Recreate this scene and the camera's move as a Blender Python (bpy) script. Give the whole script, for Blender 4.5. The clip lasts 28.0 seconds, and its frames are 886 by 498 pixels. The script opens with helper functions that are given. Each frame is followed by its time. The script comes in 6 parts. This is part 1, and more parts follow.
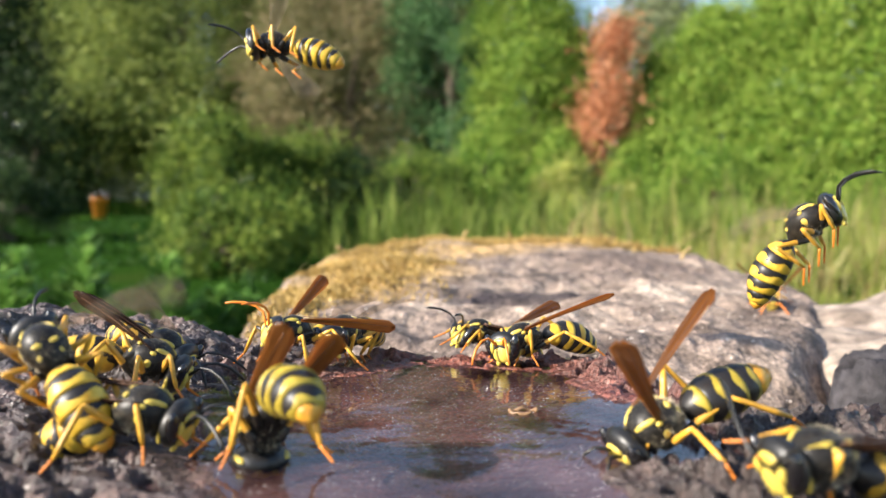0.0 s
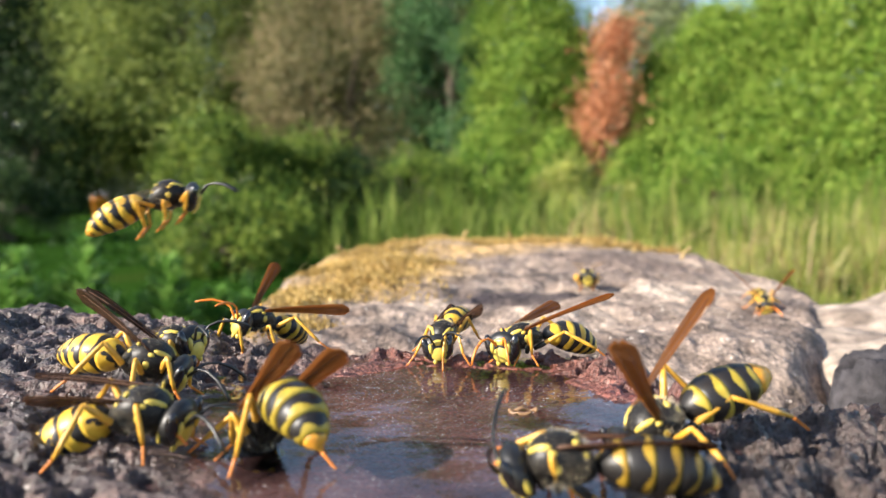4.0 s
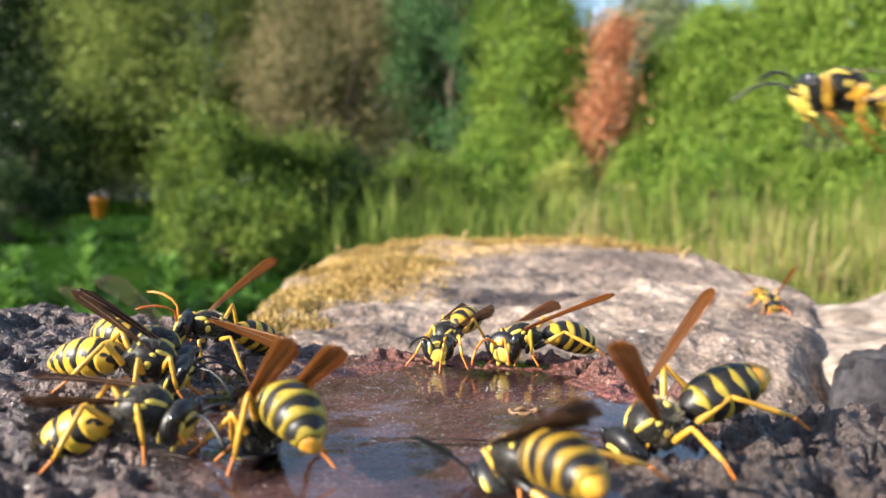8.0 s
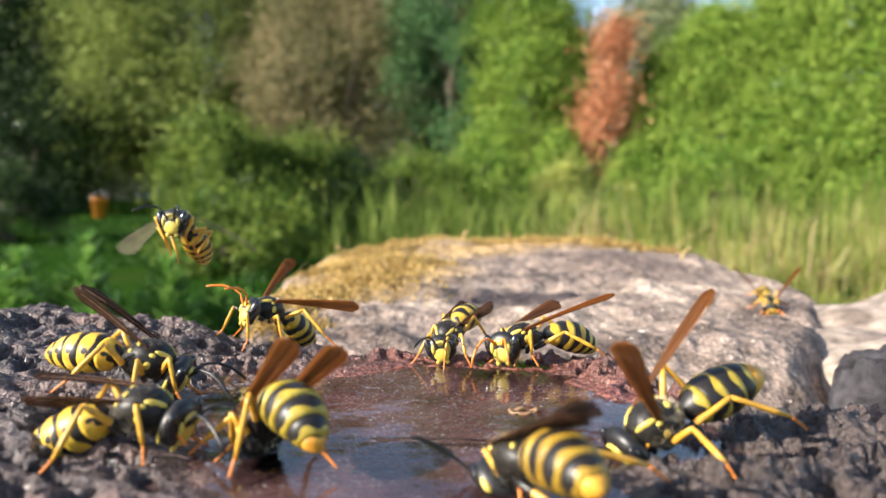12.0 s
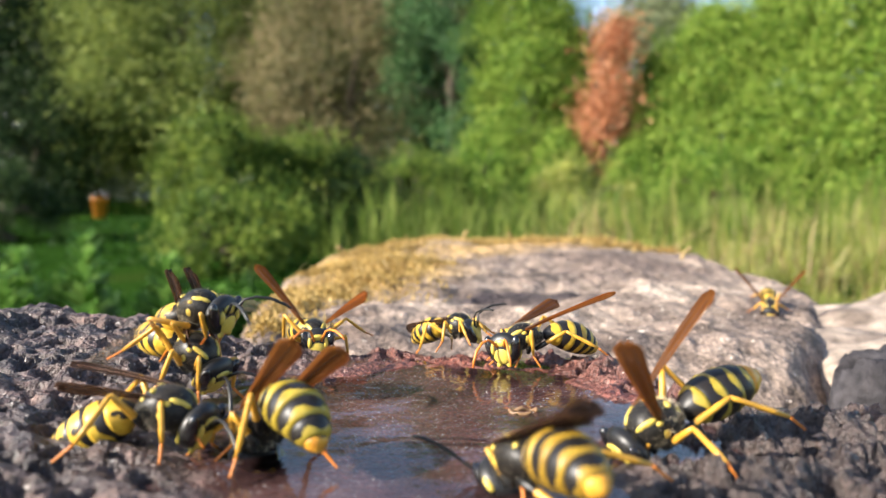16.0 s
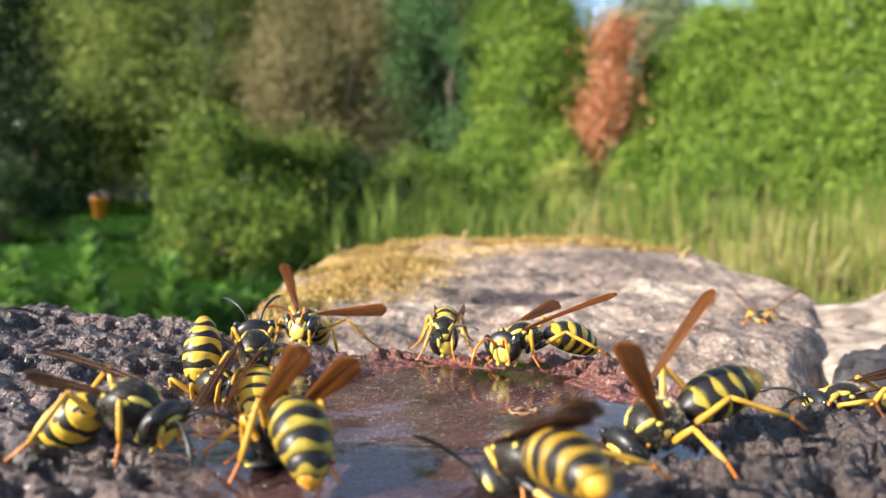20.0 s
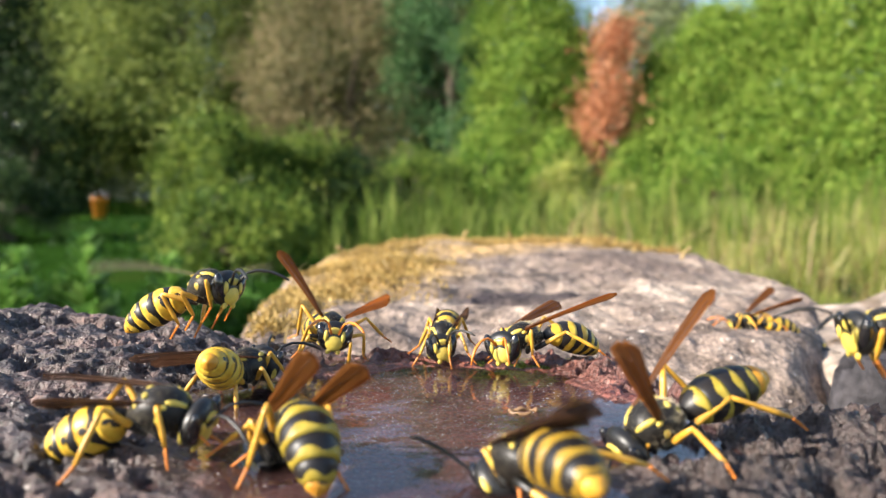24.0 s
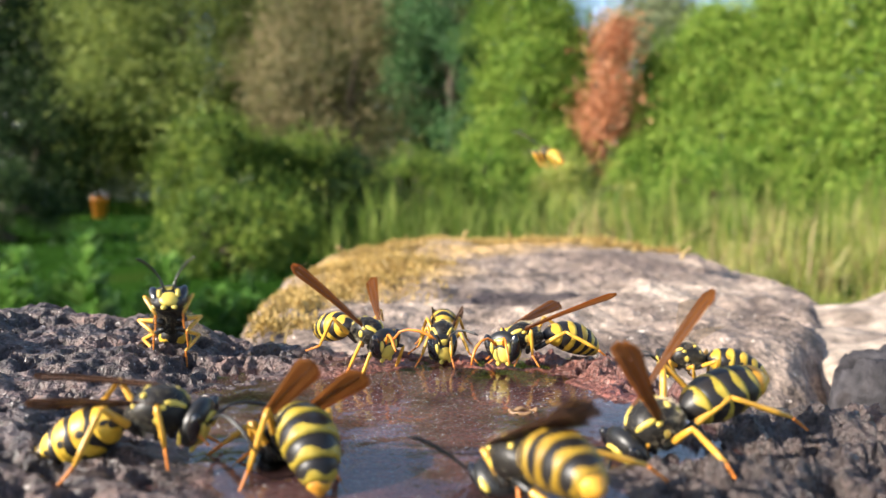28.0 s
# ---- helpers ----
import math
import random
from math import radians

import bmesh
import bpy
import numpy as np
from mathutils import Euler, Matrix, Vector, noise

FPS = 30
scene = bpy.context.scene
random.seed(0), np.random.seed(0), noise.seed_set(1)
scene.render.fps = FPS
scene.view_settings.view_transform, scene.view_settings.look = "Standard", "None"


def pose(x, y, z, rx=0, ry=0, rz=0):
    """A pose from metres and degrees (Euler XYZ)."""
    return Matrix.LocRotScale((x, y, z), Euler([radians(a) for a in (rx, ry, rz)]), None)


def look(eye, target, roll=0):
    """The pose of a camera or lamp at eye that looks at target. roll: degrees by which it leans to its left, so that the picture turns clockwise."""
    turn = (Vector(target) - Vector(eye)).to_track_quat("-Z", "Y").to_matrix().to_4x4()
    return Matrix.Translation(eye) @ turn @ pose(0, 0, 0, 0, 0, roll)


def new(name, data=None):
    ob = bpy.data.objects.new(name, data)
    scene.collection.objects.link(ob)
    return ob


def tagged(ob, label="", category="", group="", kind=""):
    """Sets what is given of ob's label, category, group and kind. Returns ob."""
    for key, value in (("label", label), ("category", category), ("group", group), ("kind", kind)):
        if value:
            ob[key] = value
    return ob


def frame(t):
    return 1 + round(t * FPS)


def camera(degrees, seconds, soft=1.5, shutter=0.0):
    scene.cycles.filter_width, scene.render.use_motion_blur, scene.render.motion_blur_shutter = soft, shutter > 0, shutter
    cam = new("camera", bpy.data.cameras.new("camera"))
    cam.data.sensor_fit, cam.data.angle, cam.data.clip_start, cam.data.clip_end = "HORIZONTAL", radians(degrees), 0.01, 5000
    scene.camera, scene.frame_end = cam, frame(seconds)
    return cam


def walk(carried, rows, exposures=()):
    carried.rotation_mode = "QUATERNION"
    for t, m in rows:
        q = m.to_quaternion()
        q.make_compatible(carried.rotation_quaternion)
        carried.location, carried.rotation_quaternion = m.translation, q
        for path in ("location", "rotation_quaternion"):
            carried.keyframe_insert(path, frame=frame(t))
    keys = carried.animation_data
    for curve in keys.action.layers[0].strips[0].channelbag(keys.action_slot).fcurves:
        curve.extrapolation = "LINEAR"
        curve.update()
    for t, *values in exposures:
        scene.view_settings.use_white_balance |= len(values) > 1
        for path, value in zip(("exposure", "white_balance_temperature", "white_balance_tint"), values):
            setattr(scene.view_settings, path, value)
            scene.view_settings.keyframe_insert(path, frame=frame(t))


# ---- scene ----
# The camera stands still, a hand's width from the drinking place.
cam = camera(62, 28.0, soft=1.5, shutter=0.4)
walk(cam, [(0, pose(0, 0, 0.35, 85.14, 0, 0)), (28.0, pose(0, 0, 0.35, 85.14, 0, 0))], exposures=[(0, 1.19), (28.0, 1.19)])
cam.data.dof.use_dof = True
cam.data.dof.focus_distance = 0.078
cam.data.dof.aperture_fstop = 36.0

# ---- sky and sun: low late-summer sun from the left ----
SUN_DIR = Vector((-0.80, -0.34, 0.49)).normalized()
world = bpy.data.worlds.new("sky")
scene.world = world
world.use_nodes = True
wn = world.node_tree.nodes
sky = wn.new("ShaderNodeTexSky")
sky.sky_type, sky.sun_disc = "NISHITA", False
sky.sun_elevation = math.asin(SUN_DIR.z)
sky.sun_rotation = math.atan2(SUN_DIR.x, SUN_DIR.y)
world.node_tree.links.new(sky.outputs[0], wn["Background"].inputs[0])
wn["Background"].inputs[1].default_value = 0.13
sun = new("sun", bpy.data.lights.new("sun", "SUN"))
sun.data.energy, sun.data.angle, sun.data.color = 5.0, radians(0.53), (1.0, 0.925, 0.82)
sun.matrix_world = look(SUN_DIR * 30, (0, 0, 0))

MM = 0.001
WATER_Z = 0.3295


# ---- materials ----
def material(name):
    m = bpy.data.materials.new(name)
    m.use_nodes = True
    return m, m.node_tree.nodes, m.node_tree.links, m.node_tree.nodes["Principled BSDF"]


def ramp(n, stops):
    r = n.new("ShaderNodeValToRGB")
    while len(r.color_ramp.elements) < len(stops):
        r.color_ramp.elements.new(0.5)
    for e, (at, col) in zip(r.color_ramp.elements, stops):
        e.position, e.color = at, (*col, 1)
    return r


def math_node(n, l, op, a, b=None, clamp=False):
    k = n.new("ShaderNodeMath")
    k.operation, k.use_clamp = op, clamp
    for i, v in enumerate((a, b)):
        if v is None:
            continue
        if isinstance(v, (int, float)):
            k.inputs[i].default_value = v
        else:
            l.new(v, k.inputs[i])
    return k.outputs[0]


def texture(n, l, kind, scale, detail=4, coord="Object"):
    tc = n.new("ShaderNodeTexCoord")
    x = n.new(kind)
    x.inputs["Scale"].default_value = scale
    if "Detail" in x.inputs:
        x.inputs["Detail"].default_value = detail
    l.new(tc.outputs[coord], x.inputs["Vector"])
    return x


def mix_color(n, l, fac, a, b, blend="MIX"):
    k = n.new("ShaderNodeMix")
    k.data_type, k.blend_type = "RGBA", blend
    for sock, v in ((k.inputs[0], fac), (k.inputs[6], a), (k.inputs[7], b)):
        if isinstance(v, (int, float)):
            sock.default_value = v
        elif isinstance(v, tuple):
            sock.default_value = (*v, 1)
        else:
            l.new(v, sock)
    return k.outputs[2]


def bump(n, l, height, strength, distance, bsdf):
    b = n.new("ShaderNodeBump")
    b.inputs["Strength"].default_value, b.inputs["Distance"].default_value = strength, distance
    l.new(height, b.inputs["Height"])
    l.new(b.outputs[0], bsdf.inputs["Normal"])


def stone_material(name, stops, scale, rough, bump_d, fleck=None, coat=0.0, stain_and_shade=None, spec=0.15, pits=0, grain=0):
    m, n, l, p = material(name)
    big = texture(n, l, "ShaderNodeTexNoise", scale, 6)
    r = ramp(n, stops)
    l.new(big.outputs["Fac"], r.inputs[0])
    col = r.outputs[0]
    fine = texture(n, l, "ShaderNodeTexNoise", scale * 9, 6)
    fr = ramp(n, [(0.3, (0.45, 0.45, 0.45)), (0.7, (1.35, 1.3, 1.3))])
    l.new(fine.outputs["Fac"], fr.inputs[0])
    col = mix_color(n, l, 0.8, col, fr.outputs[0], "MULTIPLY")
    mid = texture(n, l, "ShaderNodeTexNoise", scale * 3.1, 4)
    mr = ramp(n, [(0.36, (0.42, 0.40, 0.40)), (0.5, (1.0, 1.0, 1.0)), (0.64, (1.45, 1.42, 1.38))])
    l.new(mid.outputs["Fac"], mr.inputs[0])
    col = mix_color(n, l, 0.75, col, mr.outputs[0], "MULTIPLY")
    if fleck:
        v = texture(n, l, "ShaderNodeTexNoise", fleck[0], 2)
        hit = math_node(n, l, "GREATER_THAN", v.outputs["Fac"], fleck[1])
        col = mix_color(n, l, hit, col, fleck[2])
    for place, size, tint in stain_and_shade or ():
        # a tint round one place, stain and painted shade alike, broken up by the grain
        geo = n.new("ShaderNodeNewGeometry")
        gap = n.new("ShaderNodeVectorMath")
        gap.operation = "DISTANCE"
        l.new(geo.outputs["Position"], gap.inputs[0])
        gap.inputs[1].default_value = place
        near = math_node(n, l, "SUBTRACT", 1.35, math_node(n, l, "DIVIDE", gap.outputs["Value"], size), True)
        near = math_node(n, l, "MULTIPLY", near, math_node(n, l, "MULTIPLY", mid.outputs["Fac"], 2.0), True)
        col = mix_color(n, l, near, col, mix_color(n, l, 0.7, tint, fr.outputs[0], "MULTIPLY"))
    if grain:
        micro = texture(n, l, "ShaderNodeTexNoise", grain, 3)
        tone = ramp(n, [(0.34, (0.45, 0.44, 0.43)), (0.5, (1.0, 0.98, 0.95)), (0.66, (1.75, 1.68, 1.6))])
        l.new(micro.outputs["Fac"], tone.inputs[0])
        col = mix_color(n, l, 0.8, col, tone.outputs[0], "MULTIPLY")
    l.new(col, p.inputs["Base Color"])
    p.inputs["Roughness"].default_value = rough
    p.inputs["Specular IOR Level"].default_value = spec
    p.inputs["Coat Weight"].default_value = coat
    p.inputs["Coat Roughness"].default_value = 0.15
    height = fine.outputs["Fac"]
    if pits:
        # small gas bubbles sunk into the stone
        cell = texture(n, l, "ShaderNodeTexVoronoi", pits)
        hole = math_node(n, l, "MULTIPLY", math_node(n, l, "SUBTRACT", cell.outputs["Distance"], 0.42), 1.6)
        height = math_node(n, l, "ADD", math_node(n, l, "MINIMUM", hole, 0.0), math_node(n, l, "MULTIPLY", height, 0.9))
    bump(n, l, height, 0.9, bump_d, p)
    return m


# Third and fourth tints paint shade onto the stone's near right; the others are stains.
LAVA = stone_material("pitted_lava", [(0.27, (0.034, 0.026, 0.025)), (0.45, (0.068, 0.051, 0.049)), (0.6, (0.125, 0.087, 0.078)), (0.75, (0.195, 0.122, 0.098))],
                      130, 0.42, 0.0017, (1500, 0.70, (0.34, 0.31, 0.29)), 0.0, [((0.003, 0.078, 0.3285), 0.016, (0.19, 0.060, 0.038)), ((0.017, 0.068, 0.328), 0.007, (0.16, 0.055, 0.042)), ((0.021, 0.049, 0.329), 0.013, (0.062, 0.048, 0.044)), ((0.033, 0.060, 0.329), 0.010, (0.066, 0.052, 0.048)), ((-0.004, 0.050, 0.327), 0.011, (0.24, 0.12, 0.10)), ((-0.002, 0.066, 0.327), 0.014, (0.36, 0.115, 0.068))], 0.5, 620, 3000)
GRANITE = stone_material("pink_granite", [(0.33, (0.12, 0.096, 0.084)), (0.43, (0.215, 0.170, 0.142)), (0.57, (0.295, 0.235, 0.192)), (0.70, (0.43, 0.355, 0.29))],
                         38, 0.8, 0.0018, (620, 0.69, (0.55, 0.48, 0.41)), 0.0,
                         [((-0.018, 0.215, 0.3255), 0.024, (0.43, 0.28, 0.09)), ((-0.031, 0.250, 0.3255), 0.024, (0.43, 0.29, 0.10)), ((-0.030, 0.188, 0.324), 0.018, (0.36, 0.24, 0.09)), ((0.012, 0.265, 0.326), 0.020, (0.40, 0.27, 0.12)),
                          # first three tints paint the dark shade in and beside the crack
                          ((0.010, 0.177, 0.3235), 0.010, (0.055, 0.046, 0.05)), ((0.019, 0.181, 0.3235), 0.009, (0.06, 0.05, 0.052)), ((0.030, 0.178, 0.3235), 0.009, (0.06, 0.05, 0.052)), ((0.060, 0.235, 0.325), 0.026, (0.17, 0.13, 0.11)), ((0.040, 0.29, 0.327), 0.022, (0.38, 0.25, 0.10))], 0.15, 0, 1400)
PALE = stone_material("pale_stone", [(0.3, (0.22, 0.18, 0.145)), (0.5, (0.34, 0.275, 0.22)), (0.7, (0.46, 0.385, 0.31))], 40, 0.8, 0.001)
# Dark stone, toned down further to paint in the shade of a hollow.
SLATE = stone_material("shade_darkened_stone", [(0.3, (0.016, 0.015, 0.017)), (0.6, (0.055, 0.052, 0.056)), (0.8, (0.15, 0.14, 0.14))], 60, 0.75, 0.001)


def water_material():
    m, n, l, p = material("standing_water")
    n.remove(p)
    clear = n.new("ShaderNodeBsdfTransparent")
    clear.inputs[0].default_value = (0.95, 0.86, 0.84, 1)
    film = n.new("ShaderNodeBsdfDiffuse")
    film.inputs[0].default_value = (0.42, 0.215, 0.20, 1)
    gloss = n.new("ShaderNodeBsdfGlossy")
    gloss.inputs["Roughness"].default_value = 0.05
    fres = n.new("ShaderNodeFresnel")
    fres.inputs[0].default_value = 1.58
    wave = texture(n, l, "ShaderNodeTexNoise", 210, 3)
    dust = texture(n, l, "ShaderNodeTexNoise", 4200, 2)
    speck = math_node(n, l, "GREATER_THAN", dust.outputs["Fac"], 0.685)
    patch = texture(n, l, "ShaderNodeTexNoise", 90, 4)
    dusty = math_node(n, l, "MULTIPLY", speck, math_node(n, l, "GREATER_THAN", patch.outputs["Fac"], 0.48))
    filmy = math_node(n, l, "MULTIPLY", math_node(n, l, "SUBTRACT", patch.outputs["Fac"], 0.34, True), 0.75)
    b = n.new("ShaderNodeBump")
    b.inputs["Strength"].default_value, b.inputs["Distance"].default_value = 0.25, 0.0007
    l.new(wave.outputs["Fac"], b.inputs["Height"])
    l.new(b.outputs[0], gloss.inputs["Normal"])
    l.new(b.outputs[0], fres.inputs["Normal"])
    mixes = [n.new("ShaderNodeMixShader") for _ in range(3)]
    l.new(filmy, mixes[0].inputs[0])
    l.new(clear.outputs[0], mixes[0].inputs[1])
    l.new(film.outputs[0], mixes[0].inputs[2])
    l.new(fres.outputs[0], mixes[1].inputs[0])
    l.new(mixes[0].outputs[0], mixes[1].inputs[1])
    l.new(gloss.outputs[0], mixes[1].inputs[2])
    white = n.new("ShaderNodeBsdfDiffuse")
    white.inputs[0].default_value = (0.75, 0.72, 0.7, 1)
    l.new(dusty, mixes[2].inputs[0])
    l.new(mixes[1].outputs[0], mixes[2].inputs[1])
    l.new(white.outputs[0], mixes[2].inputs[2])
    l.new(mixes[2].outputs[0], n["Material Output"].inputs[0])
    return m


WATER = water_material()


def leaf_material(name, stops, glow=0.35, patch=1.2):
    """Leaves: colour by leaf and by broad patches, light passing through."""
    m, n, l, p = material(name)
    geo = n.new("ShaderNodeNewGeometry")
    big = texture(n, l, "ShaderNodeTexNoise", patch, 3)
    fac = math_node(n, l, "ADD", math_node(n, l, "MULTIPLY", geo.outputs["Random Per Island"], 0.45),
                    math_node(n, l, "MULTIPLY", big.outputs["Fac"], 0.55))
    r = ramp(n, stops)
    l.new(fac, r.inputs[0])
    l.new(r.outputs[0], p.inputs["Base Color"])
    p.inputs["Roughness"].default_value = 0.5
    p.inputs["Specular IOR Level"].default_value = 0.12
    tr = n.new("ShaderNodeBsdfTranslucent")
    l.new(r.outputs[0], tr.inputs[0])
    mx = n.new("ShaderNodeMixShader")
    mx.inputs[0].default_value = glow
    l.new(p.outputs[0], mx.inputs[1])
    l.new(tr.outputs[0], mx.inputs[2])
    l.new(mx.outputs[0], n["Material Output"].inputs[0])
    return m


def plain(name, col, rough=0.5, spec=0.5, scale=0, depth=0.0, var=0.25, coat=0.0):
    m, n, l, p = material(name)
    p.inputs["Base Color"].default_value = (*col, 1)
    p.inputs["Roughness"].default_value = rough
    p.inputs["Specular IOR Level"].default_value = spec
    p.inputs["Coat Weight"].default_value = coat
    if scale:
        t = texture(n, l, "ShaderNodeTexNoise", scale, 4)
        r = ramp(n, [(0.3, tuple(c * (1 - var) for c in col)), (0.7, tuple(min(1, c * (1 + var)) for c in col))])
        l.new(t.outputs["Fac"], r.inputs[0])
        l.new(r.outputs[0], p.inputs["Base Color"])
        bump(n, l, t.outputs["Fac"], 0.6, depth, p)
    return m


YELLOW = plain("yellow_cuticle", (0.56, 0.42, 0.07), 0.40, 0.5, 900, 0.00003, 0.2)
BLACK = plain("black_cuticle", (0.012, 0.011, 0.010), 0.4, 0.5, 1500, 0.00004)
FUZZ_BLACK = plain("downy_black_cuticle", (0.015, 0.013, 0.011), 0.40, 0.25, 3500, 0.00005, 0.6)
HAIR = plain("fine_grey_hair", (0.36, 0.30, 0.20), 0.6)
EYE = plain("compound_eye", (0.010, 0.009, 0.010), 0.18, 0.6, 6000, 0.00001, coat=0.4)
AMBER_LEG = plain("orange_yellow_leg", (0.60, 0.31, 0.035), 0.35, 0.5, 1200, 0.00003, 0.2)
ORANGE_LEG = plain("orange_foot", (0.58, 0.18, 0.02), 0.38, 0.5, 1200, 0.00003, 0.2)
ORANGE_HORN = plain("orange_antenna", (0.68, 0.20, 0.02), 0.4, 0.5, 1200, 0.00003, 0.2)
DUN_LEG = plain("dark_femur", (0.025, 0.018, 0.012), 0.35)


def banded(name, base, swing, freq, dot, tint=((0.42, 0.23, 0.018), (0.59, 0.37, 0.035), (0.68, 0.47, 0.07))):
    """Cuticle with a scalloped black band at the front of each plate, and side dots."""
    m, n, l, p = material(name)
    uv = n.new("ShaderNodeUVMap")
    uv.uv_map = "plate"
    sep = n.new("ShaderNodeSeparateXYZ")
    l.new(uv.outputs[0], sep.inputs[0])
    u, v = sep.outputs[0], sep.outputs[1]
    d = math_node(n, l, "MULTIPLY", math_node(n, l, "ABSOLUTE", math_node(n, l, "SUBTRACT", u, 0.5)), 2.0)
    grain = texture(n, l, "ShaderNodeTexNoise", 900, 3)
    jitter = math_node(n, l, "MULTIPLY", math_node(n, l, "SUBTRACT", grain.outputs["Fac"], 0.5), 0.12)
    wave = math_node(n, l, "MULTIPLY", math_node(n, l, "COSINE", math_node(n, l, "MULTIPLY", d, freq)), swing)
    edge = math_node(n, l, "ADD", math_node(n, l, "ADD", wave, base), jitter)
    dark = math_node(n, l, "LESS_THAN", v, edge)
    if dot:
        a = math_node(n, l, "MULTIPLY", math_node(n, l, "SUBTRACT", d, 0.40), 3.2)
        b = math_node(n, l, "SUBTRACT", v, 0.58)
        rr = math_node(n, l, "ADD", math_node(n, l, "MULTIPLY", a, a), math_node(n, l, "MULTIPLY", b, b))
        dark = math_node(n, l, "MAXIMUM", dark, math_node(n, l, "LESS_THAN", rr, dot))
    tone = ramp(n, [(0.3, tint[0]), (0.5, tint[1]), (0.7, tint[2])])
    l.new(grain.outputs["Fac"], tone.inputs[0])
    col = mix_color(n, l, dark, tone.outputs[0], (0.013, 0.011, 0.010))
    l.new(col, p.inputs["Base Color"])
    p.inputs["Roughness"].default_value = 0.42
    p.inputs["Specular IOR Level"].default_value = 0.4
    bump(n, l, grain.outputs["Fac"], 0.6, 0.00005, p)
    return m


BAND_COMMON = banded("common_wasp_plate", 0.46, 0.14, 12.5, 0.012)
BAND_DOTTED = banded("thin_banded_dotted_plate", 0.37, 0.12, 12.5, 0.03)
BAND_TIP = banded("abdomen_tip_plate", 0.12, 0.08, 9.0, 0.0, ((0.48, 0.20, 0.02), (0.60, 0.30, 0.03), (0.66, 0.40, 0.06)))
BAND_PAPER = banded("paper_wasp_plate", 0.52, 0.09, 12.5, 0.0)
# Gold darkened and bands widened to paint in the wing's shade on the abdomen.
BAND_DARK_SHADED = banded("shaded_golden_plate", 0.70, 0.13, 13.5, 0.0, ((0.20, 0.11, 0.010), (0.30, 0.18, 0.018), (0.40, 0.26, 0.03)))
# Yellow dulled to olive: the shade of the wings is in the tint.
BAND_WIDE_SHADED = banded("broad_banded_shaded_plate", 0.65, 0.15, 13.5, 0.0, ((0.24, 0.165, 0.015), (0.34, 0.25, 0.028), (0.42, 0.32, 0.05)))


def wing_material(name, col, clear, through_col=None):
    m, n, l, p = material(name)
    p.inputs["Base Color"].default_value = (*col, 1)
    p.inputs["Roughness"].default_value = 0.22
    vein = texture(n, l, "ShaderNodeTexNoise", 1.0, 3)
    size_ = n.new("ShaderNodeMapping")
    size_.inputs["Scale"].default_value = (160, 1500, 1500)
    l.new(vein.inputs["Vector"].links[0].from_socket, size_.inputs["Vector"])
    l.new(size_.outputs[0], vein.inputs["Vector"])
    r = ramp(n, [(0.3, tuple(c * 0.7 for c in col)), (0.5, col), (0.8, tuple(min(1, c * 1.3) for c in col))])
    l.new(vein.outputs["Fac"], r.inputs[0])
    l.new(r.outputs[0], p.inputs["Base Color"])
    tr = n.new("ShaderNodeBsdfTranslucent")
    l.new(r.outputs[0], tr.inputs[0])
    tp = n.new("ShaderNodeBsdfTransparent")
    tp.inputs[0].default_value = (*(through_col or [0.4 + 0.6 * c for c in col]), 1)
    a, b = n.new("ShaderNodeMixShader"), n.new("ShaderNodeMixShader")
    a.inputs[0].default_value, b.inputs[0].default_value = 0.74, clear
    l.new(p.outputs[0], a.inputs[1])
    l.new(tr.outputs[0], a.inputs[2])
    l.new(a.outputs[0], b.inputs[1])
    l.new(tp.outputs[0], b.inputs[2])
    l.new(b.outputs[0], n["Material Output"].inputs[0])
    return m


WING_AMBER = wing_material("amber_wing", (0.42, 0.17, 0.045), 0.40)
WING_SMOKE = wing_material("smoky_wing", (0.17, 0.092, 0.055), 0.48)
WING_BLUR = wing_material("clear_beating_wing", (0.46, 0.38, 0.29), 0.88, (0.93, 0.90, 0.86))


# ---- mesh helpers ----
def mesh_object(name, verts, faces, mat, parent=None, label="", smooth=True, uvs=None):
    me = bpy.data.meshes.new(name)
    me.from_pydata([tuple(v) for v in verts] if not isinstance(verts, np.ndarray) else verts.tolist(), [], faces if isinstance(faces, list) else faces.tolist())
    if uvs is not None:
        layer = me.uv_layers.new(name="plate")
        idx = np.empty(len(me.loops), dtype=np.int32)
        me.loops.foreach_get("vertex_index", idx)
        layer.data.foreach_set("uv", np.asarray(uvs, dtype=np.float32)[idx].ravel())
    for mm in (mat if isinstance(mat, (list, tuple)) else [mat]):
        me.materials.append(mm)
    if smooth:
        me.polygons.foreach_set("use_smooth", [True] * len(me.polygons))
    me.update()
    ob = new(name, me)
    if parent is not None:
        ob.parent = parent
    if label:
        tagged(ob, label)
    return ob


def part(name, bm, mat, parent, label=""):
    me = bpy.data.meshes.new(name)
    bm.to_mesh(me)
    bm.free()
    me.materials.append(mat)
    me.polygons.foreach_set("use_smooth", [True] * len(me.polygons))
    ob = new(name, me)
    ob.parent = parent
    if label:
        tagged(ob, label)
    return ob


def loft(rings, n=18, caps=True):
    """Closed skin through elliptic rings: each (centre, side, up, half width, half height)."""
    verts, faces, uvs = [], [], []
    k = len(rings)
    for i, (c, s, u, a, b) in enumerate(rings):
        for j in range(n + 1):
            t = 2 * math.pi * j / n - math.pi / 2
            verts.append(c + s * (a * math.cos(t)) + u * (b * math.sin(t)))
            uvs.append((j / n, i / (k - 1)))
    for i in range(k - 1):
        for j in range(n):
            q = i * (n + 1) + j
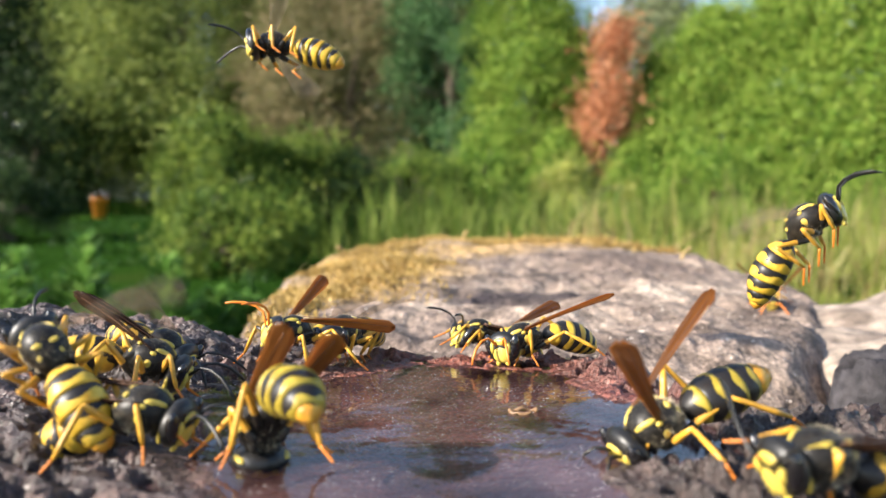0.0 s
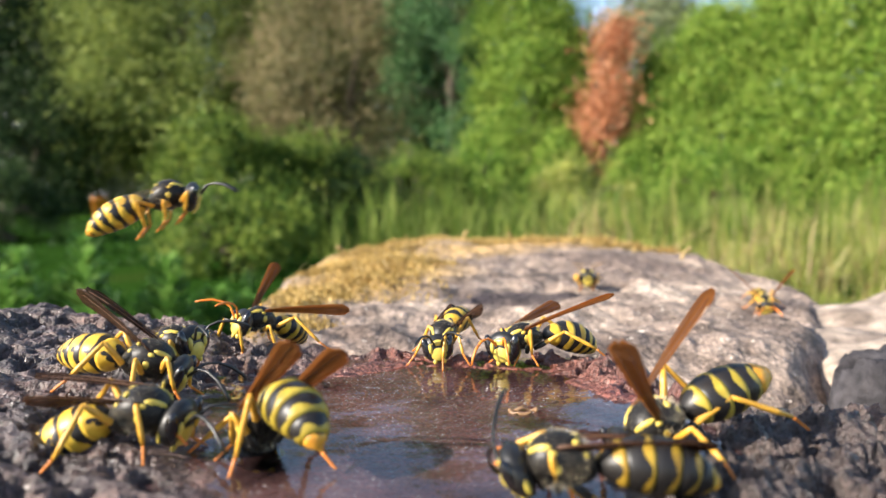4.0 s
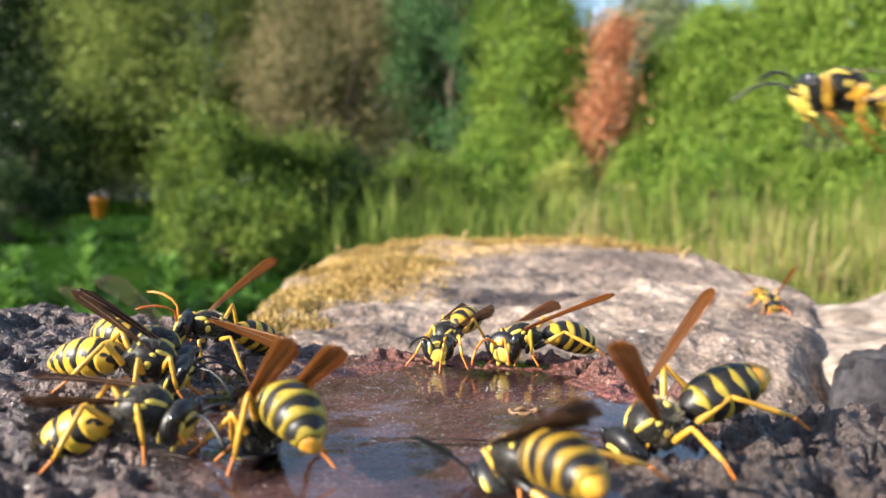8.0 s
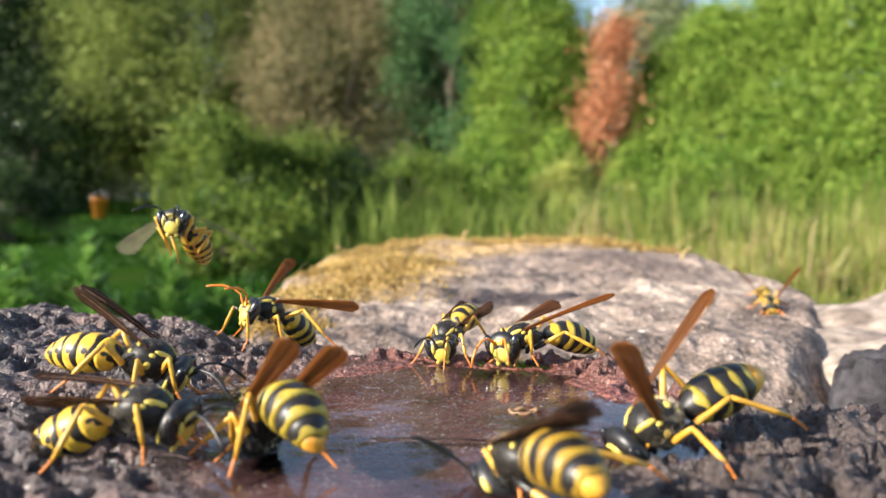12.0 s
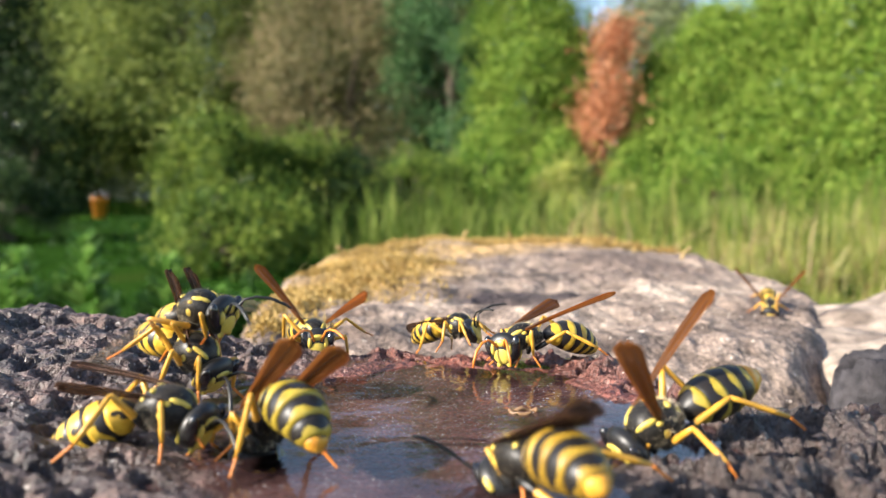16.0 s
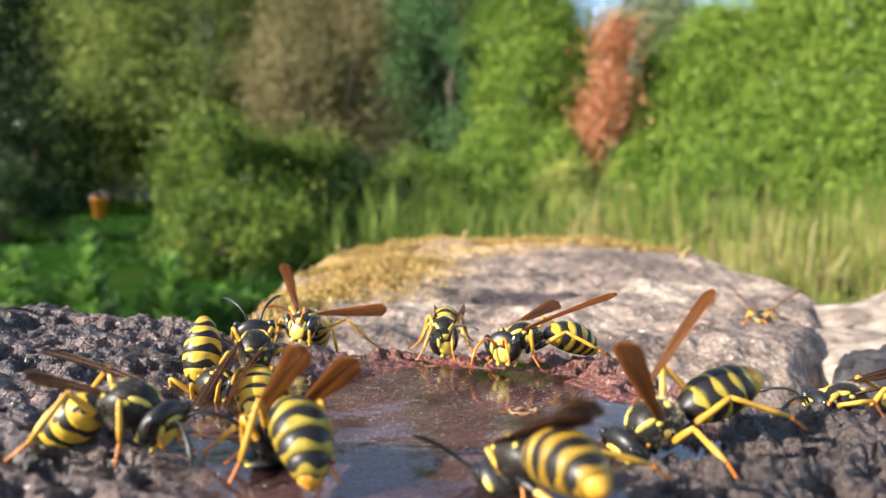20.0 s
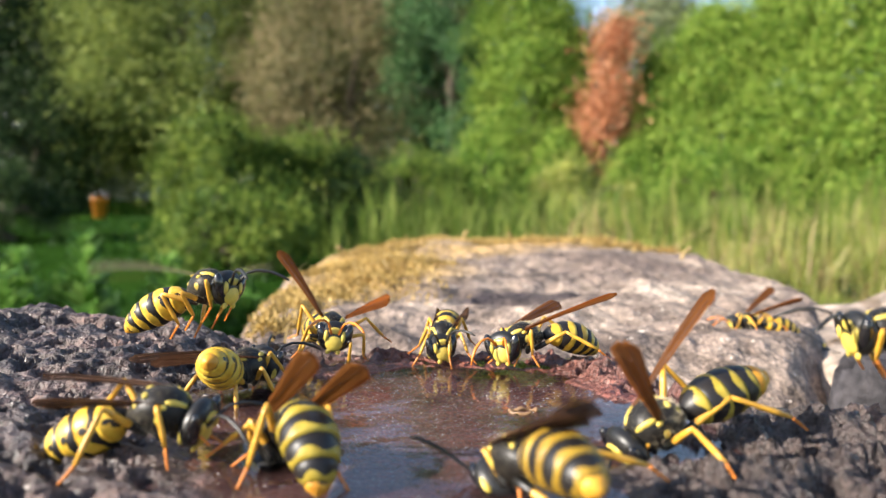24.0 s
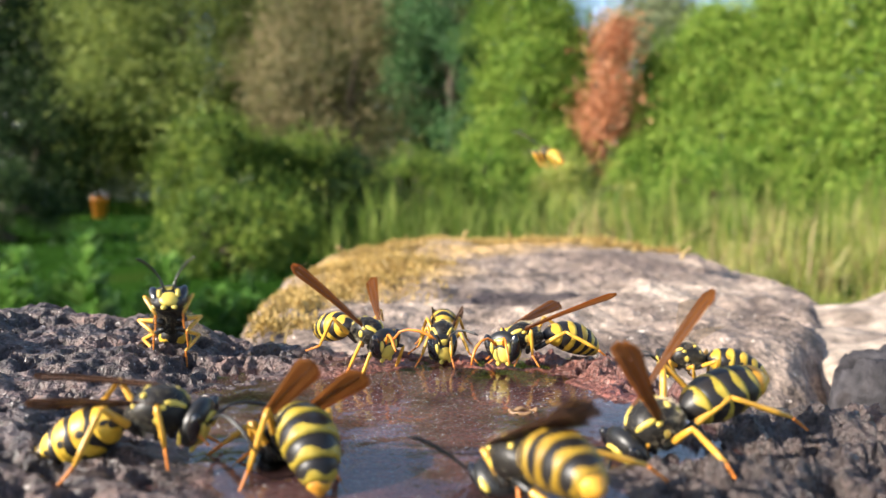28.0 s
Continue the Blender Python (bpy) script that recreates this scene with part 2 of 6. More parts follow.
            faces.append([q, q + 1, q + n + 2, q + n + 1])
    if caps:
        for i, flip in ((0, True), (k - 1, False)):
            f = [i * (n + 1) + j for j in range(n)]
            faces.append(f[::-1] if flip else f)
    return verts, faces, uvs


def tube(points, radii, n=8):
    """Round limb along points."""
    rings = []
    for i, pnt in enumerate(points):
        d = (points[min(i + 1, len(points) - 1)] - points[max(i - 1, 0)]).normalized()
        s = d.cross(Vector((0.13, 0.27, 1))).normalized()
        u = s.cross(d).normalized()
        rings.append((pnt, s, u, radii[i], radii[i]))
    return loft(rings, n)


def blob(center, radii, n=14, rot=None):
    """Ellipsoid patch."""
    bm = bmesh.new()
    bmesh.ops.create_uvsphere(bm, u_segments=n, v_segments=max(6, n * 2 // 3), radius=1.0)
    m = Matrix.Translation(center) @ (rot or Matrix.Identity(4)) @ Matrix.Diagonal((*radii, 1))
    bmesh.ops.transform(bm, matrix=m, verts=bm.verts)
    return bm


def value_noise(x, y, seed, octaves=4, gain=0.5):
    """Smooth lattice noise on arrays, about -1 to 1."""
    rng = np.random.RandomState(seed)
    table = rng.rand(256, 256) * 2 - 1
    out, amp, f = 0, 1.0, 1.0
    for o in range(octaves):
        u, v = x * f + 17.3 * o, y * f + 5.1 * o
        i, j = np.floor(u).astype(int), np.floor(v).astype(int)
        a, b = u - i, v - j
        a, b = a * a * (3 - 2 * a), b * b * (3 - 2 * b)
        g = lambda p, q: table[p % 256, q % 256]
        out = out + amp * ((g(i, j) * (1 - a) + g(i + 1, j) * a) * (1 - b) + (g(i, j + 1) * (1 - a) + g(i + 1, j + 1) * a) * b)
        amp, f = amp * gain, f * 2.03
    return out


def field_mesh(name, xs, ys, z, mat, floor_z=None):
    """Grid over xs, ys with heights z; its rim goes straight down to floor_z and is closed below."""
    nx, ny = len(xs), len(ys)
    gx, gy = np.meshgrid(xs, ys)
    verts = np.stack([gx.ravel(), gy.ravel(), z.ravel()], 1)
    i = (np.arange(ny - 1)[:, None] * nx + np.arange(nx - 1)[None, :]).ravel()
    faces = np.stack([i, i + 1, i + nx + 1, i + nx], 1).tolist()
    if floor_z is not None:
        rim = list(range(nx)) + [r * nx + nx - 1 for r in range(1, ny)] + [(ny - 1) * nx + c for c in range(nx - 2, -1, -1)] + [r * nx for r in range(ny - 2, 0, -1)]
        base = len(verts)
        low = verts[rim].copy()
        low[:, 2] = floor_z
        verts = np.concatenate([verts, low])
        m = len(rim)
        faces += [[rim[a], base + a, base + (a + 1) % m, rim[(a + 1) % m]] for a in range(m)]
        faces.append([base + a for a in range(m)][::-1])
    return mesh_object(name, verts, faces, mat)


# ---- the drinking stone: pitted lava with a shallow basin (heights in mm above the water) ----
def smooth(a, b, x):
    t = np.clip((x - a) / (b - a), 0, 1)
    return t * t * (3 - 2 * t)


BACK_X = [-90, -45, -24, 0, 16, 21, 25, 32, 45]
BACK_Y = [97, 96, 90, 87, 86, 78, 69, 66, 64]


def stone_height(x, y):
    wob = value_noise(x / 9.0, y / 9.0, 3, 3)
    r = np.sqrt(((x + 2.5) / 20.0) ** 2 + ((y - 62.5) / 20.0) ** 2) + 0.10 * wob
    basin = -2.6 * np.clip(1 - r * r, 0, 1)
    rise = 1.3 * (1 - np.exp(-np.clip(r - 1, 0, 9) * 3.0))
    h = np.where(r < 1, basin, rise)
    h = h + 2.4 * smooth(-24, -40, x) * smooth(58, 82, y) + 1.0 * smooth(-46, -52, x)
    h = h - 0.7 * smooth(16, 26, x) * smooth(78, 66, y) - 0.5 * smooth(-22, -8, x) * smooth(80, 88, y) * smooth(12, 2, x)
    near_right = smooth(9, 15, x) * smooth(57, 50, y)
    h = np.maximum(h, 0) * near_right + h * (1 - near_right) + 0.05 * near_right
    rough = np.clip(np.maximum(smooth(0.75, 1.25, r), near_right), 0.16, 1)
    h = h + rough * (0.95 * (1 - 0.65 * smooth(58, 50, y) * smooth(-5, -15, x)) * value_noise(x / 6.0, y / 6.0, 5, 2) + 0.45 * (0.45 - np.abs(value_noise(x / 3.6, y / 2.9, 8, 2))) + 0.26 * value_noise(x / 1.7, y / 1.7, 6, 2) + 1.25 * smooth(10, 20, x) * (np.abs(value_noise(x / 2.1, y / 2.1, 9, 3)) - 0.3) + 0.10 * value_noise(x / 0.75, y / 0.75, 7, 2) + 0.55 * smooth(8, 18, x) * smooth(70, 58, y) * (np.abs(value_noise(x / 0.95, y / 0.95, 12, 2)) - 0.25))
    h = np.where((r > 1.0) & (y > 62), np.maximum(h, 0.10 + 0.35 * np.clip(r - 1, 0, 1)), h)
    h = h + 0.7 * smooth(-12, -17, x) * smooth(64, 56, y)
    edge = np.maximum(y - np.interp(x, BACK_X, BACK_Y) + 1.5 * wob, x - 37.5 + 1.5 * wob)
    h = h - 0.9 * np.clip(edge, 0, 40) ** 1.35
    return h


def ground_z(x, y):
    """Height of stone or water under a place, metres."""
    h = float(stone_height(np.array([x * 1000.0]), np.array([y * 1000.0]))[0])
    return WATER_Z + max(h, -0.2) * MM


def drinking_stone():
    xs, ys = np.arange(-86, 46.01, 0.28), np.arange(14, 106.01, 0.28)
    gx, gy = np.meshgrid(xs, ys)
    h = stone_height(gx, gy)
    rng = np.random.RandomState(11)
    for _ in range(5200):
        cx, cy, rad = rng.uniform(-80, 44), rng.uniform(36, 100), 0.28 + 1.0 * rng.rand() ** 3
        i0, i1 = int((cx - 2 * rad + 86) / 0.28), int((cx + 2 * rad + 86) / 0.28) + 2
        j0, j1 = int((cy - 2 * rad - 14) / 0.28), int((cy + 2 * rad - 14) / 0.28) + 2
        i0, j0 = max(i0, 0), max(j0, 0)
        sx, sy = gx[j0:j1, i0:i1], gy[j0:j1, i0:i1]
        q = np.sqrt((sx - cx) ** 2 + ((sy - cy) * (0.8 + 0.4 * rng.rand())) ** 2) / rad
        inside = 0.15 if ((cx + 2.5) / 20.0) ** 2 + ((cy - 62.5) / 20.0) ** 2 < 1.15 else 1.0
        h[j0:j1, i0:i1] += inside * rad * -1.15 * np.clip(1.15 - q ** 3, 0, 1) ** 0.7
    h = np.maximum(h, -40)
    ob = field_mesh("drinking_stone", xs * MM, ys * MM, WATER_Z + h * MM, LAVA, -0.02)
    return tagged(ob, "dark purple-brown pitted lava stone with a shallow water basin", "stone")


drinking_stone()


def puddle():
    xs, ys = np.linspace(-27, 23, 26), np.linspace(36, 87, 26)
    gx, gy = np.meshgrid(xs, ys)
    keep = np.zeros_like(gx)
    ob = field_mesh("water", xs * MM, ys * MM, WATER_Z + keep, WATER)
    return tagged(ob, "still shallow water with a dusty film over rust-red stone", "water", kind="structure")


puddle()


# ---- the pale boulder behind it ----
def boulder_height(x, y):
    """mm above the water; the crown lies far back, the flanks fall to the ground."""
    wob = value_noise(x / 38.0, y / 38.0, 21, 3)
    right = np.interp(y, [95, 125, 150, 190, 260, 330], [54, 66, 82, 99, 102, 95])
    left = np.interp(y, [95, 130, 200, 330], [-37, -42, -46.5, -47])
    r = np.abs((2 * x - left - right) / (right - left) / (1.0 + 0.07 * wob)) ** 9 + np.abs((y - 218) / (112.0 + 8 * wob)) ** 3.6
    top = np.interp(y, [95, 110, 140, 175, 220, 290, 330], [-10.0, -6.2, -6.6, -6.2, -4.2, -1.9, -2.6])
    top = top - 3.2 * smooth(45, 95, x) - 3.4 * smooth(-8, -50, x) * smooth(150, 230, y)
    h = top - 12.0 * np.clip(r - 0.55, 0, 4) ** 1.2
    crack = np.exp(-((y - 172 - 0.10 * (x - 14)) / 3.2) ** 2) * smooth(4, 12, x) * smooth(38, 26, x)
    h = h - 3.4 * crack
    return h + 1.2 * value_noise(x / 17.0, y / 17.0, 22, 3) + 0.7 * np.abs(value_noise(x / 8.0, y / 8.0, 24, 3)) + 0.5 * value_noise(x / 3.5, y / 3.5, 23, 3)


def boulder_z(x, y):
    return WATER_Z + float(boulder_height(np.array([x * 1000.0]), np.array([y * 1000.0]))[0]) * MM


def boulder():
    xs, ys = np.arange(-62, 132.1, 0.9), np.arange(99, 350.1, 0.9)
    gx, gy = np.meshgrid(xs, ys)
    h = np.maximum(boulder_height(gx, gy), -60)
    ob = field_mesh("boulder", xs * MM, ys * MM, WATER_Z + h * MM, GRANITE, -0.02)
    return tagged(ob, "pale pinkish weathered boulder with dry moss on top", "boulder")


boulder()


def rough_stone(name, center, size, seed, mat, label, flat=0.8):
    """Angular field stone, standing on the ground."""
    bm = bmesh.new()
    bmesh.ops.create_icosphere(bm, subdivisions=5, radius=1.0)
    off = Vector((seed * 3.1, seed * 1.7, seed))
    for v in bm.verts:
        d = v.co.normalized()
        box = 1 / max(abs(d.x) ** 4 + abs(d.y) ** 4 + abs(d.z) ** 4, 0.2) ** 0.25
        k = 0.82 * box + 0.16 * noise.noise(d * 1.6 + off) + 0.07 * noise.noise(d * 4 + off) + 0.03 * noise.noise(d * 11 + off)
        v.co = Vector((d.x * size[0], d.y * size[1], d.z * size[2])) * k
        if v.co.z > size[2] * flat:
            v.co.z = size[2] * flat + (v.co.z - size[2] * flat) * 0.12 + 0.002 * noise.noise(d * 6 + off)
    bm.normal_update()
    me = bpy.data.meshes.new(name)
    bm.to_mesh(me)
    bm.free()
    me.materials.append(mat)
    me.polygons.foreach_set("use_smooth", [True] * len(me.polygons))
    ob = new(name, me)
    ob.location = center
    return tagged(ob, label, "stone")


rough_stone("field_stone", (0.114, 0.154, 0.156), (0.064, 0.056, 0.245), 4, PALE, "pale flat-topped field stone beside the boulder", 0.66)
rough_stone("field_stone", (0.074, 0.113, 0.137), (0.021, 0.016, 0.231), 9, SLATE, "dark grey stone, its colour deepened for a shaded hollow")
rough_stone("field_stone", (0.064, 0.083, 0.137), (0.018, 0.014, 0.229), 13, SLATE, "grey rough stone between darker stones")


# ---- dry moss and straw on the boulder ----
def strands(name, places, length, width, mat, label, category, seed, lean=0.8, uneven=3.0):
    """Many thin bent blades, each rooted at a place."""
    rng = np.random.RandomState(seed)
    n = len(places)
    p = np.asarray(places, dtype=float)
    ang = rng.rand(n) * 2 * np.pi
    d = np.stack([np.cos(ang), np.sin(ang), np.zeros(n)], 1)
    side = np.stack([-np.sin(ang), np.cos(ang), np.zeros(n)], 1)
    ln = (length * (0.35 + 1.0 * rng.rand(n) ** 1.6))[:, None]
    ln = ln * (0.85 + 0.45 * value_noise(p[:, 0] * uneven, p[:, 1] * uneven, seed + 1, 2))[:, None]
    le = (lean * rng.rand(n) ** 0.8)[:, None]
    up = np.array([0, 0, 1.0])
    w = width * side * (0.6 + 0.8 * rng.rand(n))[:, None]
    mid = p + ln * 0.55 * (up * (1 - 0.35 * le) + d * le * 0.5)
    tip = p + ln * (up * (1 - 0.75 * le) + d * le)
    verts = np.stack([p - w, p + w, mid + w * 0.8, mid - w * 0.8, tip], 1).reshape(-1, 3)
    faces = []
    for i in range(n):
        a = 5 * i
        faces += [[a, a + 1, a + 2, a + 3], [a + 3, a + 2, a + 4]]
    ob = mesh_object(name, verts, faces, mat)
    return tagged(ob, label, category, kind="stuff")


MOSS = leaf_material("dry_moss", [(0.2, (0.17, 0.115, 0.035)), (0.5, (0.48, 0.32, 0.10)), (0.8, (0.68, 0.50, 0.22))], 0.3, 60)
STRAW = leaf_material("dry_straw", [(0.2, (0.30, 0.20, 0.08)), (0.8, (0.62, 0.46, 0.22))], 0.3, 30)


def moss_places(n, seed):
    rng = np.random.RandomState(seed)
    out = []
    clumps = [(rng.normal(-22, 9), rng.normal(238, 26), rng.uniform(3, 9)) for _ in range(34)]
    clumps += [(rng.uniform(-34, 96), rng.uniform(292, 318), rng.uniform(2, 6)) for _ in range(44)]
    clumps += [(rng.normal(-33, 4), rng.uniform(120, 200), rng.uniform(2, 4)) for _ in range(12)]
    for _ in range(n):
        cx, cy, s = clumps[rng.randint(len(clumps))]
        x, y = cx + rng.normal(0, s), cy + rng.normal(0, s)
        if -50 < x < 112 and 105 < y < 335:
            out.append((x, y))
    p = np.array(out)
    z = boulder_height(p[:, 0], p[:, 1])
    return np.stack([p[:, 0] * MM, p[:, 1] * MM, WATER_Z + (z - 0.4) * MM], 1)


strands("moss", moss_places(46000, 31), 0.0034, 0.00034, MOSS, "dry yellow-brown moss cushions on the boulder", "moss", 32, 1.3)
strands("straw", moss_places(70, 33), 0.010, 0.0003, STRAW, "dry pale grass bits lying on the boulder", "straw", 34, 1.6)


def sprig(x, y, height, bend_x, seed):
    """Dry curled stalk standing on the boulder's crown."""
    z = boulder_z(x, y) - 0.0006
    pts = [Vector((bend_x * t * t * height, 0.1 * height * math.sin(3 * t + seed), height * (t - 0.25 * t ** 3))) for t in np.linspace(0, 1, 8)]
    v, f, _ = tube(pts, [0.0007 - 0.00004 * i for i in range(6)] + [0.0009, 0.0006], 6)
    ob = mesh_object("dry_stalk", v, f, STRAW)
    ob.location = (x, y, z)
    return tagged(ob, "short dry curled stalk standing on the boulder", "stalk", "stalks on the boulder")


for k, (sx, sy, sh, sb) in enumerate([(-0.0385, 0.292, 0.0078, -0.5), (0.0080, 0.300, 0.0068, 0.3), (0.0285, 0.302, 0.0066, -0.3), (0.0850, 0.262, 0.006, 0.6)]):
    sprig(sx, sy, sh, sb, k)

# ---- ground ----
GROUND, gn, gl, gp = material("lawn_soil")
g1 = texture(gn, gl, "ShaderNodeTexNoise", 1.3, 6)
g2 = texture(gn, gl, "ShaderNodeTexNoise", 60, 4)
gr = ramp(gn, [(0.3, (0.012, 0.036, 0.006)), (0.55, (0.022, 0.058, 0.008)), (0.75, (0.04, 0.062, 0.013))])
gl.new(g1.outputs["Fac"], gr.inputs[0])
gr2 = ramp(gn, [(0.3, (0.5, 0.5, 0.5)), (0.7, (1.3, 1.3, 1.2))])
gl.new(g2.outputs["Fac"], gr2.inputs[0])
gl.new(mix_color(gn, gl, 0.8, gr.outputs[0], gr2.outputs[0], "MULTIPLY"), gp.inputs["Base Color"])
gp.inputs["Roughness"].default_value = 1.0
gp.inputs["Specular IOR Level"].default_value = 0.0
bump(gn, gl, g2.outputs["Fac"], 1.0, 0.02, gp)
gxs = np.concatenate([-np.geomspace(900, 8, 14), np.linspace(-7, 7, 29), np.geomspace(8, 900, 14)])
gX, gY = np.meshgrid(gxs, gxs)
far = smooth(0, 1, np.clip((np.hypot(gX, gY) - 2.0) / 10, 0, 1))
ground = tagged(field_mesh("ground", gxs, gxs, 0.03 * value_noise(gX / 1.7, gY / 1.7, 41, 3) * far * smooth(200, 20, np.hypot(gX, gY)), GROUND),
                "mown green lawn and garden soil", "lawn", kind="structure")


# ---- leaves, trees, shrubs ----
def leaf_array(centers, count, spread, size, rng, hang=0.0):
    """Rhombic leaves scattered round clump centres: vertices and faces."""
    c = np.asarray(centers)
    pick = rng.randint(len(c), size=count)
    sp = np.asarray(spread)
    p = c[pick] + rng.normal(size=(count, 3)) * (sp[pick][:, None] if sp.ndim else sp)
    out = p * np.array([1.0, 1.0, 0.0])
    out /= np.linalg.norm(out, axis=1)[:, None] + 1e-6
    face = out + np.array([0, 0, 0.55]) + 0.9 * rng.normal(size=(count, 3))
    a = np.cross(face, rng.normal(size=(count, 3)))
    a[:, 2] -= hang * np.linalg.norm(a, axis=1)
    a /= np.linalg.norm(a, axis=1)[:, None]
    b = np.cross(a, face)
    b /= np.linalg.norm(b, axis=1)[:, None]
    s = size * (0.55 + 0.9 * rng.rand(count))[:, None]
    v = np.stack([p - a * s, p + b * s * 0.42, p + a * s, p - b * s * 0.42], 1).reshape(-1, 3)
    f = np.arange(count * 4).reshape(-1, 4)
    return v, f


BARK = plain("rough_bark", (0.11, 0.085, 0.065), 0.9, 0.2, 14, 0.02, 0.4)


def tree(name, x, y, height, radius, low, leaves, size, mat, label, category, seed, hang=0.0, clumps=70, column=False, spine=None):
    """Trunk, limbs and an uneven crown of leaf clumps between low and height. spine: rows of height, sideways shift, radius."""
    rng = np.random.RandomState(seed)
    root = new(name)
    root.location = (x, y, 0)
    r0 = 0.03 + height * 0.014
    pts = [Vector((0.06 * math.sin(i * 1.9 + seed), 0.05 * math.cos(i * 1.3), height * 0.92 * i / 7)) for i in range(8)]
    v, f, _ = tube(pts, [r0 * (1.25 - 1.1 * i / 7) for i in range(8)], 9)
    mesh_object("trunk", v, f, BARK, root)
    centers, spread = [], []
    for i in range(clumps):
        t = rng.rand() ** 0.85
        z = low + (height - low) * t
        prof = (1 - t) ** 0.55 * 0.95 + 0.12 if column else math.sin(math.pi * min(0.97, 0.12 + 0.85 * t)) ** 0.6
        ang, rr = rng.rand() * 2 * math.pi, radius * prof * (0.55 + 0.45 * rng.rand() ** 0.5)
        shift = 0.0
        if spine:
            hs, xs, rs = zip(*spine)
            shift, rr = np.interp(z, hs, xs), np.interp(z, hs, rs) * (0.2 + 0.8 * rng.rand() ** 0.5)
        centers.append((shift + rr * math.cos(ang), rr * math.sin(ang), z))
        spread.append(radius * (0.07 + 0.13 * rng.rand()))
    for i in range(0, min(clumps, 42), 6):
        c = Vector(centers[i])
        s = Vector((0, 0, max(0.15, c.z - 0.45 * c.xy.length)))
        m = (s + c) / 2 + Vector((0, 0, 0.08))
        v, f, _ = tube([s, m, c], [r0 * 0.42, r0 * 0.28, r0 * 0.1], 6)
        mesh_object("limb", v, f, BARK, root)
    v, f = leaf_array(centers, round(leaves * 3.6), np.array(spread) * 1.15, size * 0.49, rng, hang)
    mesh_object("crown", v, f, mat, root, smooth=False)
    return tagged(root, label, category)


L_LIGHT = leaf_material("light_foliage", [(0.28, (0.06, 0.10, 0.022)), (0.5, (0.185, 0.24, 0.055)), (0.72, (0.37, 0.42, 0.11))], 0.45, 0.9)
# Dark leaves; the shade on the left-hand trees is put into this colour.
L_DARK_SHADED = leaf_material("dark_shaded_foliage", [(0.25, (0.013, 0.030, 0.012)), (0.5, (0.034, 0.062, 0.02)), (0.8, (0.085, 0.13, 0.04))], 0.35, 1.2)
L_BROWN = leaf_material("brownish_foliage", [(0.25, (0.09, 0.09, 0.042)), (0.5, (0.21, 0.20, 0.088)), (0.75, (0.41, 0.31, 0.18))], 0.45, 1.5)
L_CEDAR = leaf_material("dark_conifer_foliage", [(0.25, (0.024, 0.068, 0.028)), (0.5, (0.062, 0.14, 0.048)), (0.8, (0.125, 0.22, 0.08))], 0.35, 1.8)
L_HEDGE = leaf_material("hedge_foliage", [(0.28, (0.045, 0.105, 0.012)), (0.5, (0.155, 0.262, 0.034)), (0.72, (0.34, 0.43, 0.085))], 0.35, 2.4)
L_DEAD = leaf_material("dead_conifer_foliage", [(0.25, (0.31, 0.11, 0.05)), (0.5, (0.57, 0.245, 0.125)), (0.8, (0.70, 0.40, 0.23))], 0.35, 2.5)
L_BUSH = leaf_material("bush_foliage", [(0.28, (0.035, 0.075, 0.012)), (0.5, (0.105, 0.17, 0.026)), (0.72, (0.29, 0.35, 0.065))], 0.4, 4)
L_HERB = leaf_material("herb_foliage", [(0.25, (0.065, 0.15, 0.028)), (0.5, (0.135, 0.27, 0.05)), (0.8, (0.25, 0.38, 0.10))], 0.5, 9)
L_REED = leaf_material("reed_blades", [(0.25, (0.06, 0.12, 0.02)), (0.5, (0.16, 0.23, 0.04)), (0.8, (0.32, 0.36, 0.10))], 0.45, 3)
L_HAY = leaf_material("yellowing_grass", [(0.28, (0.10, 0.14, 0.03)), (0.45, (0.31, 0.36, 0.07)), (0.6, (0.44, 0.44, 0.11)), (0.78, (0.68, 0.58, 0.27))], 0.45, 3)
L_STALK = leaf_material("dry_stalks", [(0.25, (0.18, 0.11, 0.05)), (0.5, (0.34, 0.23, 0.11)), (0.8, (0.52, 0.40, 0.22))], 0.35, 3)
L_LAWN = leaf_material("lawn_blades", [(0.25, (0.012, 0.045, 0.006)), (0.5, (0.028, 0.085, 0.010)), (0.8, (0.06, 0.13, 0.02))], 0.35, 2)
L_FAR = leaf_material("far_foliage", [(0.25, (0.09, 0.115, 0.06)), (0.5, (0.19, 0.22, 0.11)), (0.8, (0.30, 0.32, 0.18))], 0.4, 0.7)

tree("deciduous_tree", -6.7, 10.6, 4.3, 1.7, 0.4, 9000, 0.075, L_DARK_SHADED, "dark shaded garden tree with dense small leaves", "tree", 51, clumps=90)
tree("deciduous_tree", -6.4, 9.4, 3.4, 1.0, 0.6, 6000, 0.06, L_DARK_SHADED, "dark shaded garden tree beside the lawn", "tree", 52)
tree("deciduous_tree", -3.5, 10.2, 3.5, 1.6, 0.6, 26000, 0.056, L_LIGHT, "light green broadleaf tree in half sun", "tree", 53, clumps=110)
tree("deciduous_tree", -1.9, 11.0, 3.35, 1.5, 0.4, 26000, 0.056, L_LIGHT, "olive green broadleaf tree with open crown", "tree", 54, clumps=100)
tree("deciduous_tree", -1.1, 9.2, 3.1, 1.15, 0.3, 20000, 0.046, L_BROWN, "thinning brown-green tree with bare twigs", "tree", 55, clumps=100)
tree("conifer", 0.14, 8.3, 3.6, 0.78, 0.1, 17000, 0.044, L_CEDAR, "dark green drooping conifer", "conifer", 56, 0.9, 90, True)
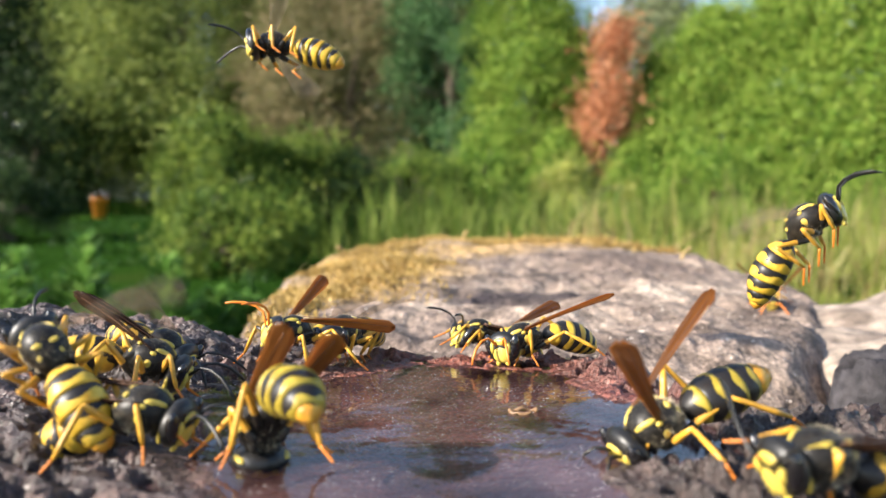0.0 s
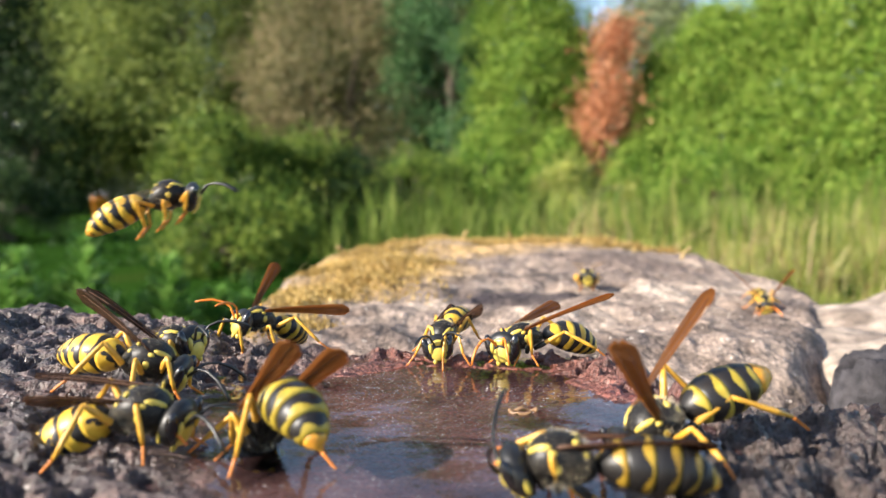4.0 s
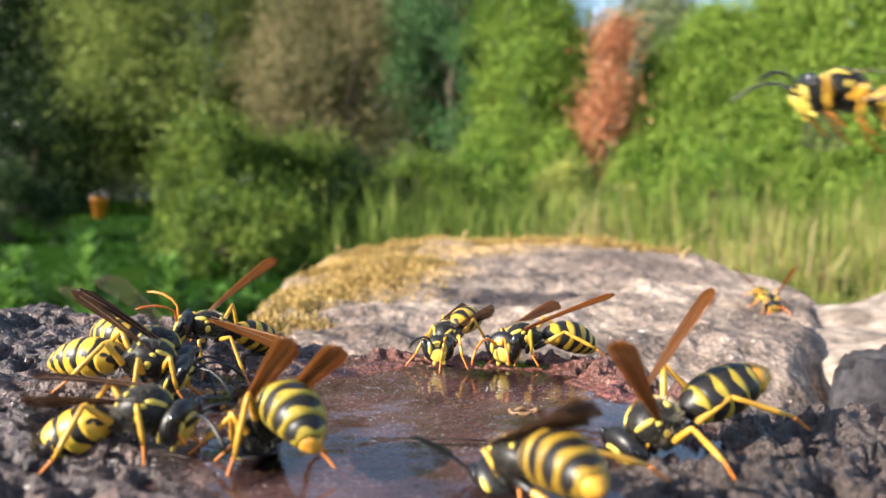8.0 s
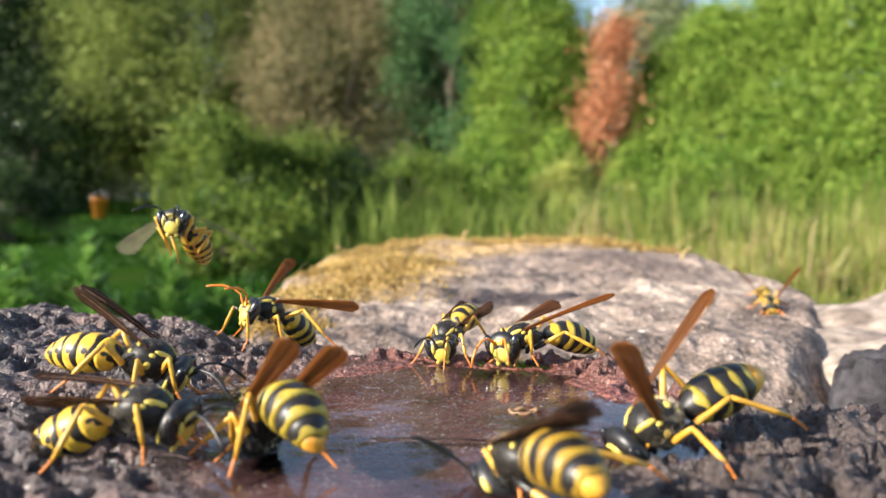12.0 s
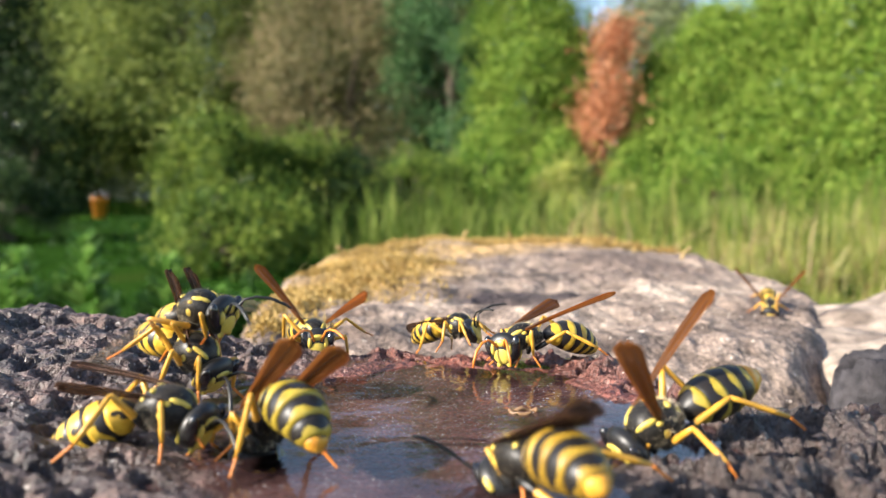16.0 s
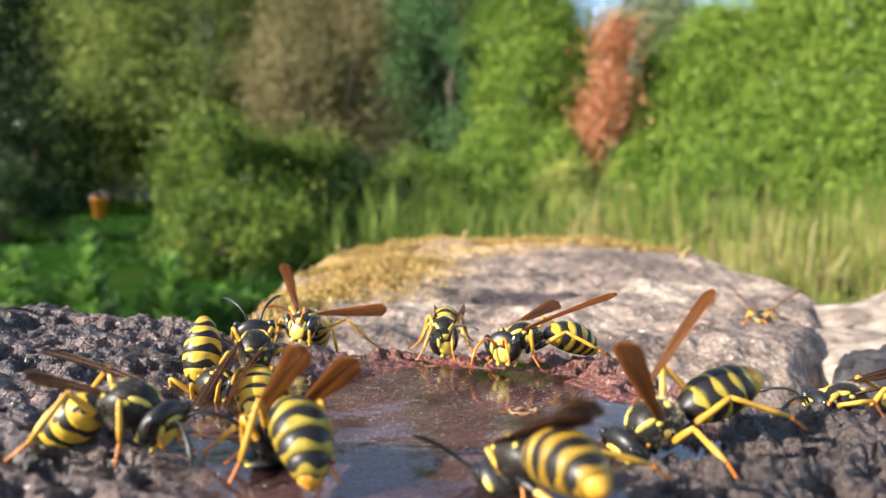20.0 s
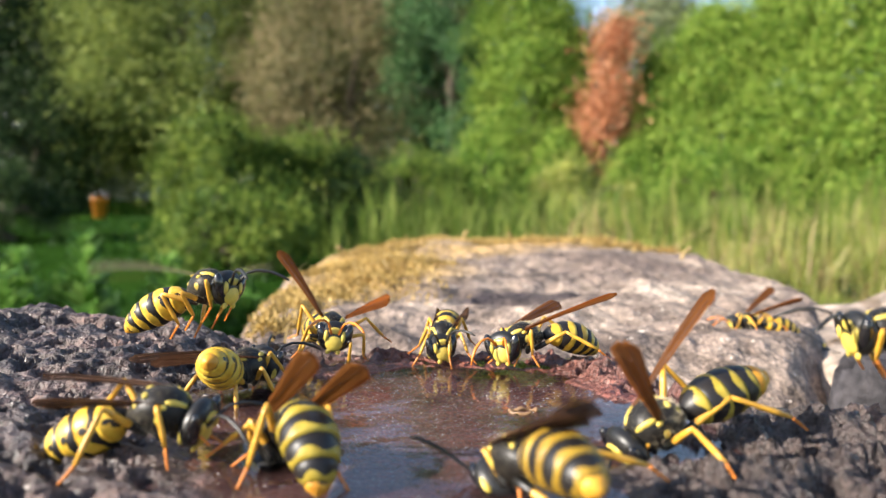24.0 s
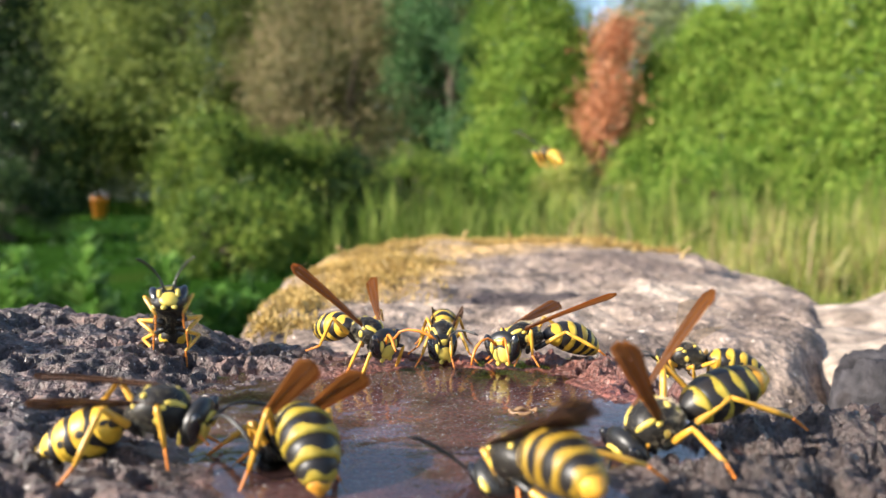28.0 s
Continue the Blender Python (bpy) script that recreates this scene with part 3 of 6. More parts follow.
tree("conifer", 0.92, 7.6, 2.85, 0.72, 0.1, 19000, 0.04, L_HEDGE, "fresh green upright garden conifer", "conifer", 57, 0.3, 90, True)
tree("conifer", 1.45, 6.9, 1.80, 0.58, 0.48, 2600, 0.042, L_DEAD, "dead rust-orange conifer in the hedge", "conifer", 58, 0.3, 54, True, [(0.48, -0.10, 0.03), (0.72, -0.07, 0.08), (0.92, -0.02, 0.19), (1.15, 0.03, 0.19), (1.28, 0.10, 0.11), (1.6, 0.13, 0.12), (1.8, 0.15, 0.05)])
for k, (hx, hy, hh, hr) in enumerate([(2.1, 7.1, 1.55, 0.48), (2.55, 6.9, 1.92, 0.6), (3.05, 6.6, 2.1, 0.65), (3.5, 6.2, 2.6, 0.65), (3.95, 5.9, 2.8, 0.7), (1.3, 7.9, 1.7, 0.45), (1.8, 6.75, 0.66, 0.34), (1.1, 6.9, 0.8, 0.3)]):
    t_ = tree("hedge_conifer", hx, hy, hh, hr, 0.05, 17000, 0.038, L_HEDGE, "bright green sunlit conifer of a tall hedge", "conifer", 60 + k, 0.2, 220, True)
    tagged(t_, group="hedge conifers")
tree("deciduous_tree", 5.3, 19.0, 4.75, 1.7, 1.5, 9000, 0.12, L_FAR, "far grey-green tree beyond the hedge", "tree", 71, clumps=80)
tree("deciduous_tree", -8.5, 15.5, 5.4, 3.2, 0.3, 12000, 0.12, L_DARK_SHADED, "tall dark tree far behind the lawn", "tree", 72, clumps=110)
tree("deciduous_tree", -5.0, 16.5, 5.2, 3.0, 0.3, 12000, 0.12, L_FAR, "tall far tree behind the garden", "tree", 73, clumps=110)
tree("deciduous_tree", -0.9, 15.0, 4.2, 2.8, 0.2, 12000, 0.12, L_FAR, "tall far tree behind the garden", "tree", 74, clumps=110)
tree("bush", -1.10, 3.75, 0.62, 0.36, 0.03, 5200, 0.026, L_BUSH, "bright green leafy bush in the sun", "bush", 81, clumps=34)
tree("bush", -0.76, 3.95, 0.56, 0.30, 0.03, 4200, 0.026, L_BUSH, "green leafy bush beside a brighter one", "bush", 90, clumps=26)
tree("bush", -0.62, 4.1, 0.52, 0.32, 0.02, 2600, 0.03, L_DARK_SHADED, "dark green low bush", "bush", 82, clumps=40)
tree("bush", -0.85, 3.0, 0.28, 0.30, 0.02, 2600, 0.026, L_BUSH, "low green bush at the lawn's edge", "bush", 83, clumps=45)
tree("bush", -0.18, 4.7, 0.50, 0.36, 0.02, 3000, 0.03, L_BUSH, "green leafy bush behind the reeds", "bush", 85, clumps=60)
tree("bush", 0.30, 5.0, 0.52, 0.40, 0.02, 3000, 0.03, L_HEDGE, "fresh green bush behind the reeds", "bush", 86, clumps=60)
tree("bush", 0.95, 5.0, 0.46, 0.36, 0.02, 2600, 0.03, L_HAY, "yellow-green bush before the hedge", "bush", 87, clumps=60)
tree("bush", 1.9, 5.2, 0.55, 0.45, 0.02, 3200, 0.03, L_HEDGE, "green bush at the hedge's foot", "bush", 88, clumps=60)
tree("deciduous_tree", -5.0, 9.1, 1.7, 0.8, 0.05, 5000, 0.06, L_DARK_SHADED, "dark shaded shrub tree at the lawn's far edge", "tree", 89, clumps=90)
tree("bush", -2.75, 4.6, 0.42, 0.35, 0.02, 2600, 0.03, L_DARK_SHADED, "dark low bush in the shade", "bush", 84, clumps=40)


def herb(x, y, height, seed):
    """Upright leafy herb: stem and opposite leaves."""
    rng = np.random.RandomState(seed)
    root = new("herb")
    root.location = (x, y, 0)
    v, f, _ = tube([Vector((0, 0, 0)), Vector((0.004, 0.003, height * 0.5)), Vector((rng.normal() * 0.01, 0, height))], [0.003, 0.0024, 0.0012], 6)
    mesh_object("stem", v, f, L_HERB, root)
    n = 190
    z = height * (0.15 + 0.85 * rng.rand(n))
    ang = rng.rand(n) * 2 * np.pi
    ln = 0.06 * (1.15 - z / height) + 0.016
    d = np.stack([np.cos(ang), np.sin(ang), 0.5 + 0.3 * rng.rand(n)], 1)
    s = np.stack([-np.sin(ang), np.cos(ang), np.zeros(n)], 1)
    p = np.stack([np.zeros(n), np.zeros(n), z], 1)
    verts = np.stack([p, p + d * ln[:, None] * 0.5 + s * ln[:, None] * 0.22, p + d * ln[:, None], p + d * ln[:, None] * 0.5 - s * ln[:, None] * 0.22], 1).reshape(-1, 3)
    mesh_object("leaves", verts, np.arange(n * 4).reshape(-1, 4), L_HERB, root, smooth=False)
    return tagged(root, "bright green upright leafy herb in sun", "plant", "herbs by the stone")


for k, (hx, hy, hh) in enumerate([(-0.55, 1.12, 0.27), (-0.60, 1.15, 0.20), (-0.66, 1.1, 0.22), (-0.43, 1.14, 0.235), (-0.47, 1.2, 0.19), (-0.70, 1.2, 0.24), (-0.52, 1.05, 0.17), (-0.39, 1.25, 0.17), (-0.63, 1.3, 0.21), (-0.35, 1.3, 0.15)]):
    herb(hx, hy, hh, 90 + k)


def blade_places(n, x0, x1, y0, y1, seed):
    rng = np.random.RandomState(seed)
    tuft = np.stack([rng.uniform(x0, x1, n // 25 + 1), rng.uniform(y0, y1, n // 25 + 1)], 1)
    tuft += rng.normal(0, 0.16, tuft.shape) * [1, 0.5] + 0.22 * np.stack([value_noise(tuft[:, 1] * 1.3, tuft[:, 0], seed, 2), value_noise(tuft[:, 0] * 1.3, tuft[:, 1], seed + 1, 2)], 1) * [1, 0.6]
    t = tuft[rng.randint(len(tuft), size=n)] + rng.normal(0, 0.035, (n, 2))
    return np.stack([t[:, 0], t[:, 1], np.zeros(n)], 1)


strands("reed_grass", blade_places(4200, -0.45, 1.1, 3.0, 4.6, 101), 0.36, 0.0045, L_REED, "tall green reed-like grass", "grass", 102, 0.5)
strands("meadow_grass", blade_places(14000, 0.35, 3.0, 1.0, 4.2, 103), 0.33, 0.0024, L_HAY, "tall yellow-green unmown meadow grass", "grass", 104, 1.7)
strands("seed_stalks", blade_places(1500, 0.3, 3.0, 1.3, 4.2, 109), 0.40, 0.0026, L_STALK, "brown dry seed stalks in the meadow", "grass", 110, 0.9)
strands("meadow_grass", blade_places(3500, 0.7, 3.2, 3.2, 5.5, 105), 0.42, 0.004, L_REED, "tall green grass before the hedge", "grass", 106, 0.6)
strands("lawn_grass", blade_places(16000, -3.8, -0.2, 1.4, 7.8, 107), 0.06, 0.004, L_LAWN, "short mown lawn grass", "grass", 108, 0.9)


# ---- things far off on the lawn ----
def bucket(x, y, z):
    root = new("bucket")
    root.location = (x, y, z)
    orange = plain("orange_plastic", (0.75, 0.27, 0.03), 0.4, 0.5, 20, 0.001, 0.1)
    bm = bmesh.new()
    prof = [(0.085, 0.0), (0.115, 0.28), (0.122, 0.28), (0.122, 0.295), (0.112, 0.295), (0.082, 0.012), (0.0, 0.012)]
    vs = [bm.verts.new((r, 0, h)) for r, h in [(0.0, 0.0)] + prof]
    es = [bm.edges.new((vs[i], vs[i + 1])) for i in range(len(vs) - 1)]
    bmesh.ops.spin(bm, geom=vs + es, cent=(0, 0, 0), axis=(0, 0, 1), angle=2 * math.pi, steps=24)
    bmesh.ops.remove_doubles(bm, verts=bm.verts, dist=0.0005)
    bmesh.ops.recalc_face_normals(bm, faces=bm.faces)
    part("shell", bm, orange, root)
    pts = [Vector((0.122 * math.cos(a), 0.02, 0.28 + 0.10 * math.sin(a))) for a in np.linspace(0, math.pi, 12)]
    v, f, _ = tube(pts, [0.004] * 12, 6)
    mesh_object("handle", v, f, plain("steel_wire", (0.5, 0.5, 0.5), 0.3), root)
    root.scale = (0.75, 0.75, 0.75)
    return tagged(root, "orange plastic bucket standing on the lawn", "bucket")


bucket(-3.72, 8.0, 0.0)


def garden_house(x, y):
    root = new("house")
    root.location = (x, y, 0)
    white = plain("white_render", (0.72, 0.72, 0.74), 0.8, 0.3, 8, 0.004, 0.1)
    tile = plain("roof_tile", (0.14, 0.09, 0.08), 0.8, 0.3, 6, 0.02, 0.3)

    def box(name, c, s, mat, parent):
        bm = bmesh.new()
        bmesh.ops.create_cube(bm, size=1.0)
        bmesh.ops.transform(bm, matrix=Matrix.Translation(c) @ Matrix.Diagonal((*s, 1)), verts=bm.verts)
        bmesh.ops.bevel(bm, geom=bm.edges[:], offset=0.02, segments=1, affect="EDGES")
        return part(name, bm, mat, parent)
    box("wall", (0, 0, 1.4), (6, 4, 2.8), white, root)
    bm = bmesh.new()
    vs = [bm.verts.new(c) for c in [(-3.3, -2.4, 2.8), (3.3, -2.4, 2.8), (3.3, 2.4, 2.8), (-3.3, 2.4, 2.8), (-3.3, 0, 4.6), (3.3, 0, 4.6)]]
    for f in ((0, 1, 5, 4), (2, 3, 4, 5), (0, 4, 3), (1, 2, 5), (3, 2, 1, 0)):
        bm.faces.new([vs[i] for i in f])
    part("roof", bm, tile, root)
    glass = plain("window_glass", (0.04, 0.05, 0.06), 0.08, 0.6)
    for wx in (-1.6, 0.4, 2.1):
        w = box("window", (wx, -2.01, 1.5), (0.95, 0.08, 1.2), plain("window_frame_paint", (0.75, 0.75, 0.75), 0.5), root)
        box("pane", (wx, -2.055, 1.5), (0.8, 0.03, 1.05), glass, w)
    return tagged(root, "white rendered house glimpsed behind the trees", "house")


garden_house(-11.0, 21.0)


# ---- a shed husk floating on the water ----
def husk(x, y):
    n = 28
    pts = [Vector(((1.15 + 0.2 * math.sin(3 * a)) * math.cos(a), (0.8 + 0.15 * math.cos(2 * a)) * math.sin(a), 0.10 * math.sin(5 * a))) * MM for a in np.linspace(0, 5.6, n)]
    v, f, _ = tube(pts, [MM * (0.16 + 0.08 * math.sin(i * 0.9)) for i in range(n)], 6)
    ob = mesh_object("husk", v, f, plain("brown_husk", (0.20, 0.11, 0.05), 0.5, 0.5, 900, 0.00005, 0.4))
    ob.location = (x, y, WATER_Z + 0.00012)
    return tagged(ob, "curled brown plant husk floating on the water", "husk")


husk(0.0073, 0.0655)


# ---- wasps (built in mm: x forward, y to its left, z up, origin in the thorax) ----
X, Y, Z = Vector((1, 0, 0)), Vector((0, 1, 0)), Vector((0, 0, 1))
CACHE = {}


def shared(name, key, make, mat, parent, label=""):
    """Object on a mesh that alike parts share; make() gives verts (mm), faces, uvs, or a bmesh in mm."""
    if key not in CACHE:
        made = make()
        if isinstance(made, tuple):
            v, f, uv = made
            ob = mesh_object(name, [Vector(q) * MM for q in v], f, mat, parent, label, uvs=uv)
        else:
            bmesh.ops.scale(made, vec=(MM, MM, MM), verts=made.verts)
            ob = part(name, made, mat, parent, label)
        CACHE[key] = ob.data
        return ob
    ob = new(name, CACHE[key])
    ob.parent = parent
    if label:
        tagged(ob, label)
    return ob


SHAPES = {
    # plate ends along the abdomen and half widths at those ends
    "common": dict(ends=[0.0, 1.6, 3.15, 4.65, 6.0, 7.2, 8.0], wide=[0.32, 1.56, 1.84, 1.76, 1.40, 0.86, 0.13], wing=(10.0, 2.0), legs=AMBER_LEG, feet=ORANGE_LEG),
    "paper": dict(ends=[0.0, 1.8, 3.3, 4.7, 5.9, 6.9, 7.7], wide=[0.22, 1.35, 1.75, 1.7, 1.4, 0.95, 0.22], wing=(10.4, 1.9), legs=AMBER_LEG, feet=ORANGE_LEG),
}


def half_width(sp, s):
    return float(np.interp(s, SHAPES[sp]["ends"], SHAPES[sp]["wide"]))


def abdomen_plate(sp, k, droop, stretch=1.0):
    """Plate k of the abdomen on an axis that bends by droop degrees in all."""
    ends = [e * stretch for e in SHAPES[sp]["ends"]]
    total = ends[-1]
    a, b = ends[k], ends[k + 1]

    def axis(s):
        ang = radians(droop) * s / total
        steps = 24
        p = Vector((0, 0, 0))
        for i in range(steps):
            q = radians(droop) * (s * (i + 0.5) / steps) / total
            p += Vector((-math.cos(q), 0, -math.sin(q))) * (s / steps)
        return p, Vector((math.sin(ang), 0, -math.cos(ang)))

    rings, m = [], 7
    for i in range(m):
        t = i / (m - 1)
        s = a + (b - a) * t - (0.22 if k and i == 0 else 0)
        w0, w1 = half_width(sp, a / stretch), half_width(sp, b / stretch)
        w = w0 + (w1 - w0) * t
        bulge = math.sin(math.pi * t) * 0.10 * (1.6 if k == 0 else 1.0)
        lip = 1.035 if t > 0.8 and k < 5 else (0.94 if i == 0 and k else 1.0)
        w = (w + bulge * 1.4) * lip
        p, up = axis(s)
        rings.append((p, Y, -up, w, w * (0.92 if sp == "common" else 0.95)))
    return loft(rings, 24)


def wing_mesh(length, width, spread=False):
    """Wing along -x from its hinge, pleated lengthwise, with thickness and a rounded tip."""
    verts, faces, n, m = [], [], 16, 5
    for side in (0.018, -0.018):
        for i in range(n):
            t = i / (n - 1)
            w = width * (0.22 + 0.78 * min(1, t / 0.85) ** 0.9) * math.sqrt(max(0.10, 1 - max(0, (t - 0.91) / 0.09) ** 2))
            for j in range(m):
                u = j / (m - 1) - 0.5
                fold = 0.0 if spread else 0.16 * math.cos(u * 9.0) * width * 0.5
                verts.append((-t * length, u * w * (1.0 if spread else 0.9) + (0.10 * length * t * t if spread else 0), fold + 0.10 * math.sin(t * 3) * width + side))
    o = n * m
    for i in range(n - 1):
        for j in range(m - 1):
            q = i * m + j
            faces.append([q, q + 1, q + m + 1, q + m])
            faces.append([o + q, o + q + m, o + q + m + 1, o + q + 1])
    for i in range(n - 1):
        for j in (0, m - 1):
            q = i * m + j
            faces.append([q, q + m, o + q + m, o + q] if j == 0 else [q, o + q, o + q + m, q + m])
    for j in range(m - 1):
        for i in (0, n - 1):
            q = i * m + j
            faces.append([q, o + q, o + q + 1, q + 1] if i == 0 else [q, q + 1, o + q + 1, o + q])
    return verts, faces, None


def vein_mesh(length, width, u0, u1):
    pts = [Vector((-t * length * 0.97, (u0 + (u1 - u0) * t) * width * 0.55, 0.10 * math.sin(t * 3) * width + 0.06)) for t in np.linspace(0.02, 0.95, 8)]
    v, f, _ = tube(pts, [0.05 - 0.03 * i / 7 for i in range(8)], 5)
    return v, f, None


def head_parts(sp, root, place, horns):
    """Head at its place (a pose in the wasp's space), with face, eyes, jaws and antennae."""
    def skull():
        rings = []
        for i in range(9):
            t = math.pi * i / 8
            r = max(math.sin(t), 0.05)
            rings.append((Vector((-0.85 * math.cos(t), 0, 0)), Y, Z, 1.80 * r ** 0.8, 1.62 * r ** 0.8))
        return loft(rings, 22)
    head = shared("head", ("head",), skull, BLACK, root)
    head.matrix_basis = place
    shared("face_plate", ("clypeus",), lambda: blob((0.52, 0, -0.46), (0.40, 0.98, 1.00), 20), YELLOW, head, "yellow face plate")
    shared("brow", ("brow",), lambda: blob((0.68, 0, 0.62), (0.24, 0.70, 0.38), 14), YELLOW, head, "yellow brow spot")
    shared("face_spot", ("spot",), lambda: blob((0.845, 0, -0.44), (0.04, 0.10, 0.26), 8), BLACK, head, "black mark on the face")
    for s in (1, -1):
        shared("eye", ("eye", s), lambda s=s: blob((0.30, 1.30 * s, 0.22), (0.46, 0.50, 1.16), 16, Matrix.Rotation(radians(-14 * s), 4, "X")), EYE, head, "black kidney-shaped eye")
        shared("eye_rim", ("rim", s), lambda s=s: blob((0.62, 0.86 * s, 0.05), (0.36, 0.26, 0.62), 10), YELLOW, head, "yellow inner eye rim")
        shared("temple_stripe", ("temple", s), lambda s=s: blob((-0.26, 1.36 * s, -0.35), (0.22, 0.34, 0.76), 14), YELLOW, head, "yellow stripe behind the eye")
        shared("jaw", ("jaw", s), lambda s=s: blob((0.36, 0.48 * s, -1.45), (0.20, 0.28, 0.36), 10, Matrix.Rotation(radians(24 * s), 4, "X")), YELLOW, head, "yellow jaw")

        def horn(s=s):
            pts = [Vector((0.75, 0.36 * s, 0.28)), Vector((1.15, 0.60 * s, 0.95)), Vector((1.45, 0.80 * s, 1.45)), Vector((2.2, 1.25 * s, 1.75)), Vector((3.2, 1.85 * s, 1.72)), Vector((4.2, 2.4 * s, 1.35)), Vector((4.7, 2.65 * s, 1.05))]
            if horns == "low":
                pts = [Vector((0.75, 0.36 * s, 0.28)), Vector((1.2, 0.62 * s, 0.85)), Vector((1.55, 0.85 * s, 1.1)), Vector((2.2, 1.25 * s, 0.95)), Vector((2.8, 1.6 * s, 0.3)), Vector((3.2, 1.85 * s, -0.6)), Vector((3.3, 1.95 * s, -1.2))]
            if horns == "side":
                pts = [Vector((0.75, 0.36 * s, 0.28)), Vector((1.0, 0.9 * s, 0.75)), Vector((0.95, 1.5 * s, 1.35)), Vector((0.6, 2.4 * s, 2.15)), Vector((0.1, 3.4 * s, 2.75)), Vector((-0.35, 4.4 * s, 3.1)), Vector((-0.6, 5.1 * s, 3.15))]
            return tube(pts, [0.12, 0.14, 0.10, 0.12, 0.14, 0.14, 0.07], 8)
        shared("antenna", ("horn", s, sp, horns), horn, ORANGE_HORN if sp == "paper" else BLACK, head, "orange antenna" if sp == "paper" else "black antenna")
    return head


def thorax_parts(sp, root):
    def trunk():
        prof = [(2.15, -0.25, 0.55, 0.55), (1.95, -0.15, 1.05, 1.0), (1.45, 0.0, 1.45, 1.42), (0.7, 0.1, 1.68, 1.68), (-0.2, 0.1, 1.70, 1.72), (-1.0, 0.0, 1.5, 1.5), (-1.7, -0.25, 1.1, 1.12), (-2.15, -0.5, 0.6, 0.6), (-2.3, -0.55, 0.3, 0.3)]
        slim = 0.86 if sp == "paper" else 1.0
        return loft([(Vector((x, 0, z)), Y, Z, a * slim, b * slim) for x, z, a, b in prof], 22)
    thorax = shared("thorax", ("thorax", sp), trunk, FUZZ_BLACK, root)
    k = 0.86 if sp == "paper" else 1.0
    for s in (1, -1):
        shared("collar_stripe", ("collar", s, sp), lambda s=s: blob((1.25, 0.92 * s * k, 0.98 * k), (0.86, 0.22, 0.30), 12, Matrix.Rotation(radians(-26 * s), 4, "Z") @ Matrix.Rotation(radians(20), 4, "Y")), YELLOW, thorax, "yellow collar stripe")
        shared("wing_cap", ("cap", s, sp), lambda s=s: blob((0.45, 1.42 * s * k, 0.90 * k), (0.30, 0.20, 0.20), 10), YELLOW, thorax, "yellow wing base cap")
        shared("side_spot", ("side", s, sp), lambda s=s: blob((0.25, 1.52 * s * k, 0.05), (0.42, 0.22, 0.46), 10), YELLOW, thorax, "yellow flank spot")
        shared("shield_spot", ("shield", s, sp), lambda s=s: blob((-0.95, 0.58 * s * k, 1.32 * k), (0.26, 0.48, 0.17), 10), YELLOW, thorax, "yellow spot behind the wings")
        shared("rear_spot", ("rear", s, sp), lambda s=s: blob((-1.50, 0.78 * s * k, 0.52 * k), (0.24, 0.24, 0.28), 10), YELLOW, thorax, "yellow rear spot")

    def fuzz():
        rng = np.random.RandomState(5)
        vs, fs = [], []
        for _ in range(1500):
            d = Vector(rng.normal(size=3)).normalized()
            p = Vector((d.x * 2.0, d.y * 1.62 * k, d.z * 1.66 * k))
            e = (d + Vector(rng.normal(size=3)) * 0.3).normalized() * rng.uniform(0.15, 0.5)
            s = d.cross(Vector((0.3, 0.2, 0.9))).normalized() * 0.017
            b = len(vs)
            vs += [p - s, p + s, p + e]
            fs.append([b, b + 1, b + 2])
        return vs, fs, None
    tagged(shared("hair", ("fuzz", sp), fuzz, HAIR, thorax, "fine pale hair on the back"), kind="stuff")
    return thorax


def bend(hip, foot, l1, l2, up):
    """Knee of a two-part limb from hip to foot, raised towards up."""
    d = foot - hip
    dist = min(d.length, (l1 + l2) * 0.985)
    d = d.normalized()
    a = (l1 * l1 - l2 * l2 + dist * dist) / (2 * dist)
    h = math.sqrt(max(l1 * l1 - a * a, 0.02))
    side = (up - d * up.dot(d)).normalized()
    return hip + d * a + side * h, hip + d * dist


def leg(sp, root, hip, ankle, toe, bulk=1.0, up=Z, dark=False):
    l1, l2 = 2.75 * bulk, 2.85 * bulk
    knee, end = bend(hip, ankle, l1, l2, up)
    shift = end - ankle
    toe = toe + shift
    w = 0.72 if sp == "common" else 0.70

    def mm(made):
        v, f, u = made
        return [q * MM for q in v], f, None
    v, f, _ = mm(tube([hip, hip.lerp(knee, 0.35), hip.lerp(knee, 0.75), knee], [0.26 * w, 0.40 * w, 0.34 * w, 0.24 * w], 8))
    limb = mesh_object("leg", v, f, DUN_LEG if dark else SHAPES[sp]["legs"], root)
    v, f, _ = mm(tube([hip.lerp(knee, -0.06), hip.lerp(knee, 0.14), hip.lerp(knee, 0.30), hip.lerp(knee, 0.36)], [0.34 * w, 0.44 * w, 0.43 * w, 0.38 * w], 8))
    mesh_object("thigh_base", v, f, BLACK, limb, "black base of the leg")
    v, f, _ = mm(tube([knee, knee.lerp(end, 0.15), knee.lerp(end, 0.7), end], [0.22 * w, 0.27 * w, 0.31 * w, 0.20 * w], 8))
    mesh_object("shin", v, f, SHAPES[sp]["legs"], limb)
    pts, rad = [], []
    for i in range(5):
        for q in (0.02, 0.85):
            pts.append(end.lerp(toe, (i + q) / 5))
            rad.append((0.19 - 0.015 * i) * w * (0.75 if q < 0.5 else 1.15))
    v, f, _ = mm(tube(pts, rad, 7))
    mesh_object("foot", v, f, SHAPES[sp]["feet"], limb)
    return limb


def wing_pose(s, sweep, lift, twist):
    turn = Matrix.Rotation(radians(-sweep * s), 4, "Z") @ Matrix.Rotation(radians(lift), 4, "Y") @ Matrix.Rotation(radians(twist * s), 4, "X")
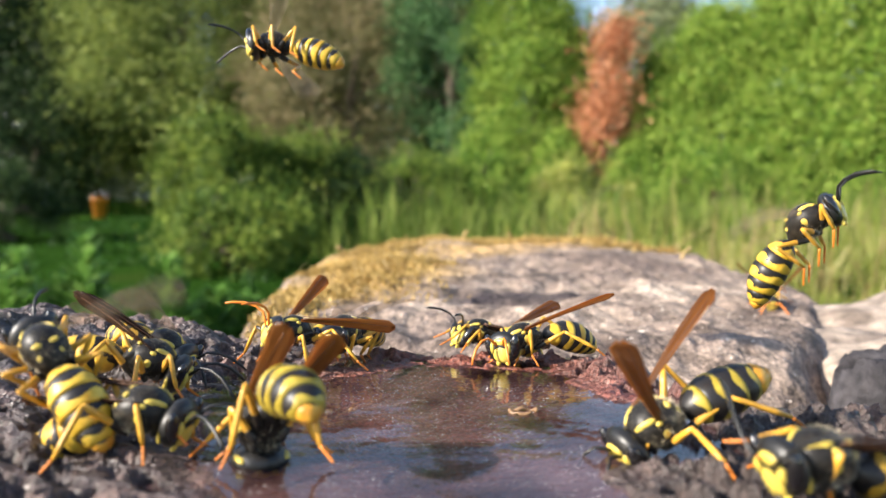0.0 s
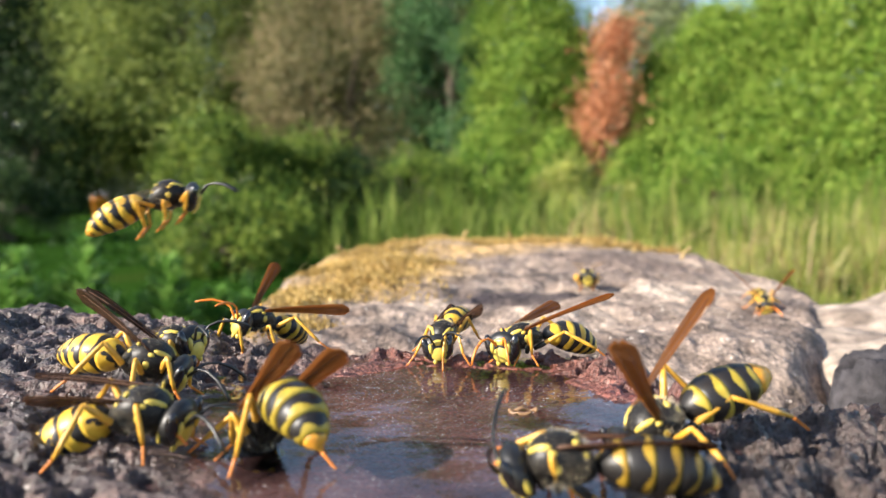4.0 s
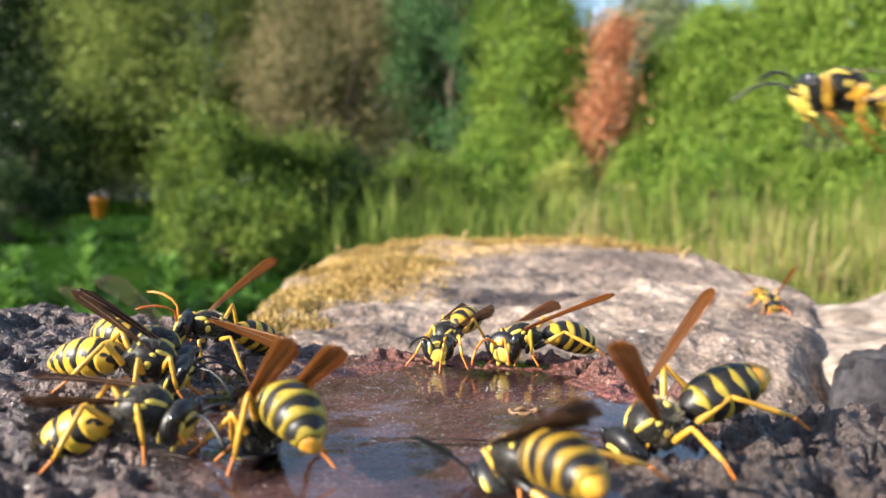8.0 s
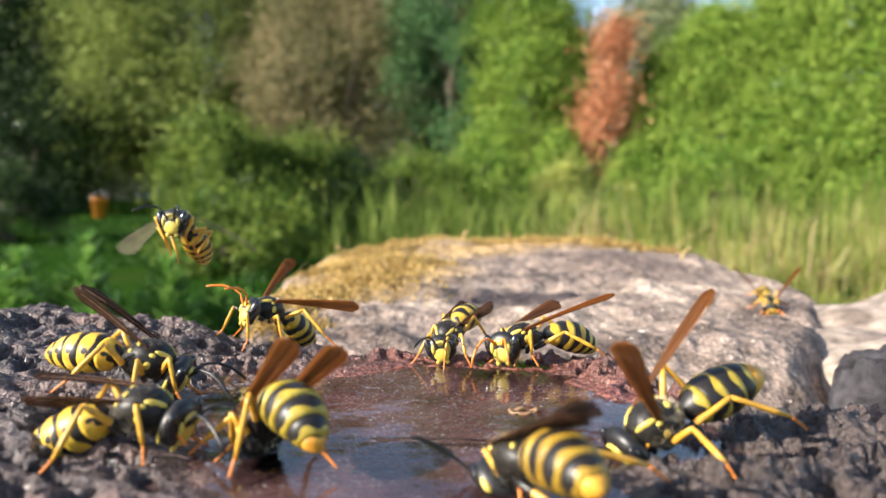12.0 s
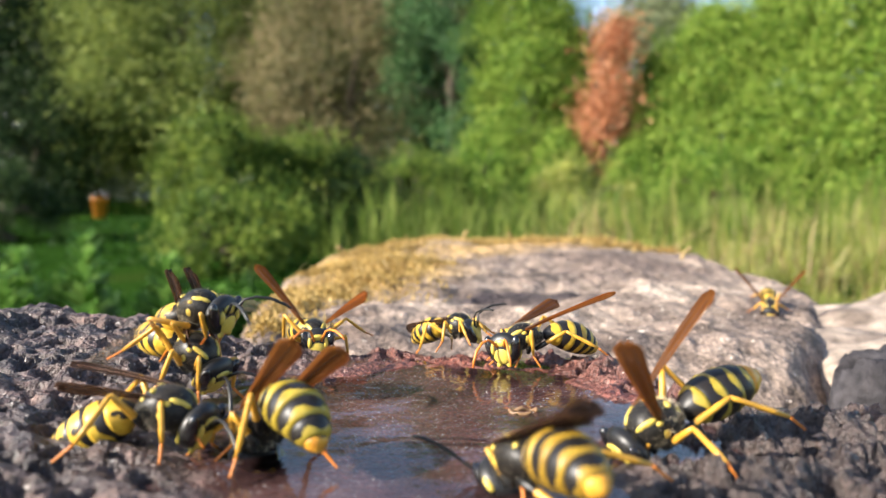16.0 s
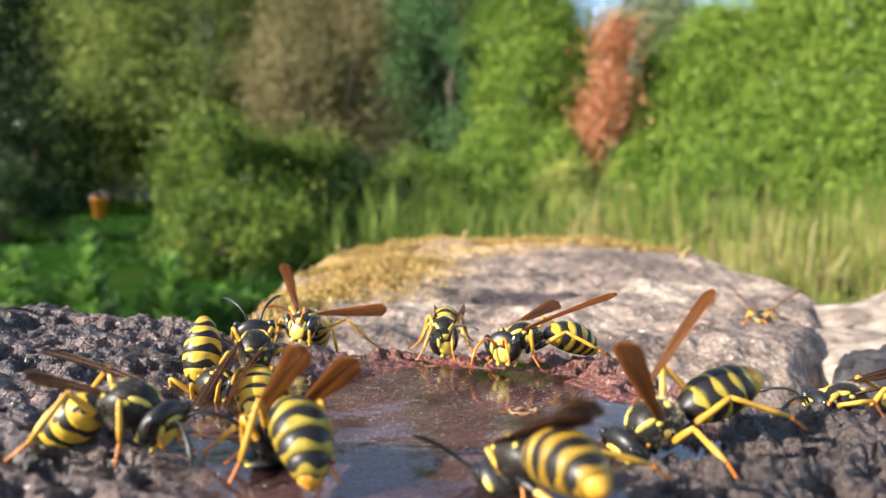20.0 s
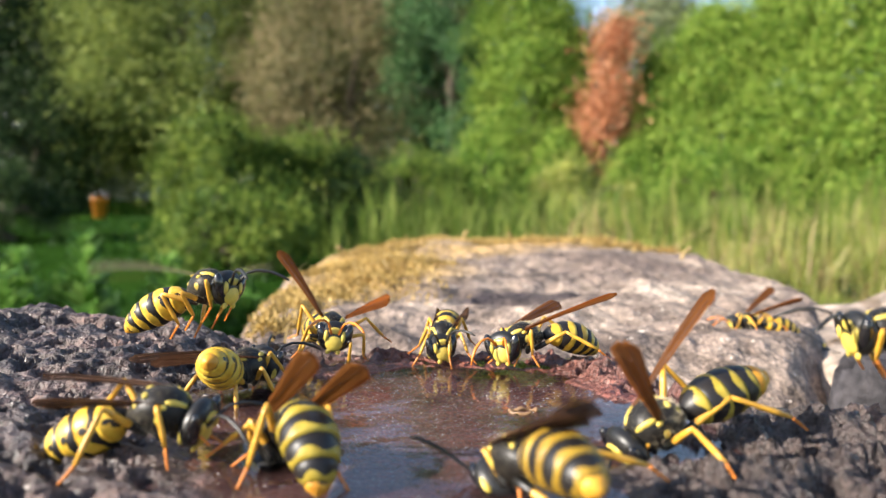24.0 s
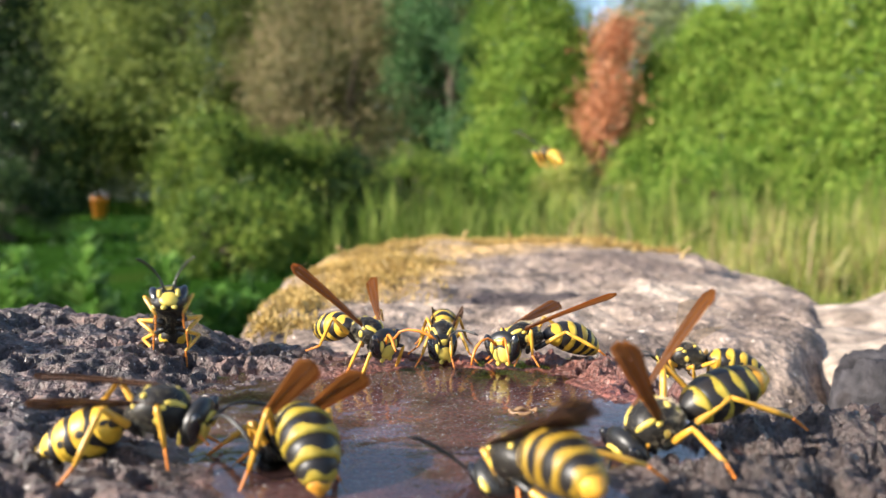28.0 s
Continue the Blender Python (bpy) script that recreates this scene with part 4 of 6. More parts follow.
    return Matrix.Translation((0.35 * MM, 1.35 * s * MM, 1.1 * MM)) @ turn


HIPS = [(1.15, 0.75, -1.35), (0.2, 0.85, -1.55), (-0.95, 0.75, -1.45)]
STAND = [(3.9, 2.8), (-0.4, 4.7), (-6.5, 4.0)]


def wasp(sp, stance, label, legs="stand", head=(0, -35, 0), tail=(0, 0, 0), droop=35, wings=((12, 20, 20), (12, 20, 20)),
         wing_mat=None, feet=None, surface=None, size=1.0, group="wasps at the water", toes=2.2, plates=None, reach=1.0, stretch=1.0, horns="high", tip=5):
    """One wasp. stance: its pose when it stands (feet meet the stone there). head: roll, pitch, yaw; tail: the same for the
    abdomen; wings, left then right: outward sweep, lift and twist in degrees."""
    root = new("wasp")
    root.matrix_basis = stance
    thorax_parts(sp, root)
    hd = head_parts(sp, root, pose(2.6 * MM, 0, -0.62 * MM, head[0], -head[1], head[2]), horns)
    hd.scale = (1.12, 1.12, 1.12)
    waist = pose(-2.2 * MM, 0, -0.5 * MM, tail[0], -tail[1], tail[2])
    band = plates or (BAND_COMMON if sp == "common" else BAND_PAPER)
    ab = shared("abdomen", ("plate", sp, 0, droop, stretch, band.name), lambda: abdomen_plate(sp, 0, droop, stretch), band, root, "black and yellow banded abdomen")
    ab.matrix_basis = waist
    for k in range(1, 6):
        shared("segment", ("plate", sp, k, droop, stretch, band.name), lambda k=k: abdomen_plate(sp, k, droop, stretch), BAND_TIP if k >= tip else band, ab)
    wl, ww = SHAPES[sp]["wing"]
    spread = legs == "fly"
    wm = wing_mat or (WING_AMBER if sp == "paper" else WING_SMOKE)
    pair = []
    for s, (sweep, lift, twist) in zip((1, -1), wings):
        w = shared("wing", ("wing", sp, spread, s, wm.name), lambda: wing_mesh(wl, ww * (1.9 if spread else 1.0), spread), wm, root, "amber translucent wing" if wm == WING_AMBER else "smoky translucent wing")
        w.matrix_basis = wing_pose(s, sweep, lift, twist)
        for u0, u1 in () if spread else ((0.42, 0.30), (0.20, -0.05), (-0.05, -0.38)):
            shared("vein", ("vein", sp, u0), lambda: vein_mesh(wl, ww, u0, u1), BAND_VEIN, w)
        pair.append(w)
    inv = (stance @ Matrix.Diagonal((size, size, size, 1))).inverted()
    yaw = math.atan2(stance[1][0], stance[0][0])
    for i in range(3):
        for s in (1, -1):
            hip = Vector(HIPS[i])
            hip.y *= s
            if legs == "stand":
                fx, fy, *fz = (feet or {}).get((i, s), (STAND[i][0], STAND[i][1] * s))
                wx = stance.translation.x + (fx * math.cos(yaw) - fy * math.sin(yaw)) * MM * size
                wy = stance.translation.y + (fx * math.sin(yaw) + fy * math.cos(yaw)) * MM * size
                gz = WATER_Z + fz[0] * MM if fz else (surface or ground_z)(wx, wy)
                foot_w = Vector((wx, wy, gz + 0.00015))
                out = Vector((wx - stance.translation.x, wy - stance.translation.y, 0)).normalized()
                ankle = inv @ (foot_w - out * toes * 0.62 * MM + Vector((0, 0, 0.0011)))
                toe = inv @ foot_w
                leg(sp, root, hip, ankle / MM, toe / MM, (1.0, 1.0, 1.36)[i] * reach, inv.to_3x3() @ (Z + out * (0.35, 0.9, 2.2)[i]), i < 3 and sp == "paper" and i == 0)
            else:
                a = Vector((hip.x + (0.5, -0.7, -1.9)[i], (1.4, 1.7, 1.5)[i] * s, -2.3 - 0.5 * i))
                toe = a + Vector((-1.3, 0.1 * s, -1.3))
                leg(sp, root, hip, a, toe, (1.0, 1.0, 1.25)[i], Vector((0.6 - 0.7 * i, 0.8 * s, 0.35)))
    if size != 1.0:
        root.scale = (size, size, size)
    tagged(root, label, "wasp", group)
    return root, hd, ab, pair


BAND_VEIN = plain("wing_vein", (0.10, 0.04, 0.015), 0.5)

A, A_head, A_tail, A_wings = wasp("common", pose(-0.02229, 0.05350, 0.33348, 4.0, 6.3, -0.3), "yellow and black wasp drinking at the water's edge with flat wings", head=(0, -10, -14), tail=(0, 35.3, -3.2), droop=6, stretch=1, size=1.04, reach=1,
    wings=((11.9, -5.2, -3), (-15.1, -12.5, 48)), feet={(2, -1): (-5.1, -5.6, 0.8), (1, -1): (1.3, -3.6, 0.9), (0, -1): (3.6, -1.5, 1.7)}, plates=BAND_DOTTED)
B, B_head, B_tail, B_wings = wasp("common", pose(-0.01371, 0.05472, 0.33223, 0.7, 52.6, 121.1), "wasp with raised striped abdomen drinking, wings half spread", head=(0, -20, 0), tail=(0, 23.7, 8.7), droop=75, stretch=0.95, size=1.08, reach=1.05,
    wings=((-6.2, -16.5, 39), (9.7, -21.4, -18)), feet={(0, 1): (3.0, 4.4, 0.4), (1, 1): (0.6, 3.2, 0.2), (2, 1): (-4.5, 4.0, 0.2), (2, -1): (-6.8, -2.4, 0), (1, -1): (-2.0, -4.2, 0)}, wing_mat=WING_AMBER, plates=BAND_WIDE_SHADED)
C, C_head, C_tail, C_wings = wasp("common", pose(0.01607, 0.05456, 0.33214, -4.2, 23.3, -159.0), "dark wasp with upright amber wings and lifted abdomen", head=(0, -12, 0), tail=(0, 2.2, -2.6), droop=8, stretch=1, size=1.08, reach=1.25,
    wings=((-51.7, 115.4, 9), (-13.1, 37.6, -3)), feet={(2, 1): (-10.6, 3.4, 1.6), (1, 1): (-0.4, 8.0, 1.0), (2, -1): (-7.0, -2, 1.3), (0, 1): (2.5, 2, 0.2), (0, -1): (1.5, -3.1, 0), (1, -1): (-1.8, -3.2, 0.6)}, horns="low", plates=BAND_WIDE_SHADED, wing_mat=WING_AMBER, tip=4)
D, D_head, D_tail, D_wings = wasp("paper", pose(0.00922, 0.08325, 0.33289, 1.1, 8.5, -156.4), "slender paper wasp drinking on the far rim", head=(0, 10, 42), tail=(0, 2.0, -0.6), droop=49, stretch=1, size=1.03, reach=1,
    wings=((26.4, 13.9, 36), (32.1, -2.0, 39)), feet={(1, 1): (-0.4, 2.9, 0.3), (0, 1): (1.8, 1.2, 0.2), (2, 1): (-7.5, 5.6, 1.0), (2, -1): (-7.8, -1.5, 1.4), (0, -1): (3.8, -1.2, 0.2), (1, -1): (3.0, -3.6, 0)}, horns="low")
E, E_head, E_tail, E_wings = wasp("common", pose(0.00003, 0.08606, 0.33252, 0.0, 11.1, -106.9), "small wasp drinking face-on at the far rim", head=(0, 24, 24), tail=(0, 0.0, 0.0), droop=40, stretch=1, size=0.90, reach=1,
    wings=((8.4, -12.4, 51), (-0.3, -12.8, 36)), feet={(0, -1): (5.1, -3.4, 0.3), (0, 1): (5.5, 1.6, 0.2), (1, 1): (3.5, 4.6, 0.3)})
F, F_head, F_tail, F_wings = wasp("common", pose(-0.02735, 0.06765, 0.33391, -0.5, 12.4, -5.7), "yellow and black wasp on the stone rim with lifted wings", head=(0, -12, 0), tail=(0, 6.4, -8.4), droop=21, stretch=1, size=1.04, reach=1,
    wings=((23.6, 10.5, 6), (-25.5, 11.8, 54)), plates=BAND_DOTTED)
G, G_head, G_tail, G_wings = wasp("paper", pose(-0.02312, 0.08992, 0.33513, -2.7, -16.5, -128.6), "paper wasp with orange antennae standing high on the rim", head=(0, 10, -8), tail=(0, 15.7, 12.4), droop=29, stretch=1, size=0.99, reach=1.15,
    wings=((42.3, 5.5, 51), (37.2, 35.6, 39)), feet={(2, 1): (-3.5, 8.5, 1.0), (1, 1): (1.5, 5.4, 0.8), (0, -1): (5.1, -5.3, 2.2), (1, -1): (2.5, -5, 2), (0, 1): (5.6, 2.2, 1.5), (2, -1): (-4, -4.5, 1)})
H, H_head, H_tail, H_wings = wasp("common", pose(0.00485, 0.04722, 0.33214, -0.2, 29.2, 110.8), "wasp with broad striped abdomen drinking at the near edge", head=(0, -25, 0), tail=(0, -0.4, -1.2), droop=45, stretch=1, size=1.04, reach=1,
    wings=((-7.5, -4.5, 51), (-4.2, -0.8, 21)), feet={(2, -1): (-4.3, -8.4, 1.2), (0, 1): (3.4, -0.4, 0), (1, 1): (1.2, 0.6, 0), (2, 1): (-2.4, 0.9, 0.2)}, plates=BAND_DARK_SHADED, horns="side")
I, I_head, I_tail, I_wings = wasp("paper", pose(0.07507, 0.16779, 0.32326, 0, -0, -83.6364), "small wasp walking on the pale boulder", head=(0, -20, 0), tail=(0, 0, 0), droop=30, wings=((40, 25, 30), (40, 25, 30)), surface=boulder_z, group="wasps on the boulder")

L, L_head, L_tail, L_wings = wasp("common", pose(0.03522, 0.06758, 0.33040, 0, -0, 180), "wasp with folded wings walking along the stone", head=(0, -8, 0), tail=(0, 4, 0), droop=25, wings=((4, 10, 20), (10, 8, 20)))


def flyer(name_label, sp="common", size=1.0, tail=(0, 6, 0), droop=30):
    return wasp(sp, pose(0.3, -0.2, 0.4), name_label, legs="fly", head=(0, -15, 0), tail=tail, droop=droop, wings=((70, 12, 0), (70, 12, 0)),
                wing_mat=WING_BLUR, size=size, group="flying wasps")


FLYERS = {}
for key_ in ['F1', 'F2', 'F3', 'F4', 'J', 'K', 'M']:
    FLYERS[key_] = flyer("yellow and black wasp in flight with beating wings")


def beat(pair, spans):
    """Wing beats while the wasp is in the air over the water."""
    for s, w in zip((1, -1), pair):
        rows = []
        fold = Matrix.Translation((0.35 * MM, 1.35 * s * MM, 1.1 * MM)) @ Matrix.Rotation(radians(-10 * s), 4, "Z") @ Matrix.Rotation(radians(7), 4, "Y") @ Matrix.Rotation(radians(6 * s), 4, "X")
        for a, b in spans:
            if a > 0.2:
                rows.append((a - 0.13, fold))
            for k in range(round(a * 15), round(b * 15) + 1):
                lift = 38 * math.sin(k * 2.4)
                turn = Matrix.Rotation(radians(-72 * s), 4, "Z") @ Matrix.Rotation(radians(10 + lift), 4, "Y")
                rows.append((k / 15, Matrix.Translation((0.35 * MM, 1.35 * s * MM, 1.1 * MM)) @ turn))
            if b < 27.8:
                rows.append((b + 0.13, fold))
        rest = rows[0][1]
        if rows[0][0] > 0:
            rows.insert(0, (0.0, rest))
        if rows[-1][0] < 28:
            rows.append((28.0, rows[-1][1]))
        walk(w, rows)


def motions():
    walk(A, [
        (0, pose(-0.02248, 0.05400, 0.33332, 6.2, 7.3, 1.5)),
        (1, pose(-0.02250, 0.05405, 0.33331, 6.2, 7.1, 0.2)),
        (2, pose(-0.02248, 0.05400, 0.33331, 6.2, 6.9, 1.6)),
        (3, pose(-0.02262, 0.05434, 0.33321, 6.1, 7.3, 1.6)),
        (6, pose(-0.02249, 0.05401, 0.33332, 6.3, 7.1, 1.2)),
        (8, pose(-0.02258, 0.05426, 0.33324, 5.6, 7.5, 2.4)),
        (11, pose(-0.02248, 0.05400, 0.33332, 6.5, 7.1, 0.9)),
        (12, pose(-0.02248, 0.05399, 0.33332, 6.3, 7.2, 1.4)),
        (15, pose(-0.02240, 0.05379, 0.33339, 5.8, 7.3, 2.2)),
        (16, pose(-0.02091, 0.05465, 0.33323, 1.3, 13.1, -3.7)),
        (17, pose(-0.02314, 0.05629, 0.33349, 6.4, 10.1, 3.5)),
        (18, pose(-0.02250, 0.05350, 0.33461, 7.3, 3.4, -0.6)),
        (19, pose(-0.02344, 0.05300, 0.33414, 4.1, 11.4, -9.6)),
        (20, pose(-0.02293, 0.05277, 0.33408, 6.3, 14.5, -7.8)),
        (21, pose(-0.02191, 0.05100, 0.33459, 7.5, 12.4, -3.7)),
        (24, pose(-0.02072, 0.05299, 0.33359, 8.6, 7.3, 6.1)),
        (26, pose(-0.02070, 0.05261, 0.33371, 8.7, 7.5, 7.9)),
        (28, pose(-0.02067, 0.05248, 0.33375, 8.6, 8.0, 9.4)),
    ])
    walk(A_tail, [
        (0, pose(-0.0022, 0, -0.0005, 0.0, -36.1, -4.9)),
        (1, pose(-0.0022, 0, -0.0005, 0.0, -41.9, -5.6)),
        (2, pose(-0.0022, 0, -0.0005, 0.0, -38.3, -4.3)),
        (3, pose(-0.0022, 0, -0.0005, 0.0, -35.6, -5.0)),
        (6, pose(-0.0022, 0, -0.0005, 0.0, -35.4, -5.0)),
        (8, pose(-0.0022, 0, -0.0005, 0.0, -36.7, -3.8)),
        (11, pose(-0.0022, 0, -0.0005, 0.0, -33.2, -5.8)),
        (12, pose(-0.0022, 0, -0.0005, 0.0, -33.7, -5.1)),
        (15, pose(-0.0022, 0, -0.0005, 0.0, -34.9, -3.6)),
        (16, pose(-0.0022, 0, -0.0005, 0.0, -38.6, -2.7)),
        (17, pose(-0.0022, 0, -0.0005, 0.0, -32.1, -14.0)),
        (18, pose(-0.0022, 0, -0.0005, 0.0, -33.2, -11.7)),
        (19, pose(-0.0022, 0, -0.0005, 0.0, -45.4, -10.8)),
        (20, pose(-0.0022, 0, -0.0005, 0.0, -46.8, -11.1)),
        (21, pose(-0.0022, 0, -0.0005, 0.0, -44.7, -13.7)),
        (24, pose(-0.0022, 0, -0.0005, 0.0, -33.1, -10.1)),
        (26, pose(-0.0022, 0, -0.0005, 0.0, -35.8, -10.1)),
        (28, pose(-0.0022, 0, -0.0005, 0.0, -36.2, -9.4)),
    ])
    walk(A_wings[0], [
        (0, wing_pose(1, 11.9, -5.2, -3.0)),
        (1, wing_pose(1, 11.9, -5.2, -3.0)),
        (2, wing_pose(1, 11.9, -5.2, -3.0)),
        (3, wing_pose(1, 11.9, -5.2, -3.0)),
        (6, wing_pose(1, 11.9, -5.2, -3.0)),
        (8, wing_pose(1, 11.9, -5.2, -3.0)),
        (11, wing_pose(1, 11.9, -5.2, -3.0)),
        (12, wing_pose(1, 11.9, -5.2, -3.0)),
        (15, wing_pose(1, 11.9, -5.2, -3.0)),
        (16, wing_pose(1, 11.9, -5.2, 0.0)),
        (17, wing_pose(1, 11.9, -5.2, -3.0)),
        (18, wing_pose(1, 11.9, -5.2, 0.0)),
        (19, wing_pose(1, 11.9, -5.2, 0.0)),
        (20, wing_pose(1, 11.9, -5.2, -6.0)),
        (21, wing_pose(1, 11.9, -5.2, -6.0)),
        (24, wing_pose(1, 11.9, -5.2, -6.0)),
        (26, wing_pose(1, 11.9, -5.2, -6.0)),
        (28, wing_pose(1, 11.9, -5.2, -6.0)),
    ])
    walk(A_wings[1], [
        (0, wing_pose(-1, -15.1, -12.5, 48.0)),
        (1, wing_pose(-1, -15.1, -12.5, 48.0)),
        (2, wing_pose(-1, -15.1, -12.5, 48.0)),
        (3, wing_pose(-1, -15.1, -12.5, 48.0)),
        (6, wing_pose(-1, -15.1, -12.5, 48.0)),
        (8, wing_pose(-1, -15.1, -12.5, 48.0)),
        (11, wing_pose(-1, -15.1, -12.5, 48.0)),
        (12, wing_pose(-1, -15.1, -12.5, 48.0)),
        (15, wing_pose(-1, -15.1, -12.5, 48.0)),
        (16, wing_pose(-1, -15.1, -12.5, 45.0)),
        (17, wing_pose(-1, -15.1, -12.5, 45.0)),
        (18, wing_pose(-1, -15.1, -12.5, 48.0)),
        (19, wing_pose(-1, -15.1, -12.5, 54.0)),
        (20, wing_pose(-1, -15.1, -12.5, 57.0)),
        (21, wing_pose(-1, -15.1, -12.5, 57.0)),
        (24, wing_pose(-1, -15.1, -12.5, 48.0)),
        (26, wing_pose(-1, -15.1, -12.5, 48.0)),
        (28, wing_pose(-1, -15.1, -12.5, 48.0)),
    ])
    walk(B, [
        (0, pose(-0.01331, 0.05350, 0.33250, 8.9, 65.8, 126.7)),
        (1, pose(-0.01378, 0.05445, 0.33210, 4.9, 60.8, 128.9)),
        (2, pose(-0.01412, 0.05575, 0.33168, 4.7, 59.3, 129.5)),
        (3, pose(-0.01412, 0.05572, 0.33170, 4.7, 58.9, 129.5)),
        (6, pose(-0.01402, 0.05533, 0.33183, 4.9, 59.6, 128.7)),
        (8, pose(-0.01398, 0.05524, 0.33184, 5.1, 60.6, 128.3)),
        (12, pose(-0.01401, 0.05527, 0.33182, 4.3, 60.3, 128.9)),
        (16, pose(-0.01402, 0.05536, 0.33182, 4.7, 59.7, 129.9)),
        (17, pose(-0.01307, 0.05289, 0.33222, 10.2, 58.2, 125.3)),
        (18, pose(-0.01302, 0.05329, 0.33209, 9.2, 58.0, 125.8)),
        (19, pose(-0.01304, 0.05406, 0.33178, 8.9, 58.3, 126.8)),
        (20, pose(-0.01262, 0.05374, 0.33188, 10.4, 58.7, 126.8)),
        (21, pose(-0.01184, 0.05318, 0.33199, 10.3, 58.7, 126.7)),
        (24, pose(-0.01207, 0.05372, 0.33167, 9.4, 56.9, 125.7)),
        (26, pose(-0.01207, 0.05370, 0.33168, 9.0, 56.6, 125.7)),
        (28, pose(-0.01234, 0.05472, 0.33130, 7.9, 54.1, 125.4)),
    ])
    walk(B_tail, [
        (0, pose(-0.0022, 0, -0.0005, 0.0, -23.5, 8.7)),
        (1, pose(-0.0022, 0, -0.0005, 0.0, -28.2, 7.9)),
        (2, pose(-0.0022, 0, -0.0005, 0.0, -29.4, 8.7)),
        (3, pose(-0.0022, 0, -0.0005, 0.0, -29.5, 8.7)),
        (6, pose(-0.0022, 0, -0.0005, 0.0, -32.7, 7.9)),
        (8, pose(-0.0022, 0, -0.0005, 0.0, -33.6, 7.6)),
        (12, pose(-0.0022, 0, -0.0005, 0.0, -33.1, 7.6)),
        (16, pose(-0.0022, 0, -0.0005, 0.0, -32.8, 9.3)),
        (17, pose(-0.0022, 0, -0.0005, 0.0, -45.2, 11.8)),
        (18, pose(-0.0022, 0, -0.0005, 0.0, -44.6, 10.8)),
        (19, pose(-0.0022, 0, -0.0005, 0.0, -46.0, 11.7)),
        (20, pose(-0.0022, 0, -0.0005, 0.0, -47.0, 12.9)),
        (21, pose(-0.0022, 0, -0.0005, 0.0, -48.1, 11.8)),
        (24, pose(-0.0022, 0, -0.0005, 0.0, -46.2, 10.1)),
        (26, pose(-0.0022, 0, -0.0005, 0.0, -45.8, 9.6)),
        (28, pose(-0.0022, 0, -0.0005, 0.0, -42.6, 7.4)),
    ])
    walk(B_wings[0], [
        (0, wing_pose(1, -6.2, -16.5, 39.0)),
        (1, wing_pose(1, -6.2, -16.5, 39.0)),
        (2, wing_pose(1, -6.2, -16.5, 39.0)),
        (3, wing_pose(1, -6.2, -16.5, 39.0)),
        (6, wing_pose(1, -6.2, -16.5, 39.0)),
        (8, wing_pose(1, -6.2, -16.5, 39.0)),
        (12, wing_pose(1, -6.2, -16.5, 39.0)),
        (16, wing_pose(1, -6.2, -16.5, 39.0)),
        (17, wing_pose(1, -6.2, -16.5, 39.0)),
        (18, wing_pose(1, -6.2, -16.5, 39.0)),
        (19, wing_pose(1, -6.2, -16.5, 39.0)),
        (20, wing_pose(1, -6.2, -16.5, 39.0)),
        (21, wing_pose(1, -6.2, -16.5, 39.0)),
        (24, wing_pose(1, -6.2, -16.5, 39.0)),
        (26, wing_pose(1, -6.2, -16.5, 39.0)),
        (28, wing_pose(1, -6.2, -16.5, 39.0)),
    ])
    walk(B_wings[1], [
        (0, wing_pose(-1, 9.7, -21.4, -18.0)),
        (1, wing_pose(-1, 9.7, -21.4, -30.0)),
        (2, wing_pose(-1, 9.7, -21.4, -33.0)),
        (3, wing_pose(-1, 9.7, -21.4, -33.0)),
        (6, wing_pose(-1, 9.7, -21.4, -33.0)),
        (8, wing_pose(-1, 9.7, -21.4, -33.0)),
        (12, wing_pose(-1, 9.7, -21.4, -33.0)),
        (16, wing_pose(-1, 9.7, -21.4, -33.0)),
        (17, wing_pose(-1, 9.7, -21.4, -33.0)),
        (18, wing_pose(-1, 9.7, -21.4, -33.0)),
        (19, wing_pose(-1, 9.7, -21.4, -33.0)),
        (20, wing_pose(-1, 9.7, -21.4, -33.0)),
        (21, wing_pose(-1, 9.7, -21.4, -33.0)),
        (24, wing_pose(-1, 9.7, -21.4, -33.0)),
        (26, wing_pose(-1, 9.7, -21.4, -33.0)),
        (28, wing_pose(-1, 9.7, -21.4, -33.0)),
    ])
    walk(C, [
        (0, pose(0.01619, 0.05500, 0.33198, -5.8, 24.5, -160.7)),
        (8, pose(0.01612, 0.05478, 0.33206, -5.6, 24.7, -161.0)),
        (15, pose(0.01627, 0.05529, 0.33188, -5.8, 24.3, -159.4)),
        (18, pose(0.01621, 0.05510, 0.33195, -5.8, 24.1, -159.1)),
        (24, pose(0.01619, 0.05499, 0.33198, -6.0, 24.4, -160.3)),
        (28, pose(0.01619, 0.05499, 0.33198, -6.0, 24.4, -160.3)),
    ])
    walk(C_tail, [
        (0, pose(-0.0022, 0, -0.0005, 0.0, -2.9, -2.7)),
        (8, pose(-0.0022, 0, -0.0005, 0.0, -3.2, -1.2)),
        (15, pose(-0.0022, 0, -0.0005, 0.0, -5.7, 3.4)),
        (18, pose(-0.0022, 0, -0.0005, 0.0, -6.3, 3.4)),
        (24, pose(-0.0022, 0, -0.0005, 0.0, -4.8, -1.3)),
        (28, pose(-0.0022, 0, -0.0005, 0.0, -4.8, -1.3)),
    ])
